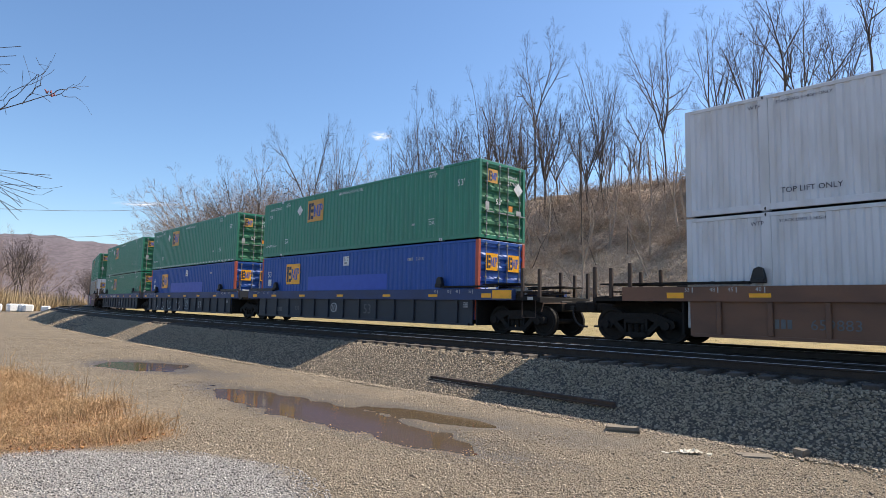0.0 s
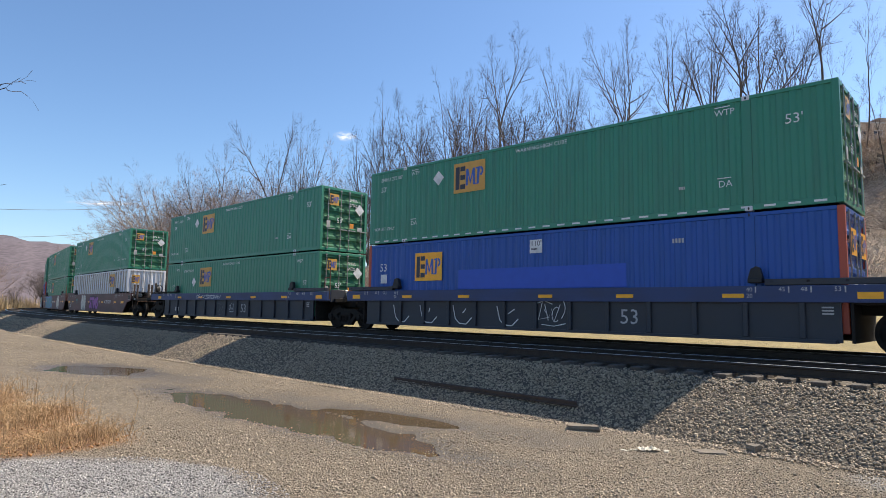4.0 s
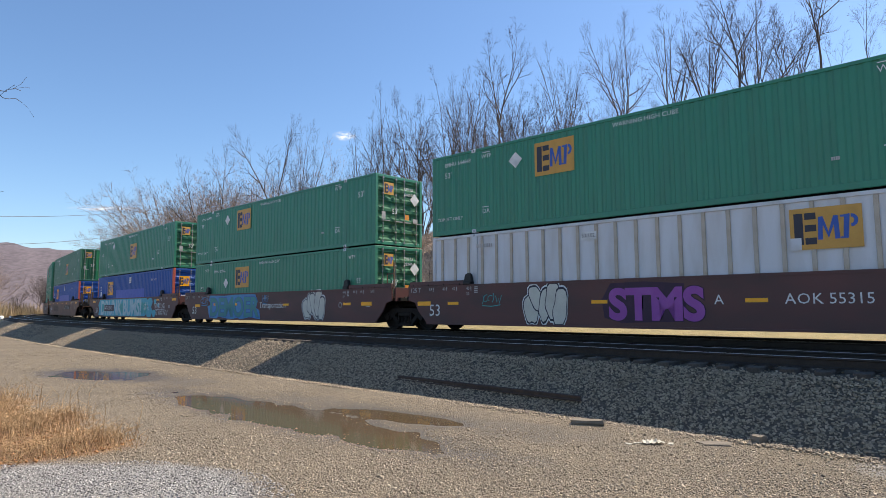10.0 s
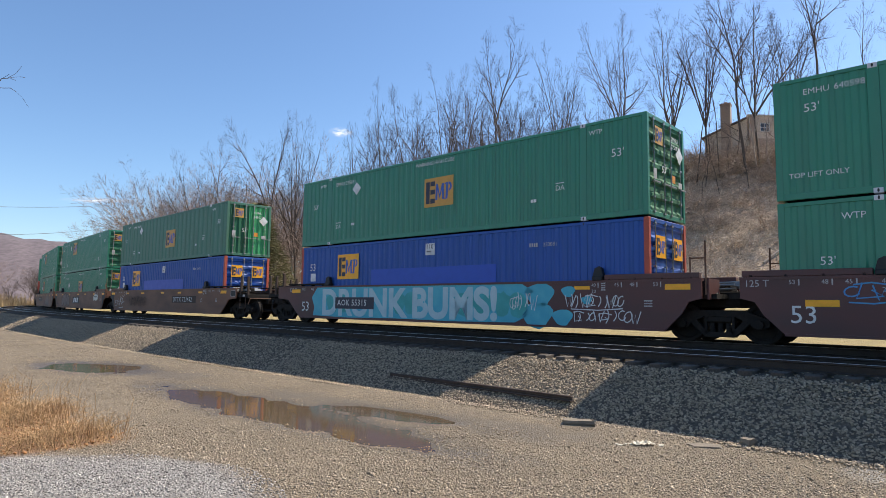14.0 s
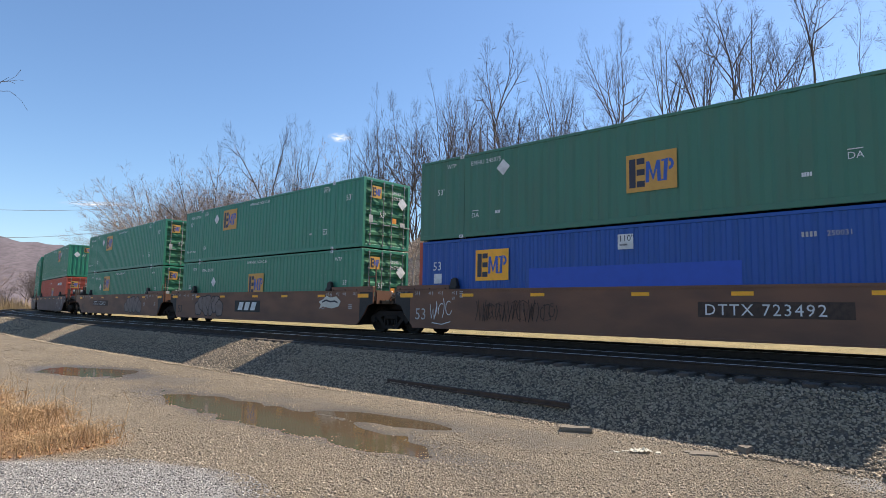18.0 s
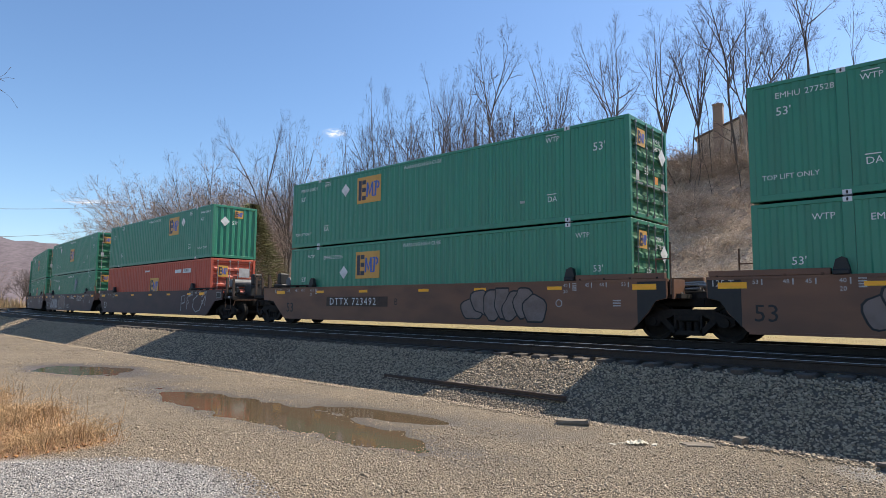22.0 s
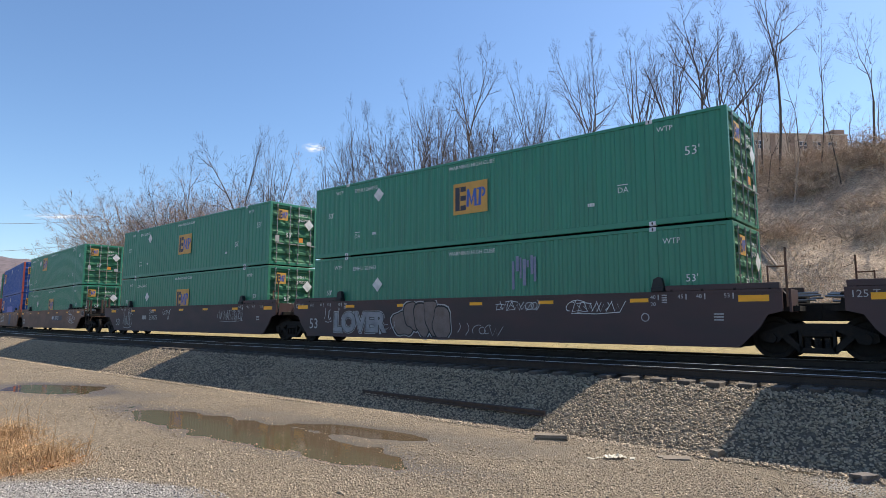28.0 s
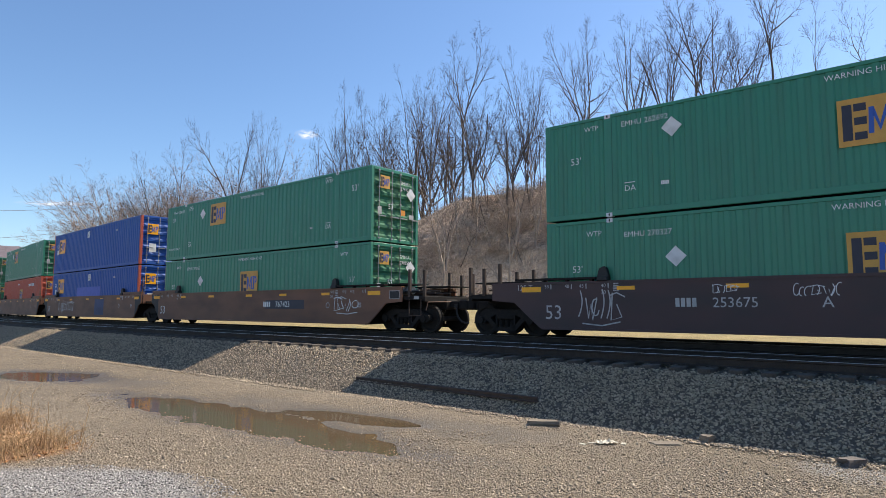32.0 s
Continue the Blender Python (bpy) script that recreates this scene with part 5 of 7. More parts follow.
def build_train():
    SL, BR, MR, DM = ("dark slate ribbed well car unit with blue-grey top chord", "rusty brown smooth-sided well car unit",
                      "maroon smooth-sided well car unit with graffiti", "dirty dark maroon smooth-sided well car unit with graffiti")
    # tail unit of the leading car
    car = unit(0, "brown well car unit with upright ribs", "brown", ribbed=True, front="joint", back="coupler", marks=dict(number="659883", num_x=-5.3, tone="faint", reflect=(-8.3, -6.2, -2.6, .4, 3.2, 6.0, 8.3)))
    white_box(0, True); white_box(0, False)
    # slate car
    q = dict(ribbed=True, chord="slateblue")
    a = unit(1, SL, "slate", front="coupler", back="joint", marks=dict(letters=4, num_x=-5.2, tone="faint", x53=1.5, reflect=(-8.3, -6.2, -3.4, -.15, 3.2, 6.0, 8.7)), **q)
    green_box(1, "277165", True); blue_box(1, number="250185")
    part("writing", text_mesh("7334", .2, "faint"), a, at=facing(-4.2, -1.434, .5))
    spray(a, "graffiti", "white sprayed roundel", flat("rnd", "paint", lambda: ribbon([[(.26 + .24 * math.cos(i * .5), .22 + .2 * math.sin(i * .5)) for i in range(14)], [(.12, .1), (.16, .34), (.26, .12), (.34, .32), (.42, .12)]], .03)), -1.0, .45, -1.43, .012)
    b = unit(2, SL + ", chalked", "slate", front="joint", back="joint", marks=dict(letters=0, tone="dimpaint", x53=2.75), **q)
    for k, x in enumerate((-6.4, -5.0, -3.4, -1.5)):
        spray(b, "graffiti", "pale sprayed strokes", flat(f"stroke {k}", "paint", lambda k=k: ribbon([[(0, .7), (.12, .25), (.3, .1), (.6, .08), (.85, .3)], [(.4 + .1 * k, .6), (.45, .45)]], .035)), x, .2, -1.43, .012)
    tags(b, 34, .1, 1.0, .7, .4, n=5, y=-1.43)
    green_box(2, "275107", True, stripes=True); blue_box(2)
    c = unit(3, SL, "slate", front="joint", back="coupler", tall=False, marks=dict(letters=4, num_x=-5.6, tone="dimpaint", x53=1.55), **q)
    green_box(3, "273601", True); green_box(3, "645253", False)
    tags(c, 37, -3.4, 2.8, .24, 1.12, n=14, y=-1.53); tags(c, 38, -.95, .75, .6, .35, "faint", n=5, width=.02, y=-1.43); tags(c, 39, .35, .55, .4, .5, n=4, width=.025, y=-1.43)
    # maroon car
    a = unit(4, MR, "maroon", front="coupler", back="joint", marks=dict(number="55315", letters=0, num_x=4.1, zr=.88, reflect=(-8.3, -6.9, -3.4, -1.35, 2.75, 6.2, 8.0)))
    part("writing", text_mesh("A", .24, "paint"), a, at=facing(1.78, -1.504, .79))
    part("writing", text_mesh("AOK", .24, "paint", 1.1), a, at=facing(3.35, -1.504, .79))
    write(green_box(4, "644648", True), "TOP LIFT ONLY", 6.35, .66, .12); batten_box(4)
    piece(a, 3, "cream bubble graffiti", -4.0, .22, 1.7, 1.2, 5)
    spray(a, "graffiti", "dark sprayed shade", flat("stmsground", "plum", lambda: polys([(0, .1), (.5, -.03), (1.5, .0), (2.2, .02), (2.3, .5), (2.25, 1.0), (1.2, 1.08), (.2, 1.06), (-.08, .6)])), -1.2, .33, lift=.004)
    fat_words(a, "STMS", .80, -1.05, .42, "purple", "plum", None)
    tags(a, 41, -5.7, .9, .4, .82, "teal", 7, .03)
    b = unit(5, MR, "maroon", front="joint", back="joint", marks=dict(number="", letters=0, zr=.9, reflect=(-7.4, -5.3, -2.9, 1.75, 4.0, 6.35, 7.6)))
    part("writing", text_mesh("Transportation", .27, "paint"), b, at=facing(-.6, -1.504, .76))
    part("writing", text_mesh("55315 C", .1, "paint"), b, at=facing(-.25, -1.504, 1.2))
    spray(b, "graffiti", "blue sprayed ground", flat("blueground", "skyspray", lambda: polys([(.2, .05), (1.0, .0), (1.3, .1), (2.6, -.02), (3.4, .06), (3.6, -.02), (4.6, .1), (5.6, .0), (5.5, .45), (5.0, .62), (5.35, .85), (5.1, 1.22), (3.6, 1.27), (1.9, 1.2), (.2, 1.24), (.1, .95), (.5, .72), (-.05, .68)])), -6.1, .2)
    fat_words(b, "DEMOER", .92, -5.85, .36, "seaspray", "inkblue", None, y=-1.505)
    tags(b, 43, -7.0, 1.0, .45, .95, "skyspray", 4, .04)
    tags(b, 48, -.35, .5, .4, 1.0, "skyspray", 3, .03)
    for x in (-5.3, -2.9): part("reflector", plate(.2, .12, "yellow"), b, "yellow reflector", facing(x, -1.52, .95))
    piece(b, 9, "silver bubble graffiti", 3.1, .24, 1.85, 1.2, 5)
    green_box(5, "640598", True, logo=-2.55); green_box(5, "277456", False, logo=-2.6)
    c = unit(6, MR, "maroon", front="joint", back="coupler", marks=dict(number="", letters=0))
    spray(c, "graffiti", "cyan sprayed ground", flat("drunkground", "cyan", lambda: polys([(0, .05), (2.2, .0), (5.0, .03), (8.0, .0), (10.6, .03), (11.2, .3), (11.0, .7), (11.3, 1.0), (10.8, 1.25), (8.4, 1.22), (5.2, 1.26), (2.4, 1.22), (.3, 1.25), (-.1, .8), (.1, .4)])), -7.2, .22)
    for k, (x, w) in enumerate(((-6.2, 1.5), (-2.2, 1.3), (.9, 1.6), (2.6, 1.2))): spray(c, "graffiti", "teal sprayed shade", flat(f"tealshade {k}", "teal", lambda k=k, w=w: bubbles(12 + k, w, .8, 2)), x, .4, lift=.010)
    part("graffiti_letters", text_mesh("DRUNK", 1.02, "palecyan", 1.0, .05), c, "pale sprayed block letters", facing(-6.6, -1.512, .33))
    part("graffiti_letters", text_mesh("BUMS!", 1.02, "palecyan", .97, .055), c, "pale sprayed block letters", facing(-1.2, -1.512, .33))
    part("number_panel", plate(2.4, .46, "ink"), c, "dark panel with stencilled number", facing(-4.45, -1.518, .80))
    part("writing", text_mesh("AOK 55315", .24, "paint", 1.1), c, at=facing(-5.5, -1.524, .70))
    for x, z, w in ((5.3, 1.2, .4), (5.1, .45, .6), (5.9, .95, .3), (4.2, .5, 1.0), (4.3, 1.1, .9)): spray(c, "graffiti", "blue sprayed spot", flat(f"spot {w}", "cyan", lambda: bubbles(13, w, w * .8, 1)), x - w / 2, z - w * .4)
    tags(c, 45, 3.2, 1.0, .6, .6, n=9, width=.03); tags(c, 46, 5.2, 1.9, .42, .72, n=14, width=.035); tags(c, 47, 5.5, 1.9, .4, .3, n=14, width=.035)
    green_box(6, "275183", True, logo=.28, logo_z=1.55); blue_box(6, number="253081")
    # brown car
    a = unit(7, BR, "brown", front="coupler", back="joint", marks=dict(number="", letters=0, tone="dimpaint"))
    part("number_panel", plate(3.3, .38, "darkrust"), a, "dark number panel", facing(3.55, -1.502, .91))
    part("writing", text_mesh("DTTX 723492", .27, "paint", 1.18), a, at=facing(2.05, -1.506, .78))
    green_box(7, "245075", True, style="wide", door_paint="brightgreen", paint="green2", door="plain", logo=.66, logo_z=1.37, high_cube=False, label="faded green wide-ribbed container with golden emblem and white writing"); blue_box(7, number="250031")
    tags(a, 51, -7.3, 1.0, .8, .4, n=6, width=.04); tags(a, 52, -5.3, 3.2, .7, .45, "darkrust", 26, .035)
    b = unit(8, BR + ", with a white emblem", "brown", front="joint", back="joint", marks=dict(number="", letters=0, tone="dimpaint", tone53="black"))
    piece(b, 81, "washed-out sprayed form with dark outline", -6.1, .3, 3.6, 1.05, 7, "washed", "black", None)
    spray(b, "emblem", "dark panel behind pale blocks", flat("eground", "black", lambda: quads((0, 2.4, 0, .55))), -1.5, .55)
    spray(b, "emblem", "pale slanted blocks", flat("eblocks", "paint", lambda: polys(*[[(x, .08), (x + .42, .08), (x + .58, .47), (x + .16, .47)] for x in (.05, .65, 1.25)])), -1.25, .55, lift=.012)
    spray(b, "graffiti", "pale sprayed shape", flat("bub8", "cream", lambda: polys([(.05, .1), (.3, .2), (.9, .12), (1.35, .2), (1.5, .42), (1.2, .62), (.8, .56), (.55, .66), (.3, .5), (.0, .4), (.15, .28)])), 5.6, .66)
    spray(b, "graffiti", "dark sprayed line", flat("bub8l", "slate", lambda: ribbon([[(.25, .38), (.5, .46), (.8, .40), (1.1, .42), (1.3, .36)]], .07)), 5.6, .66, lift=.011)
    green_box(8, "277528", True); green_box(8, "265700", False, logo=.04, logo_z=1.55)
    c = unit(9, BR, "brown", front="joint", back="coupler", tall=True, marks=dict(number="", letters=0, tone53="black"))
    part("number_panel", plate(3.7, .38, "darkrust"), c, "dark number panel", facing(-3.3, -1.503, .90))
    part("writing", text_mesh("DTTX 723492", .28, "paint", 1.24), c, at=facing(-4.95, -1.507, .77)); part("writing", text_mesh("B", .24, "black"), c, at=facing(-1.1, -1.504, .78))
    piece(c, 54, "washed-out outlined sprayed form", 2.0, .3, 3.7, 1.0, 7, "washed", "black", None)
    green_box(9, "648731", True); green_box(9, "277315", False)
    # dark maroon car
    a = unit(10, DM, "darkmaroon", front="coupler", back="joint", tall=True, marks=dict(number="", letters=0, tone="dimpaint", reflect=(-8.3, -5.6, -2.6, .4, 3.2, 6.0, 7.6)))
    spray(a, "graffiti", "white sprayed arrow and letters", flat("arrow", "silver", lambda: ribbon([[(.1, .1), (.15, .9), (.6, .95), (.6, .55), (.2, .5)], [(.9, .2), (.9, .9)], [(1.0, .9), (1.5, 1.0)], [(2.2, .95), (1.7, .7), (1.65, .3), (2.0, .05), (2.5, .15), (3.1, .9)], [(2.7, .85), (3.25, 1.15), (3.1, .4)]], .07)), 4.9, .28)
    green_box(10, "648654", True, nose=1, diamond=True); red_box(10)
    b = unit(11, DM, "darkmaroon", front="joint", back="joint", marks=dict(number="", letters=0, tone="dimpaint"))
    fat_words(b, "LOVER", .66, -6.5, .38, "silver", "black", "dimpaint")
    tags(b, 57, 1.2, 1.8, .32, 1.05, n=11, width=.025); tags(b, 58, 3.6, 1.7, .36, 1.0, n=10, width=.025); tags(b, 59, -.3, 1.5, .4, .3, "dimpaint", 7, .025); piece(b, 77, "dark outlined sprayed form", -3.35, .2, 2.9, 1.2, 5, "washed", "black", "dimpaint"); tags(b, 72, -7.1, .5, .5, .75, n=4, width=.02); tags(b, 73, -4.0, 1.0, .35, .4, "dimpaint", 5, .02)
    c0 = green_box(11, "264938", True, logo=.02, logo_z=1.55)
    c1 = green_box(11, "201963", False, logo=None, plain=True)
    part("worn_patch", flat("worn", "worn", lambda: quads(*[(.13 * k + .01 * (k % 3), .13 * k + .09 + .03 * (k % 2), .08 + .11 * ((k * 5) % 7), .95 + .05 * ((k * 3) % 4)) for k in range(7)])), c1, "grey-violet worn patch", facing(1.65, -CW / 2 - .006, 1.3))
    c = unit(12, DM, "darkmaroon", front="joint", back="coupler", marks=dict(number="253675", num_x=-3.55, tone="dimpaint", letter="A"))
    spray(c, "graffiti", "outlined sprayed letters", flat("love o", "dimpaint", lambda: scribble(61, 1.3, .9, 7, .045)), -7.0, .4)
    tags(c, 62, -3.4, .6, .22, 1.12, n=8, width=.02); tags(c, 63, -1.7, 1.0, .36, 1.0, n=11, width=.022); tags(c, 64, 4.2, 2.4, .5, .75, "dimpaint", 22, .024)
    green_box(12, "262692", True, logo=.02, logo_z=1.55); green_box(12, "270327", False, logo=.05, logo_z=1.53)
    # second brown car
    a = unit(13, BR, "brown", front="coupler", back="joint", marks=dict(number="767423", num_x=2.3))
    part("number_panel", plate(2.7, .36, "ink"), a, "dark number panel", facing(3.05, -1.503, .90))
    tags(a, 65, 6.3, 1.4, .6, .6, n=7, width=.04)
    green_box(13, "274127", True); green_box(13, "270955", False, logo=.02, logo_z=1.55)
    b = unit(14, BR, "brown", front="joint", back="joint", marks=dict(number="", letters=0, tone="dimpaint"))
    tags(b, 66, -5.6, 3.6, .9, .4, n=12, width=.05)
    part("paint_patch", plate(1.6, 1.0, "slateblue"), b, "blue paint patch", facing(2.6, -1.506, .8))
    blue_box(14, upper=True, patch=None, logo=-6.2, label_x=-.6); blue_box(14, patch=(-2.4, 2.0), logo=-6.0)
    unit(15, BR, "brown", front="joint", back="coupler", marks=dict(number="", letters=0, tone="dimpaint"))
    green_box(15, "640110", True); red_box(15)
    unit(16, DM, "darkmaroon", front="coupler", back="joint", marks=dict(number="", letters=0, tone="dimpaint"))
    green_box(16, "640210", True); green_box(16, "640211", False)


build_train()


def gone(t):
    """Metres that the train has rolled by t seconds."""
    return float(np.interp(t, [a for a, _ in GO], [b for _, b in GO]))


def unit_pose(i, t, lift, shift=0.0):
    s = OFFS[i] + shift - gone(t)
    ax, ay, _ = on_track(s - 7.2); bx_, by_, _ = on_track(s + 7.2)
    return Matrix.Translation(((ax + bx_) / 2, (ay + by_) / 2, RAIL_FAR + .10 + lift)) @ Matrix.Rotation(math.atan2(ay - by_, ax - bx_), 4, "Z")


def spins():
    """The wheels turn as the train rolls."""
    turns = [gone(k * .08) / .485 for k in range(401)]
    for wheel, ax, side in WHEELS:
        flip = Matrix.Rotation(0 if side < 0 else math.pi, 4, "Z")
        walk(wheel, [(k * .08, Matrix.Translation((ax, side * .755, .485)) @ Matrix.Rotation(a, 4, "Y") @ flip) for k, a in enumerate(turns)])


def motions():
    spins()
    for i, loads in MOVERS.items():
        for ob, lift in loads:
            walk(ob, [(t / 2, unit_pose(i, t / 2, lift, MOVED.get(ob, 0.0))) for t in range(65)])


# ---- trees and brush ----
def limb_mesh(name, segs, material, sides):
    """Tapered limbs: (a, b, radius at a, radius at b) each."""
    a = np.array([s[0] for s in segs]); b = np.array([s[1] for s in segs])
    ra = np.array([s[2] for s in segs]); rb = np.array([s[3] for s in segs])
    d = b - a
    d /= np.linalg.norm(d, axis=1)[:, None] + 1e-9
    u = np.cross(d, np.where(np.abs(d[:, 2:3]) < .9, [[0, 0, 1.0]], [[1.0, 0, 0]]))
    u /= np.linalg.norm(u, axis=1)[:, None] + 1e-9
    w = np.cross(d, u)
    n = len(segs)
    v = np.zeros((n, 2, sides, 3))
    for i in range(sides):
        t = i * math.tau / sides
        o = u * math.cos(t) + w * math.sin(t)
        v[:, 0, i], v[:, 1, i] = a + o * ra[:, None], b + o * rb[:, None]
    quad = np.array([(i, (i + 1) % sides, sides + (i + 1) % sides, sides + i) for i in range(sides)])
    f = (quad[None] + (np.arange(n) * 2 * sides)[:, None, None]).reshape(-1, 4)
    me = bpy.data.meshes.new(name)
    me.vertices.add(n * 2 * sides); me.vertices.foreach_set("co", v.reshape(-1).astype(np.float32))
    me.loops.add(len(f) * 4); me.loops.foreach_set("vertex_index", f.reshape(-1).astype(np.int32))
    me.polygons.add(len(f)); me.polygons.foreach_set("loop_start", np.arange(0, len(f) * 4, 4, dtype=np.int32))
    me.update(calc_edges=True)
    me.materials.append(M[material])
    return me


def sliver_mesh(name, segs, material, seed=1):
    """The finest twigs and stems, each a single narrow tapering face."""
    rng = np.random.default_rng(seed)
    a = np.array([s[0] for s in segs]); b = np.array([s[1] for s in segs]); r = np.array([s[2] for s in segs])
    d = b - a
    u = np.cross(d, rng.normal(0, 1, d.shape)); u /= np.linalg.norm(u, axis=1)[:, None] + 1e-9
    v = np.stack([a + u * r[:, None], a - u * r[:, None], b], 1)
    n = len(segs)
    me = bpy.data.meshes.new(name)
    me.vertices.add(n * 3); me.vertices.foreach_set("co", v.reshape(-1).astype(np.float32))
    me.loops.add(n * 3); me.loops.foreach_set("vertex_index", np.arange(n * 3, dtype=np.int32))
    me.polygons.add(n); me.polygons.foreach_set("loop_start", np.arange(0, n * 3, 3, dtype=np.int32))
    me.update(calc_edges=True)
    me.materials.append(M[material])
    return me


def strip_mesh(name, segs, material, seed=1):
    """Thin branches, each a narrow tapering strip turned its own way."""
    rng = np.random.default_rng(seed)
    a = np.array([s[0] for s in segs]); b = np.array([s[1] for s in segs]); r = np.array([s[2:4] for s in segs])
    u = np.cross(b - a, rng.normal(0, 1, a.shape)); u /= np.linalg.norm(u, axis=1)[:, None] + 1e-9
    v = np.stack([a + u * r[:, :1], a - u * r[:, :1], b - u * r[:, 1:], b + u * r[:, 1:]], 1)
    n = len(segs)
    me = bpy.data.meshes.new(name)
    me.vertices.add(n * 4); me.vertices.foreach_set("co", v.reshape(-1).astype(np.float32))
    me.loops.add(n * 4); me.loops.foreach_set("vertex_index", np.arange(n * 4, dtype=np.int32))
    me.polygons.add(n); me.polygons.foreach_set("loop_start", np.arange(0, n * 4, 4, dtype=np.int32))
    me.update(calc_edges=True)
    me.materials.append(M[material])
    return me


def grow(seed, stems=3, fork=.3, spread=.45, angle=.7, reach=.62, height=18.0, trunk_r=.26, lift=.10, least=.42, crowd=.45, girth=None):
    """The limbs of a bare tree. Each limb thins towards its tip and sends out side limbs, shorter and shorter, that bend up to the light."""
    rnd = random.Random(seed)
    thick, fine = [], []
    whole = height * (1 - fork)

    def radius(left):
        return max(trunk_r * .8 * (left / whole) ** 1.0, .009)

    def limb(p, d, left, turn, level):
        step, full = max(left * .10, .34), left
        bare = (.10, .30, .28, .22)[min(level, 3)]
        while left > .2:
            step = max(min(step, left * .30), .30)
            d = (d + Vector((rnd.gauss(0, .09), rnd.gauss(0, .09), rnd.gauss(0, .04) + lift * (.4, 1.0, .8, .3)[min(level, 3)]))).normalized()
            q = p + d * step
            r, rest = radius(left), left - step
            (thick if r > .034 else fine).append((tuple(p), tuple(q), r, radius(rest) if rest > .2 else .003))
            p, left = q, rest
            if girth and p.z > height * .55 and (p.x * p.x + p.y * p.y) / girth ** 2 + ((p.z - height * .55) / (height * .42)) ** 2 > rnd.uniform(.8, 1.0): left = min(left, rnd.uniform(.7, 1.5))
            if left > full * (1 - bare): continue
            for _ in range(1 + (left < 3.2 and rnd.random() < crowd)):
                length = (left + (1.3, .9, .5)[min(level, 2)] * (level < 3)) * rnd.uniform(reach * .65, reach * 1.3)
                if length < least: continue
                turn += 2.4 + rnd.gauss(0, .5)
                side = d.orthogonal().normalized()
                side.rotate(Matrix.Rotation(turn, 3, d))
                tilt = angle * rnd.uniform(.65, 1.25)
                e = d * math.cos(tilt) + side * math.sin(tilt)
                if e.z < -.1: e.z *= -.3
                limb(p.copy(), e.normalized(), length, turn, level + 1)

    p, d, r = Vector((0, 0, -.4)), Vector((rnd.gauss(0, .05), rnd.gauss(0, .05), 1)).normalized(), trunk_r
    n = max(2, int(fork * 18))
    for i in range(n):
        d = Vector((d.x + rnd.gauss(0, .05), d.y + rnd.gauss(0, .05), 1)).normalized()
        q = p + d * (height * fork / n)
        thick.append((tuple(p), tuple(q), r * (1.3 if i == 0 else 1), r * .97))
        p, r = q, r * .97
        if i > 1 and rnd.random() < .6:
            a = rnd.uniform(0, math.tau)
            limb(p.copy(), Vector((math.cos(a), math.sin(a), .7)).normalized(), height * rnd.uniform(.08, .22), a, 2)
    a0 = rnd.uniform(0, math.tau)
    for k in range(stems):
        a = a0 + k * math.tau / stems + rnd.uniform(-.5, .5)
        t = spread * rnd.uniform(.4, 1.1) if stems > 1 else .05
        limb(p.copy(), Vector((math.cos(a) * t, math.sin(a) * t, 1)).normalized(), whole * (rnd.uniform(.9, 1.2) if girth else rnd.uniform(.72, 1.0)), a, 0)
    return thick, fine


TREE_KINDS = {  # stems, fork, spread, angle, reach, lift, least
    "round": (4, .30, .80, .72, .60, .034, .58), "fan": (5, .22, .50, .66, .55, .028, .62), "slim": (1, .30, .2, .68, .52, .036, .48),
    "sapling": (2, .25, .30, .62, .40, .030, .55), "tall": (2, .40, .38, .66, .58, .032, .58), "bushy": (7, .06, .90, .74, .55, .014, .58)}


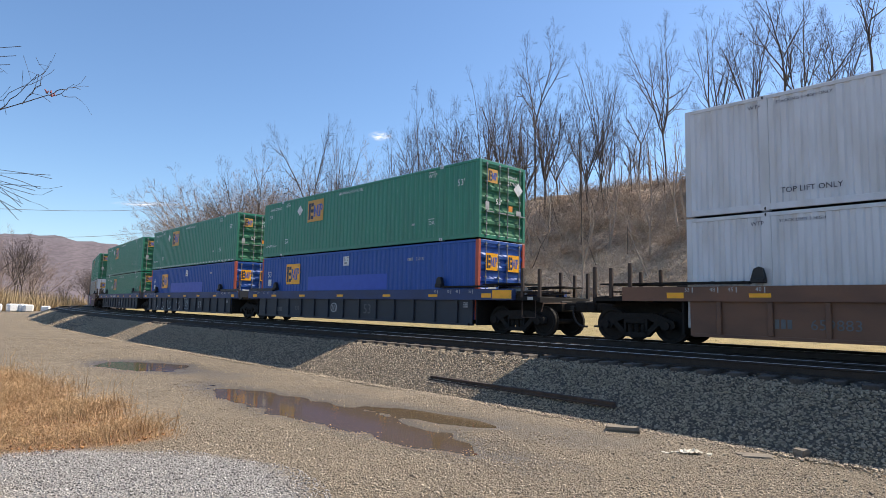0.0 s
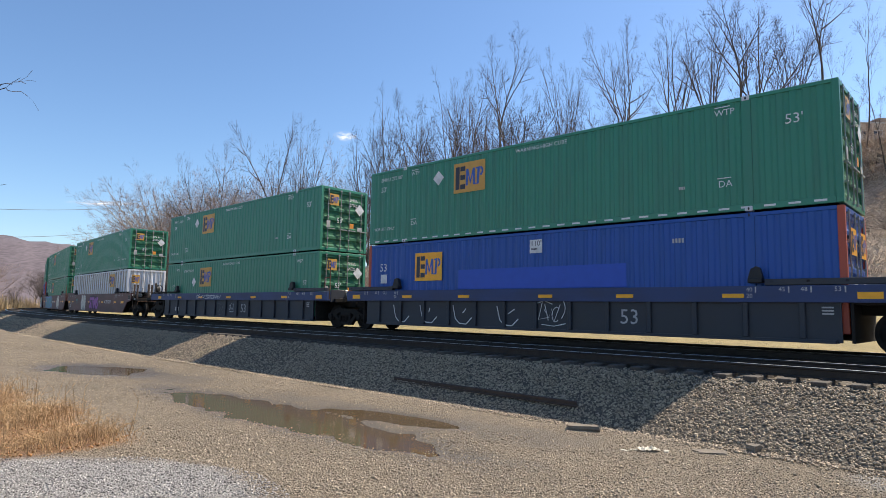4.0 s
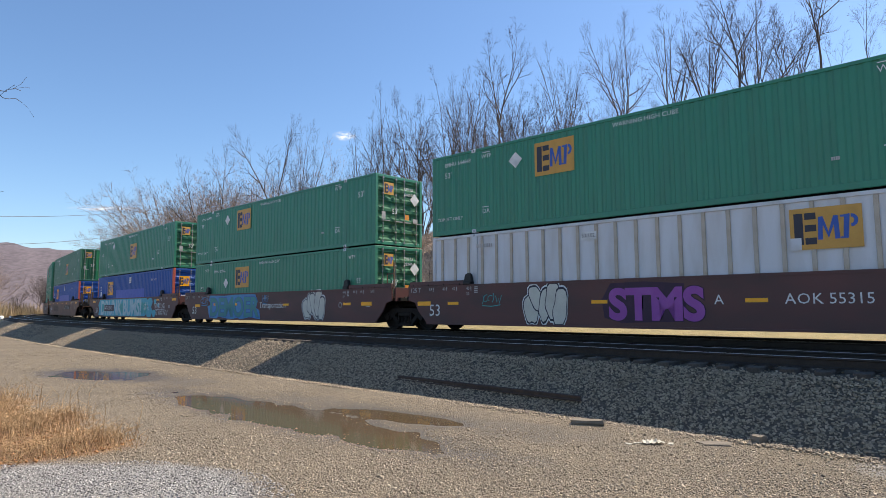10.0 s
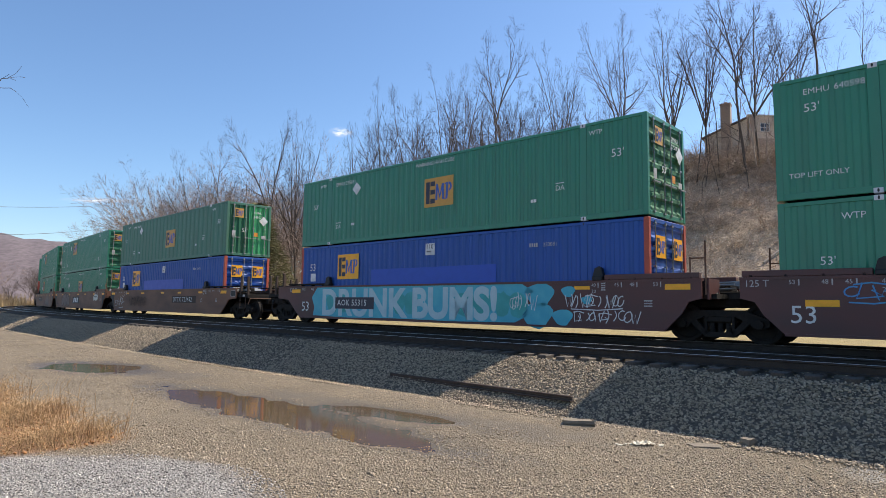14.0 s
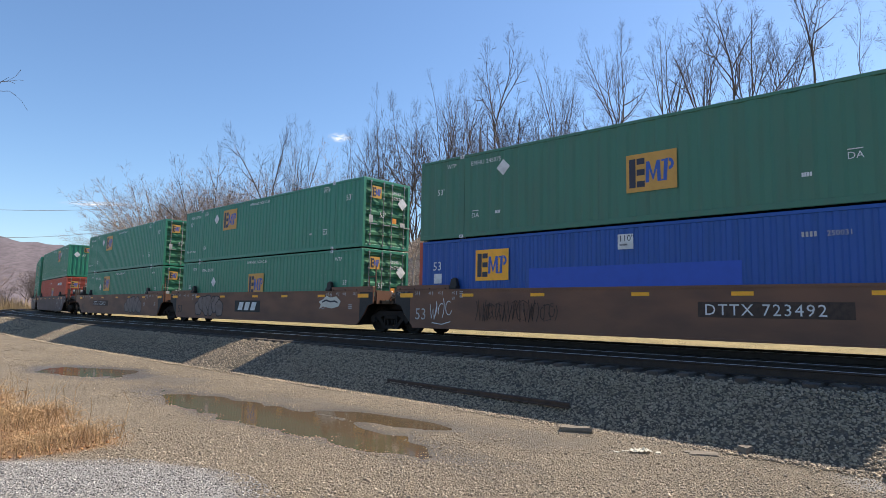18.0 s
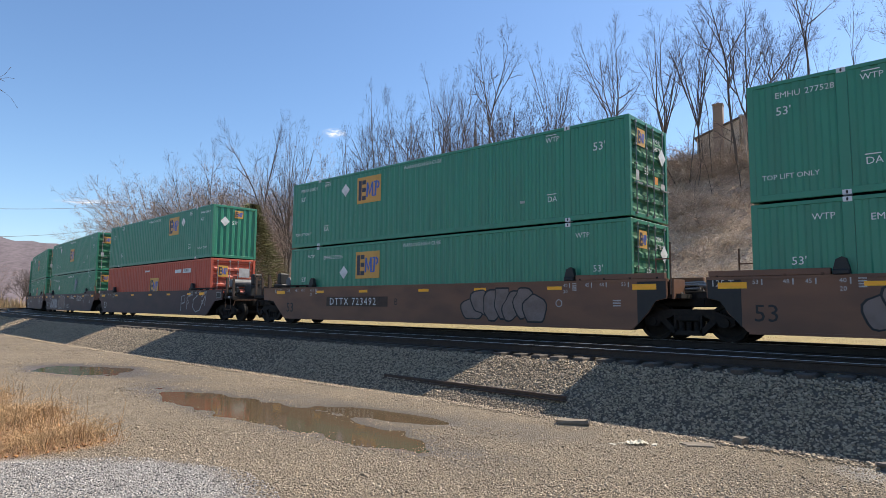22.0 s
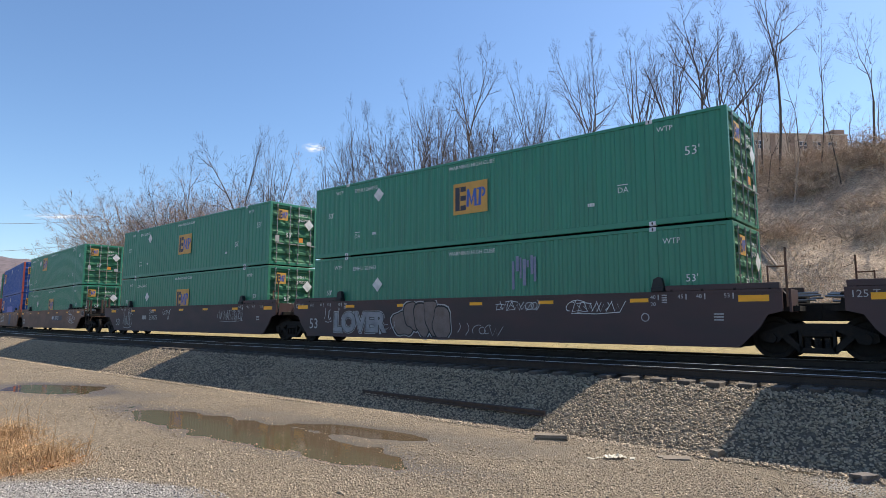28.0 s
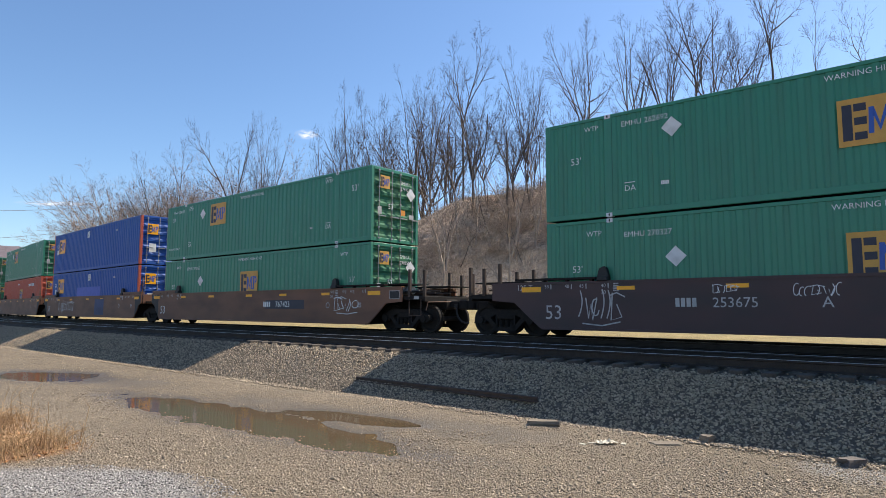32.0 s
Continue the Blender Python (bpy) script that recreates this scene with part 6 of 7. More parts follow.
def build_trees():
    rnd = random.Random(21)
    models = {}
    for kind, (stems, fork, spread, angle, reach, lift, least) in TREE_KINDS.items():
        for v in range(4 if kind in ("fan", "round") else 3):
            thick, fine = grow(40 + 7 * v + len(kind), stems, fork, spread, angle, reach, lift=lift, least=least, girth={"round": 6.2, "fan": 4.4, "bushy": 5.2}.get(kind), trunk_r={"bushy": .11, "slim": .12, "fan": .15, "sapling": .19}.get(kind, .175))
            pts = np.array([s[1] for s in thick + fine])
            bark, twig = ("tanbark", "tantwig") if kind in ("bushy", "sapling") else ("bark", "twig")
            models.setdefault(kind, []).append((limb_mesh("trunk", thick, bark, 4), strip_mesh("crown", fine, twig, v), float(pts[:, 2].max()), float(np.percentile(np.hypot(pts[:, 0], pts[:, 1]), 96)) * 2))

    def plant(x, y, top, kind, width=None, lean=0.0, z=None, group="bare trees on the bank", label="bare grey-brown deciduous tree on the wooded bank"):
        if z is None: z = float(plan_height(np.array([x]), np.array([y]))[0][0])
        trunk, crown, h, w = rnd.choice(models[kind])
        t = thing("tree", label, "tree", group)
        sc = max(top - z, 3) / h
        sw = min(max(width / w, .55 * sc), 1.5 * sc) if width else sc * rnd.uniform(.75, 1.0)
        t.matrix_basis = Matrix.Translation((x, y, z)) @ Matrix.Rotation(math.atan2(lean, max(top - z, 3)), 4, "Y") @ Matrix.Rotation(rnd.uniform(0, math.tau), 4, "Z") @ Matrix.Diagonal((sw, sw, sc, 1))
        part("trunk", trunk, t); part("crown", crown, t)

    # along the brow, from the right: place, height of the top, crown width, kind, lean
    for x, y, top, width, kind, lean in (
            (52.6, 58.0, 37.0, 6.6, "slim", .4), (48.7, 60.9, 38.2, 6.5, "slim", .2), (46.1, 64.2, 45.5, 13, "tall", -.3), (44.2, 67.3, 39.0, 8, "round", 1.2), (41.4, 67.3, 42.5, 12, "round", -.2),
            (39.9, 67.6, 42.0, 10.5, "tall", -2.2), (39.0, 74.4, 43.5, 8.5, "fan", -.4), (35.4, 70.6, 36.0, 5.4, "slim", 1.8), (42.8, 66.2, 36.5, 5, "slim", -.5), (45.3, 66.0, 38.0, 6, "slim", .8), (37.6, 69.3, 37.0, 6, "slim", -1.0), (47.6, 62.5, 36.0, 5, "slim", .3), (43.5, 64.5, 31.5, 4, "sapling", 1.0), (40.6, 66.4, 30.0, 4, "sapling", -.8), (35.6, 77.7, 44.2, 9.5, "fan", -.4), (31.1, 82.9, 45.6, 13, "round", -1.8),
            (25.2, 86.9, 39.7, 5.4, "slim", .6), (24.6, 93.8, 44.6, 8.4, "fan", -.5), (21.3, 92.1, 37.8, 6, "slim", 0), (18.5, 105.9, 42.4, 7.5, "fan", 0), (15.9, 102.3, 53.4, 9.5, "tall", .9),
            (11.5, 112.9, 49.8, 11, "fan", 0), (9.5, 117.6, 50.6, 11.5, "fan", -2.2), (1.8, 118.0, 47.1, 13, "round", -2.0), (-3.4, 118.0, 45.2, 11, "fan", -1.5), (-7.2, 117.8, 41.6, 9, "fan", -.9),
            (-13.0, 117.3, 36.0, 9, "bushy", -.3), (-22.0, 126.1, 43.4, 11, "fan", .5), (-24.6, 125.7, 42.0, 10, "tall", -2.0), (-31.2, 124.1, 34.4, 10, "bushy", .1), (-38.8, 122.0, 35.6, 17, "round", -.8),
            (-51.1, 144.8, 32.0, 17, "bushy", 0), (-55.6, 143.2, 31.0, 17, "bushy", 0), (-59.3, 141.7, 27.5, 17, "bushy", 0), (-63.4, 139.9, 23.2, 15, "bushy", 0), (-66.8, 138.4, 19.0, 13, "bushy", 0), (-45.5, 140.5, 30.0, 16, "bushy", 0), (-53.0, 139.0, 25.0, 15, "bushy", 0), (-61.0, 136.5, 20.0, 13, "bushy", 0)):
        plant(x, y, top, kind, width, lean)
    # the wood between and behind them
    for i in range(56):
        a = rnd.uniform(-24, 43)
        r = rnd.uniform(86, 104) if a > 8 else rnd.uniform(112, 142)
        x, y = r * math.sin(radians(a)), r * math.cos(radians(a))
        s, off = along(np.array([x]), np.array([y]))
        if off[0] < 36 or (37 < x < 66 and 68 < y < 90): continue
        edge = float(np.interp(a, [-24, -20, -10, -5, 0, 4, 9, 14, 20, 28, 36, 42], [12, 15, 18, 17.5, 20.5, 22, 24, 22, 25, 26, 25, 24]))
        z = float(plan_height(np.array([x]), np.array([y]))[0][0])
        top = 1.95 + r * math.tan(radians(edge * rnd.uniform(.62, .90)))
        plant(x, y, max(top, z + 7), rnd.choice(("fan", "fan", "slim", "round", "tall")) if a > -6 else rnd.choice(("bushy", "bushy", "fan", "slim")), z=z)
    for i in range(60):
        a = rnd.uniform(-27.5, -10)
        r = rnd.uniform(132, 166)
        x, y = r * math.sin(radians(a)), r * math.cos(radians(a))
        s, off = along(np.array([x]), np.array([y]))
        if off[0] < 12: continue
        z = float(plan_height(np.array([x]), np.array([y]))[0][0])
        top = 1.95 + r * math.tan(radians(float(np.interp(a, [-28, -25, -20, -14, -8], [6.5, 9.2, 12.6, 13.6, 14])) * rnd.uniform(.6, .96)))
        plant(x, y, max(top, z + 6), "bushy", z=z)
    # slim young trees along the brow of the bank
    for i in range(46):
        s0, o0 = rnd.uniform(-4, 62), rnd.uniform(50, 64)
        x, y, _ = on_track(s0, o0)
        z = float(plan_height(np.array([float(x)]), np.array([float(y)]))[0][0])
        plant(float(x), float(y), z + rnd.uniform(4.5, 13), rnd.choice(("slim", "slim", "sapling")), None, rnd.uniform(-1.5, 1.5), z, "young trees on the brow", "slim young bare tree on the brow of the bank")
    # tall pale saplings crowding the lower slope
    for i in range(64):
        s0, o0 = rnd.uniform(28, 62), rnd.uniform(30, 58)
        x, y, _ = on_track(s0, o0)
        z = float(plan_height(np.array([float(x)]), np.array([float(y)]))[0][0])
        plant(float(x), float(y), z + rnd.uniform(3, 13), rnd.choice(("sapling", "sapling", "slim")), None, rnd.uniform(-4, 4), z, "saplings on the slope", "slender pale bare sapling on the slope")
    # beyond the bend
    for i in range(36):
        a = rnd.uniform(-38, -26.5)
        r = rnd.uniform(148, 200)
        plant(r * math.sin(radians(a)), r * math.cos(radians(a)), rnd.uniform(6, 11) + (8 if a < -33 else 0), rnd.choice(("bushy", "fan", "round")), None, 0.0, 0.0, "bare trees beyond the bend", "bare grey-brown tree beyond the railway bend")
    # one evergreen at the foot of the bank
    t = thing("evergreen_tree", "yellow-green evergreen tree at the foot of the bank", "tree")
    x, y, _ = on_track(74.0, 21.0)
    t.matrix_basis = Matrix.Translation((float(x), float(y), 1.6)) @ Matrix.Diagonal((1.7, 1.7, 1.0, 1))
    rng = np.random.default_rng(8)
    limbs = [((0, 0, 0), (0, 0, 13.0), .22, .03)]
    part("trunk", limb_mesh("trunk", limbs, "bark", 6), t)
    leaf = []
    for _ in range(5000):
        z = rng.uniform(1.0, 13.2); rr = (13.6 - z) * .27 * rng.uniform(.3, 1.1) ** .6; an = rng.uniform(0, math.tau)
        p = np.array([rr * math.cos(an), rr * math.sin(an), z]); d = np.array([math.cos(an), math.sin(an), rng.uniform(-.5, .3)]) * rng.uniform(.3, .6) + rng.normal(0, .12, 3)
        leaf.append((tuple(p), tuple(p + d), .05, .01))
    part("crown", limb_mesh("crown", leaf, "pine", 3), t)


def build_brush():
    rng = np.random.default_rng(31)
    # dry stems all over the bank
    n = 250000
    s, off = rng.uniform(-30, 110, n), 30.0 + 36 * rng.uniform(0, 1, n) ** 1.1
    x, y, _ = on_track(s, off)
    z = hill_height(s, off)
    clump = .5 + .5 * lumps(s, off, 2.3) + .4 * lumps(s + 20, off, .9)
    keep = rng.uniform(0, 1, n) < .3 + .7 * clump
    order = np.argsort((off + rng.normal(0, 7, n))[keep])
    x, y, z, clump = x[keep][order], y[keep][order], z[keep][order], clump[keep][order]
    n = len(x)
    base = np.stack([x, y, z - .05], 1)
    lying = rng.uniform(0, 1, n) < .55
    rise = np.where(lying, rng.uniform(0, .3, n), rng.uniform(.2, .75, n) * (.4 + .9 * clump))
    run = np.where(lying, .5, .22)
    tip = base + np.stack([rng.normal(0, 1, n) * run, rng.normal(0, 1, n) * run, rise], 1)
    segs = list(zip(base, tip, rng.uniform(.012, .034, n)))
    third = n // 3
    tagged(new("brush", sliver_mesh("brush", segs[:third], "brush", 2)), "dry tangled tan brush covering the bank", "brush", kind="stuff")
    tagged(new("brush", sliver_mesh("brush", segs[2 * third:], "browntwig", 3)), "dark tangled twigs covering the bank", "brush", kind="stuff")
    tagged(new("brush", sliver_mesh("brush", segs[third:2 * third], "palestem", 4)), "pale dead stems on the bank", "brush", kind="stuff")
    # arching shrubs, thickest on the upper bank
    thickets = []
    for k in range(9):
        segs = []
        for j in range(30):
            p = np.array([rng.normal(0, .55), rng.normal(0, .55), -.2]); d = np.array([rng.normal(0, .45), rng.normal(0, .45), 1.0]); r = .032
            size = rng.uniform(1.4, 3.6)
            for i in range(6):
                d = d + rng.normal(0, .16, 3) + np.array([d[0] * .22, d[1] * .22, -.13]); d /= np.linalg.norm(d)
                q = p + d * size / 6
                segs.append((p, q + d * .08, r, r * .85))
                for _ in range(3):
                    e = d + rng.normal(0, .65, 3); e /= np.linalg.norm(e)
                    segs.append((q, q + e * rng.uniform(.3, .95), r * .55, .006))
                p, r = q, r * .86
        thickets.append(sliver_mesh("thicket", segs, ("palestem", "browntwig", "browntwig")[k % 3], k))
    for k in range(290):
        s0, o0 = rng.uniform(-10, 62), rng.uniform(43, 65)
        if k < 60: s0, o0 = rng.uniform(4, 34), rng.uniform(57, 66)
        if k >= 190: s0, o0 = rng.uniform(14, 78), rng.uniform(30, 50)
        if k >= 260: s0, o0 = rng.uniform(-8, 40), rng.uniform(29, 36)
        pale = k >= 260 or rng.uniform() < .2
        px, py, _ = on_track(s0, o0)
        sh = thing("shrub", "pale bare arching shrub on the bank" if pale else "brown bare arching shrub on the bank", "shrub", "shrubs on the bank")
        sz = rng.uniform(.7, 1.35) * (.75 if k >= 260 else 1)
        sh.matrix_basis = Matrix.Translation((float(px), float(py), float(hill_height(np.array([s0]), np.array([o0]))[0]))) @ Matrix.Rotation(rng.uniform(0, 6.28), 4, "Z") @ Matrix.Diagonal((sz * 1.25, sz * 1.25, sz, 1))
        part("thicket", thickets[3 * int(rng.integers(0, 3)) + (0 if pale else int(rng.integers(1, 3)))], sh)
    # fallen logs
    for k in range(7):
        s0, o0 = rng.uniform(-15, 45), rng.uniform(34, 58)
        px, py, _ = on_track(s0, o0)
        z0 = float(hill_height(np.array([s0]), np.array([o0]))[0])
        an, ln = rng.uniform(0, math.tau), rng.uniform(3, 7)
        log = thing("fallen_log", "fallen grey log lying in the brush", "log", "fallen logs")
        log.matrix_basis = Matrix.Translation((float(px), float(py), z0 + .12))
        ex, ey = math.cos(an) * ln, math.sin(an) * ln
        s2, o2 = along(np.array([px + ex]), np.array([py + ey]))
        dz = float(hill_height(s2, o2)[0]) - z0
        bm = bmesh.new(); rod(bm, (0, 0, 0), (ex * .5, ey * .5, dz * .5 + .1), .11, .09, sides=8, caps=True); rod(bm, (ex * .5, ey * .5, dz * .5 + .1), (ex, ey, dz), .09, .05, sides=8); rod(bm, (ex * .6, ey * .6, dz * .6 + .1), (ex * .6 + .6, ey * .6 - .4, dz * .6 + 1.0), .05, .02, sides=6)
        part("log", data(bm, "log", "tanbark"), log)
    # tan reeds beyond the bend
    n = 22000
    a, r = np.radians(rng.uniform(-38, -24, n)), rng.uniform(120, 170, n)
    base = np.stack([r * np.sin(a), r * np.cos(a), np.full(n, -.1)], 1)
    _, o = along(base[:, 0], base[:, 1])
    base = base[np.abs(o + 2) > 9]
    n = len(base)
    tip = base + np.stack([rng.normal(0, .5, n), rng.normal(0, .5, n), rng.uniform(.8, 4.6, n) * (.75 + .35 * lumps(base[:, 0], base[:, 1], 3.0))], 1)
    tagged(new("reeds", sliver_mesh("reeds", [(p, q, .07) for p, q in zip(base, tip)], "reed", 3)), "tall tan dry reeds beyond the railway bend", "reeds", kind="stuff")
    # dry weeds beside the yard
    n = 34000
    x, y = rng.uniform(-15, -3.6, n), rng.uniform(7.6, 18.5, n)
    k = (rng.uniform(0, 1, n) < weed_zone(x, y)) & (x > -.85 * y - 1.5)
    x, y = x[k], y[k]
    n = len(x)
    z, _, _ = plan_height(x, y)
    tallness = rng.uniform(.07, .36, n) * (.7 + .5 * lumps(x, y, .6))
    tallness = np.where(rng.uniform(0, 1, n) < .02, tallness + .45, tallness)
    base = np.stack([x, y, z - .01], 1)
    mid = base + np.stack([rng.normal(0, .06, n), rng.normal(0, .06, n), tallness * .7], 1)
    tip = mid + np.stack([rng.normal(0, .11, n), rng.normal(0, .11, n), tallness * .3 + rng.normal(0, .03, n)], 1)
    segs = [(p, q, .0045, .0035) for p, q in zip(base, mid)] + [(p, q, .0035, .0015) for p, q in zip(mid, tip)]
    tagged(new("dry_weeds", limb_mesh("dry_weeds", segs, "drygrass", 3)), "orange-tan dry weeds at the yard's edge", "weeds", kind="stuff")
    n = 2500
    x, y = rng.uniform(-11, -4, n), rng.uniform(7.8, 13, n)
    k = weed_zone(x, y) > .3
    x, y = x[k], y[k]
    z, _, _ = plan_height(x, y)
    stones("dead_leaves", "curled brown dead leaves among the weeds", x, y, z + .02, rng.uniform(.04, .09, len(x)), "leaf", "leaves", .25, 9, False)


M["browntwig"] = islands(surface("brown brush twigs", (0.37, 0.28, 0.21), 0.9, other=(0.52, 0.41, 0.31), scale=2, mix=0.7, shift=0.2), 0.35)
M["palestem"] = islands(surface("pale bare stems", (0.58, 0.48, 0.38), 0.9, other=(0.42, 0.335, 0.255), scale=2, mix=0.7), 0.25)
M["leaf"] = islands(surface("dead leaf", (0.36, 0.17, 0.06), 0.8, other=(0.24, 0.12, 0.05), scale=9, mix=0.7), 0.4)
build_trees()
build_brush()


# ---- near branch, building, distance, small things ----
def build_sapling():
    """A thin bare tree beside the camera; only its outer twigs reach into view."""
    rnd = random.Random(4)
    t = thing("sapling", "thin bare sapling with dark twigs and reddish buds", "tree")
    z0 = 0.0
    root = Vector((-4.0, 2.6, z0))
    t.matrix_basis = Matrix.Translation(root)
    trunk = [((0, 0, -.2), (.1, .05, 1.1), .05, .042), ((.1, .05, 1.1), (.2, .1, 2.2), .042, .03), ((.2, .1, 2.2), (.22, .15, 3.6), .03, .012)]
    part("trunk", limb_mesh("trunk", trunk, "darktwig", 6), t)
    segs, buds = [], []

    def twig(a, b, bow, r, n=12, kids=0.0, curl=0.0):
        """A bowed twig from a to b with small crooked side shoots."""
        a, b, bow = Vector(a), Vector(b), Vector(bow)
        pts = [a.lerp(b, i / n) + bow * math.sin(math.pi * i / n) + Vector((0, .03, -curl)) * max(0, i / n - .6) ** 2 * 6 + Vector([rnd.gauss(0, .006) for _ in range(3)]) for i in range(n + 1)]
        for p, q in zip(pts, pts[1:]):
            segs.append((tuple(p), tuple(q), r, max(r * .9, .0016))); r = max(r * .9, .0016)
            if rnd.random() < kids:
                e = ((q - p).normalized() + Vector([rnd.gauss(0, .55) for _ in range(3)])).normalized()
                m = q + e * rnd.uniform(.03, .07)
                w = m + (e + Vector((0, 0, rnd.uniform(-.5, .9)))).normalized() * rnd.uniform(.03, .09)
                segs.extend([(tuple(q), tuple(m), r * .6, r * .5), (tuple(m), tuple(w), r * .5, .0012)])
        return pts

    # the main bough with its fork, an upright knotty spray, and a fall of thin hooked twigs
    bough = twig((.2, .1, 2.3), Vector((-2.45, 3.61, 3.19)) - root, (0, 0, -.06), .011, 14, .25)
    tip = bough[-1]
    twig(tip, Vector((-2.36, 3.75, 3.29)) - root, (0, 0, .01), .0035, 8, .2)
    twig(tip, Vector((-2.36, 3.77, 3.21)) - root, (0, 0, .012), .0032, 8, .1)
    for k in range(3): twig(bough[-2 - k], Vector((-2.45 - .01 * k, 3.56, 3.36 - .05 * k)) - root, (.03 - .03 * k, 0, 0), .0032, 8, .8)
    buds += [tip + Vector([rnd.gauss(0, .012) for _ in range(3)]) for _ in range(5)]
    for k in range(4): twig((.2, .12, 2.6 + .08 * k), Vector((-2.58 + .03 * k, 3.38, 3.24 + .05 * k)) - root, (0, 0, .05), .005, 10, .5)
    for k in range(11):
        end = Vector((-2.42 - .014 * k + rnd.uniform(-.05, .03), 3.62, 2.70 - .022 * k + rnd.uniform(-.05, .07)))
        pts = twig((.2, .1, 1.75 + .09 * k), end - root, (rnd.uniform(-.05, .05), 0, rnd.uniform(.16, .34)), .0048, 14, .35, rnd.uniform(.0, .10))
        if k % 3 == 0: buds += [pts[-3] + Vector([rnd.gauss(0, .014) for _ in range(3)]) for _ in range(8)]
    part("twig_spray", limb_mesh("twig_spray", segs, "darktwig", 4), t)
    part("bud_cluster", limb_mesh("bud_cluster", [(tuple(p), tuple(p + Vector((rnd.gauss(0, .008), rnd.gauss(0, .008), .018))), .006, .003) for p in buds], "bud", 5), t, "small reddish buds")


M["darktwig"] = surface("dark twig bark", (0.055, 0.040, 0.034), 0.8, scale=9, mix=0.5)
M["bud"] = surface("reddish buds", (0.22, 0.05, 0.05), 0.7, scale=20, mix=0.5)
M["brick"] = surface("tan brick", (0.60, 0.49, 0.38), 0.9, other=(0.5, 0.4, 0.3), scale=0.8, mix=0.6, fine=8, bump=0.3)
M["brickdark"] = surface("brown brick", (0.36, 0.27, 0.21), 0.9, other=(0.34, 0.23, 0.17), scale=0.8, mix=0.6, fine=8, bump=0.3)
M["parapet"] = surface("pale parapet cap", (0.60, 0.57, 0.52), 0.8, scale=2, mix=0.3)
M["glass"] = surface("window glass", (0.05, 0.09, 0.14), 0.06, scale=2, mix=0.2, fine_amount=0.05)
M["frame"] = surface("white window frame", (0.75, 0.75, 0.74), 0.5, scale=4, mix=0.2)
M["roofing"] = surface("brown shingles", (0.16, 0.12, 0.10), 0.9, scale=2, mix=0.6)
M["bale"] = surface("white plastic wrap", (0.80, 0.80, 0.80), 0.4, scale=3, mix=0.15, bump=0.3, bump_scale=6)
M["wood_far"] = surface("far wooded ridge", (0.135, 0.108, 0.115), 1.0, other=(0.10, 0.078, 0.085), scale=0.012, mix=0.8, fine=0.08, fine_amount=0.35)
M["plastic"] = surface("crumpled white plastic", (0.50, 0.46, 0.37), 0.5, scale=9, mix=0.3)
M["slab"] = surface("weathered timber slab", (0.20, 0.165, 0.125), 0.9, other=(0.12, 0.10, 0.08), scale=6, mix=0.7, bump=0.4, bump_scale=30)
M["rockdark"] = surface("dark rock", (0.13, 0.11, 0.10), 0.9, scale=8, mix=0.7, bump=0.5, bump_scale=30)
M["sandstone"] = surface("yellowish stone", (0.46, 0.36, 0.22), 0.9, scale=8, mix=0.6, bump=0.5, bump_scale=20)
M["cable"] = surface("dark cable", (0.12, 0.12, 0.13), 0.6, scale=2, mix=0.2)


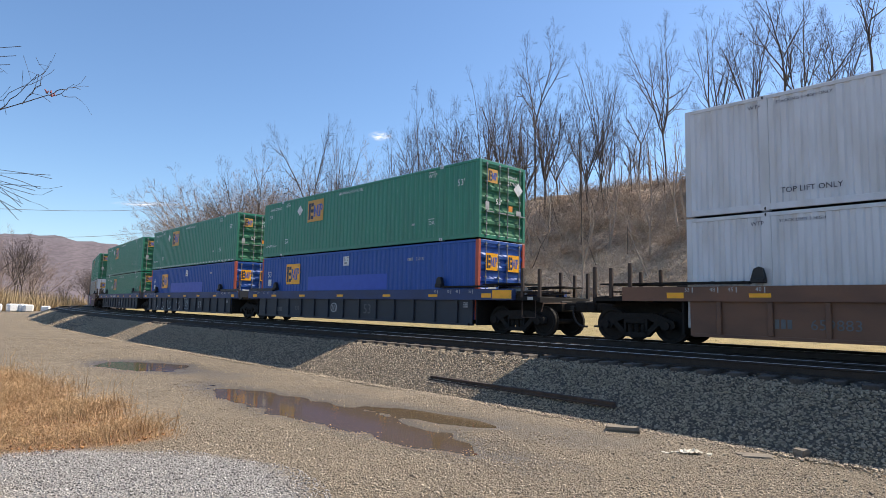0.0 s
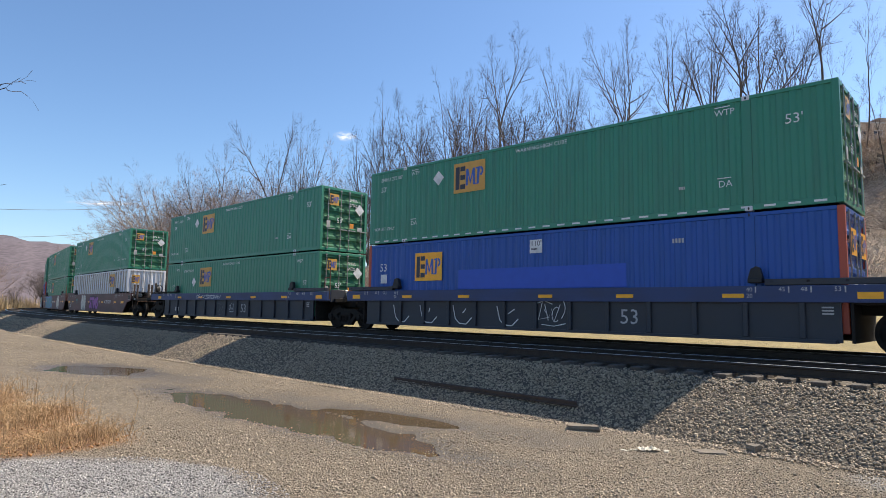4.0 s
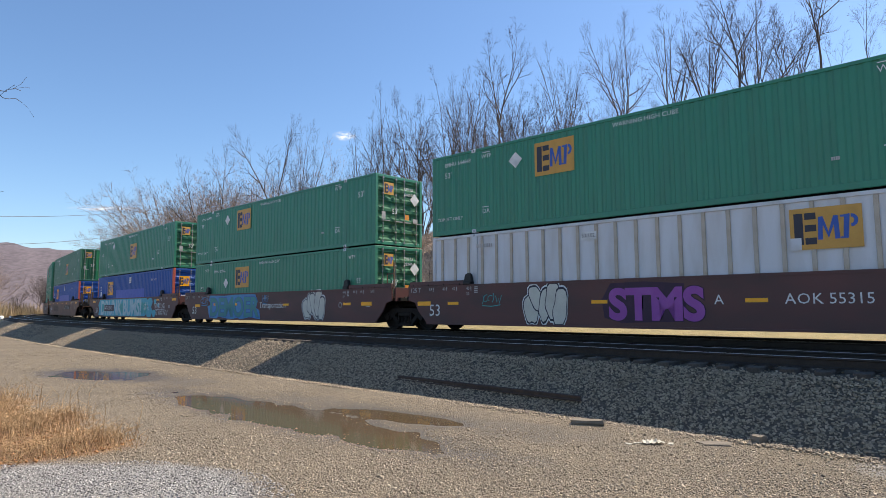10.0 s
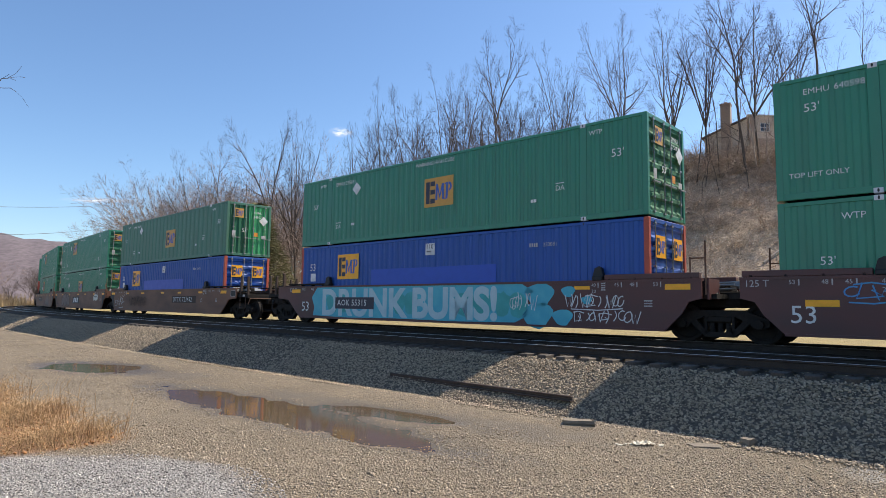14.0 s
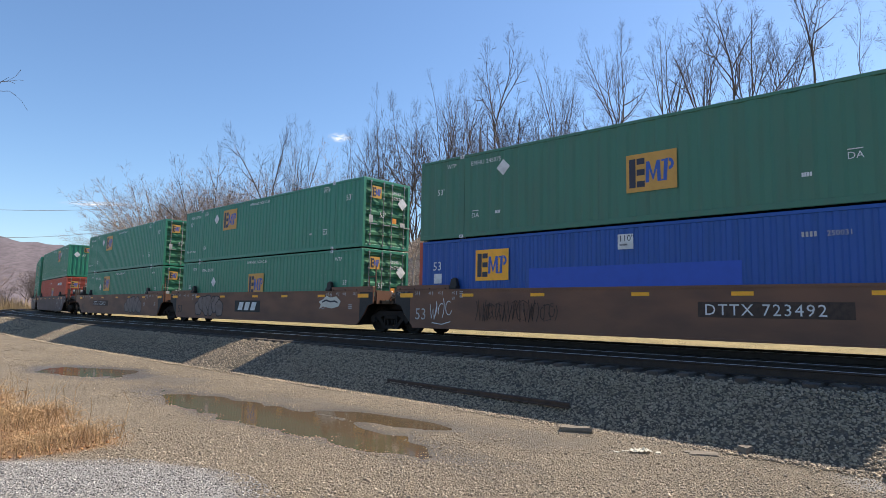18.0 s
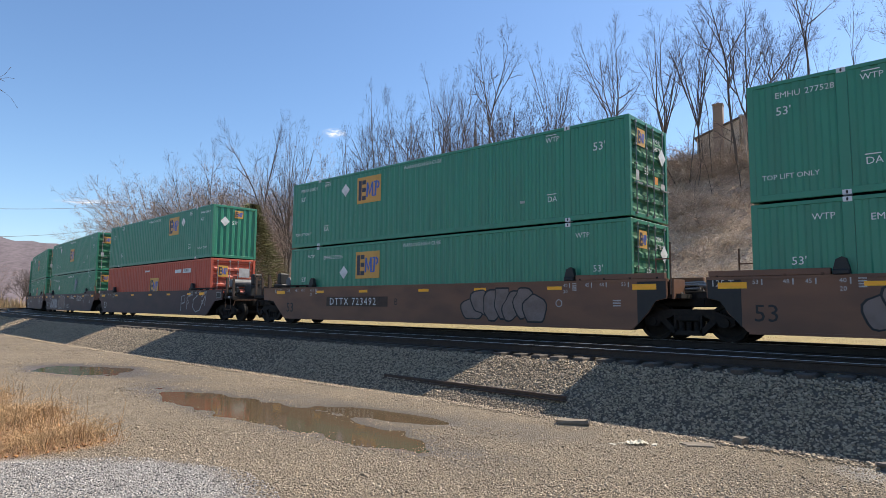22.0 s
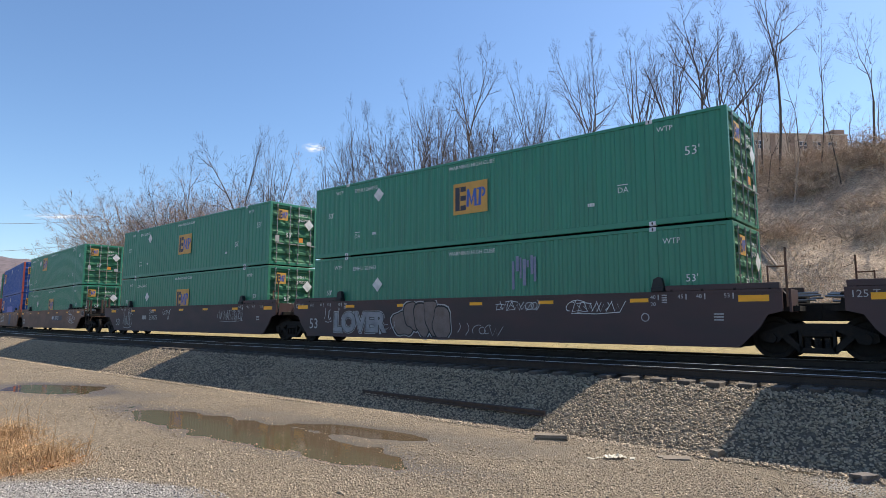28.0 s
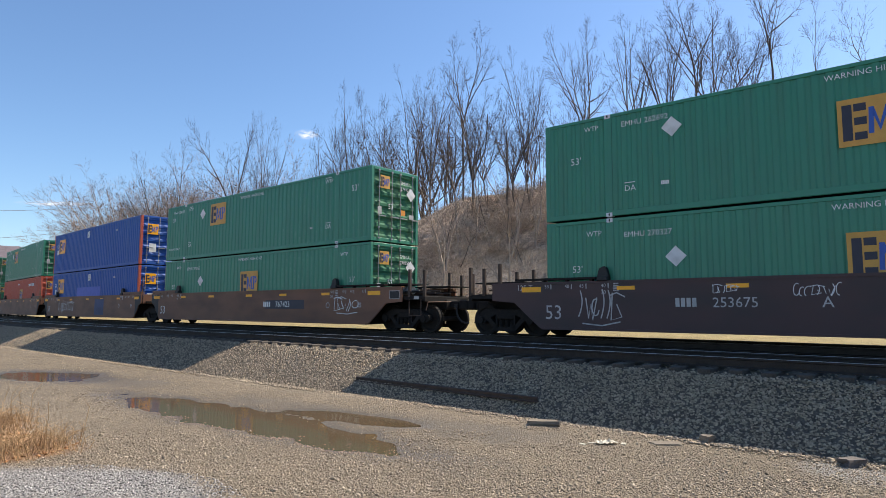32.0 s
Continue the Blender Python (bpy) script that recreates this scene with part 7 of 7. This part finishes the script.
def build_school():
    """The long low brick building on top of the bank; local x runs along its front."""
    b = thing("building", "long tan brick building with small windows on the hilltop", "building")
    b.matrix_basis = Matrix.Translation((44.7, 74.7, 22.6)) @ Matrix.Rotation(math.atan2(-.9, 18.2), 4, "Z")
    L = 18.4
    wins = [2.1, 6.1, 12.2, 14.2, 16.3]
    z0, z1, top = 2.45, 3.65, 4.5
    # front wall in pieces round the windows
    def wall():
        bm = bmesh.new()
        box(bm, 0, L, 0, .35, -2.5, z0); box(bm, 0, L, 0, .35, z1, top)
        x = 0
        for w in wins: box(bm, x, w - .65, 0, .35, z0, z1); x = w + .65
        box(bm, x, L, 0, .35, z0, z1)
        box(bm, 0, .35, .35, 12, -2.5, top); box(bm, L - .35, L, .35, 12, -2.5, top); box(bm, .35, L - .35, 11.65, 12, -2.5, top)
        return data(bm, "wall", "brick")
    part("wall", wall(), b)
    for x in (.5, 3.6, 7.9, 10.6, 13.0, 15.0, 17.6): part("pilaster", bx(f"pil{x}", "brickdark", x - .35, x + .35, -.08, -.002, -2.5, top - .05, name="pilaster"), b)
    part("band", bx("band", "brickdark", 0, L, -.05, -.002, .3, 1.5, name="band"), b)
    part("roof", bx("sroof", "roofing", .35, L - .35, .35, 11.65, top - .3, top - .15, name="roof"), b)
    part("parapet", bx("spar", "parapet", -.1, L + .1, -.12, .45, top, top + .16, name="parapet"), b)
    part("stair_head", bx("shead", "brickdark", L - 1.6, L + .1, .6, 3, top + .18, top + 1.0, name="stair_head"), b)
    for w in wins:
        def frame_mesh():
            bm = bmesh.new()
            for d in ((-.65, .65, .1, .2, z1 - .1, z1), (-.65, .65, .1, .2, z0, z0 + .1), (-.65, -.55, .1, .2, z0 + .1, z1 - .1), (.55, .65, .1, .2, z0 + .1, z1 - .1), (-.03, .03, .1, .2, z0 + .1, z1 - .1), (-.55, .55, .12, .18, 3.0, 3.06)): box(bm, *d)
            return data(bm, "window_frame", "frame")
        win = part("window", geo(("wframe",), frame_mesh), b, "white-framed window", Matrix.Translation((w, 0, 0)))
        part("pane", bx("wpane", "glass", -.55, .55, .22, .24, z0 + .1, z1 - .1, name="pane"), win, "blue sky-reflecting glass")
    # lower gabled wing with the chimney
    g = thing("building", "gabled brick wing with a square chimney on the hilltop", "building")
    g.matrix_basis = Matrix.Translation((40.3, 77.9, 22.6)) @ Matrix.Rotation(math.atan2(-3.2, 4.2), 4, "Z")
    bm = bmesh.new(); prism(bm, [(0, -2.5), (5.2, -2.5), (5.2, 4.1), (0, 2.2)], 0, 8)
    part("wall", data(bm, "wall", "brick"), g)
    bm = bmesh.new(); prism(bm, [(-.3, 2.1), (5.25, 4.15), (5.25, 4.35), (-.3, 2.3)], -.3, 8.3)
    part("roof", data(bm, "roof", "roofing"), g)
    bm = bmesh.new(); box(bm, 2.1, 3.3, -.35, .85, -2.5, 6.3); box(bm, 2.02, 3.38, -.43, .93, 6.3, 6.5); box(bm, 2.5, 2.9, 0, .4, 6.5, 6.75)
    part("chimney", data(bm, "chimney", "brickdark"), g, "brown brick chimney")


def build_distance():
    # wooded ridge
    rng = np.random.default_rng(3)
    n = 160
    az_ = np.radians(np.linspace(-75, 10, n))
    v, f = [], []
    rows = ((1500, 0.0), (1800, .5), (2100, .85), (2350, 1.0), (2700, .7))
    for r, k in rows:
        for i, a in enumerate(az_):
            d = math.degrees(a)
            h = np.interp(d, [-75, -50, -36, -31, -27, -22, -14, 10], [140, 190, 205, 207, 190, 160, 120, 90]) * 1.0
            h = h * k + 3 * math.sin(i * .5 + r) * k + rng.normal(0, 2.0) * k
            v.append((r * math.sin(a), r * math.cos(a), h - (8 if k == 0 else 0)))
    for j in range(len(rows) - 1):
        for i in range(n - 1):
            f.append((j * n + i, j * n + i + 1, (j + 1) * n + i + 1, (j + 1) * n + i))
    tagged(new("backdrop", mesh_of("backdrop", v, f, "wood_far", True)), "distant purple-brown wooded ridge", "ridge", kind="structure")
    # clouds: thin veils, soft at their edges
    cm = bpy.data.materials.new("cloud"); cm.use_nodes = True
    nn, ll = cm.node_tree.nodes, cm.node_tree.links
    nn.remove(nn["Principled BSDF"])
    co, no, ra, sq = nn.new("ShaderNodeTexCoord"), nn.new("ShaderNodeTexNoise"), nn.new("ShaderNodeTexGradient"), nn.new("ShaderNodeMath")
    no.inputs["Scale"].default_value, no.inputs["Detail"].default_value = 2.2, 6
    ra.gradient_type = "SPHERICAL"
    ll.new(co.outputs["Object"], ra.inputs[0]); ll.new(co.outputs["Object"], no.inputs[0])
    sq.operation = "MULTIPLY"
    nr = nn.new("ShaderNodeMapRange"); nr.inputs[1].default_value, nr.inputs[2].default_value, nr.inputs[4].default_value = .38, .68, 1.7
    ll.new(no.outputs[0], nr.inputs[0]); ll.new(nr.outputs[0], sq.inputs[0]); ll.new(ra.outputs[0], sq.inputs[1])
    sq.use_clamp = True
    tr, em, mx = nn.new("ShaderNodeBsdfTransparent"), nn.new("ShaderNodeEmission"), nn.new("ShaderNodeMixShader")
    em.inputs[0].default_value, em.inputs[1].default_value = (.86, .90, 1, 1), .86
    ll.new(sq.outputs[0], mx.inputs[0]); ll.new(tr.outputs[0], mx.inputs[1]); ll.new(em.outputs[0], mx.inputs[2])
    ll.new(mx.outputs[0], nn["Material Output"].inputs[0])
    M["cloud"] = cm
    for (dx, dy, dz), (w, h), turn, tilt in (((-.432, .899, .145), (150, 13), 25.7, -4), ((-.103, .995, .283), (62, 26), 5.9, 0)):
        c = tagged(new("cloud", mesh_of("cloud", [(-1, 0, -1), (1, 0, -1), (1, 0, 1), (-1, 0, 1)], [(0, 1, 2, 3)], "cloud")), "thin white streak of cloud", "cloud", kind="structure")
        c.matrix_basis = Matrix.Translation(Vector((dx, dy, dz)) * 2900) @ Matrix.Rotation(radians(turn), 4, "Z") @ Matrix.Rotation(radians(tilt), 4, "Y") @ Matrix.Diagonal((w, 1, h, 1))
    # power lines on the left
    for a, b in (((-.60, .80, .118), (-.36, .93, .150)), ((-.60, .80, .081), (-.40, .914, .110))):
        a, b = Vector(a) * 95 + Vector((0, 0, EYE)), Vector(b) * 125 + Vector((0, 0, EYE))
        pts = [a.lerp(b, i / 24) - Vector((0, 0, .7 * math.sin(math.pi * i / 24))) for i in range(25)]
        w = thing("power_line", "thin black overhead power line", "cable", "power lines")
        v, f = [], []
        for i, p in enumerate(pts):
            v += [(p.x, p.y + .032 * math.cos(t), p.z + .032 * math.sin(t)) for t in [j * math.tau / 5 for j in range(5)]]
            if i: f += [(5 * i - 5 + j, 5 * i - 5 + (j + 1) % 5, 5 * i + (j + 1) % 5, 5 * i + j) for j in range(5)]
        part("cable", mesh_of("cable", v, f, "cable"), w)
    # wrapped bales at the far edge of the yard
    rnd = random.Random(6)
    for i in range(9):
        k = i / 8
        p = Vector((-73.0 + 10 * k, 92.0 + 6.5 * k, 0)) + Vector((rnd.uniform(-.3, .3), rnd.uniform(-1, 1), 0))
        bm = bmesh.new(); box(bm, -.65, .65, -.6, .6, 0, rnd.uniform(.9, 1.3), bev=.18)
        o = thing("bale", "white plastic-wrapped bale on the yard", "bale", "white bales", me=data(bm, "bale", "bale"))
        o.matrix_basis = Matrix.Translation(p) @ Matrix.Rotation(rnd.uniform(0, 3), 4, "Z")


def lump(name, label, category, x, y, z, dims, material, seed, turn=0.0):
    """A rough rock or a slab."""
    rnd = random.Random(seed)
    bm = bmesh.new()
    box(bm, -dims[0] / 2, dims[0] / 2, -dims[1] / 2, dims[1] / 2, -.02, dims[2])
    bmesh.ops.subdivide_edges(bm, edges=bm.edges[:], cuts=2, use_grid_fill=True)
    for v in bm.verts: v.co += Vector([rnd.gauss(0, 1) * d * .05 for d in dims])
    o = thing(name, label, category, me=data(bm, name, material))
    o.matrix_basis = Matrix.Translation((x, y, z)) @ Matrix.Rotation(turn, 4, "Z")
    return o


def build_clutter():
    lump("timber_slab", "weathered broken tie slab lying on the gravel", "slab", 3.0, 10.25, .0, (.5, .22, .09), "slab", 1, -.35)
    lump("flat_stone", "flat grey stone on the gravel", "stone", 4.4, 8.7, -.01, (.42, .22, .03), "slab", 2, -.2)
    lump("rock", "dark angular rock on the gravel", "rock", 5.06, 8.75, .0, (.17, .13, .10), "slab", 3, .3)
    lump("rock", "dark flat rock on the gravel", "rock", 6.15, 7.3, .0, (.27, .18, .08), "rockdark", 4, .2)
    lump("boulder", "yellowish boulder at the yard's edge", "rock", -4.75, 6.25, .0, (.55, .4, .24), "sandstone", 5, .4)
    # scrap of plastic
    rnd = random.Random(12)
    bm = bmesh.new()
    bmesh.ops.create_grid(bm, x_segments=12, y_segments=6, size=.5)
    for v in bm.verts: v.co = Vector((v.co.x * .30, v.co.y * .16, .03 + abs(rnd.gauss(0, .03)) * (1 - min(1, v.co.length))))
    o = thing("plastic_scrap", "crumpled white plastic scrap on the gravel", "litter", me=data(bm, "plastic_scrap", "plastic"))
    o.matrix_basis = Matrix.Translation((3.5, 8.75, 0))
    for k, (x, y) in enumerate(((3.3, 8.8), (3.75, 8.72), (3.15, 8.76))): lump("paper_scrap", "small pale scrap on the gravel", "litter", x, y, 0, (.12, .06, .02), "plastic", 20 + k, k)
    # an old rail left on the ballast shoulder
    a, b = Vector((-.207, 15.10, .225)), Vector((3.20, 11.32, .225))
    bm = bmesh.new()
    h = (b - a).length / 2
    box(bm, -h, h, -.033, .033, .07, .10, bev=.008); box(bm, -h, h, -.01, .01, .02, .07); box(bm, -h, h, -.07, .07, 0, .02)
    o = thing("old_rail", "rusty length of old rail lying on the ballast", "rail", me=data(bm, "old_rail", "darkrust"))
    o.matrix_basis = Matrix.Translation((a + b) / 2) @ (b - a).to_track_quat("X", "Z").to_matrix().to_4x4()


build_sapling()
build_school()
build_distance()
build_clutter()

motions()
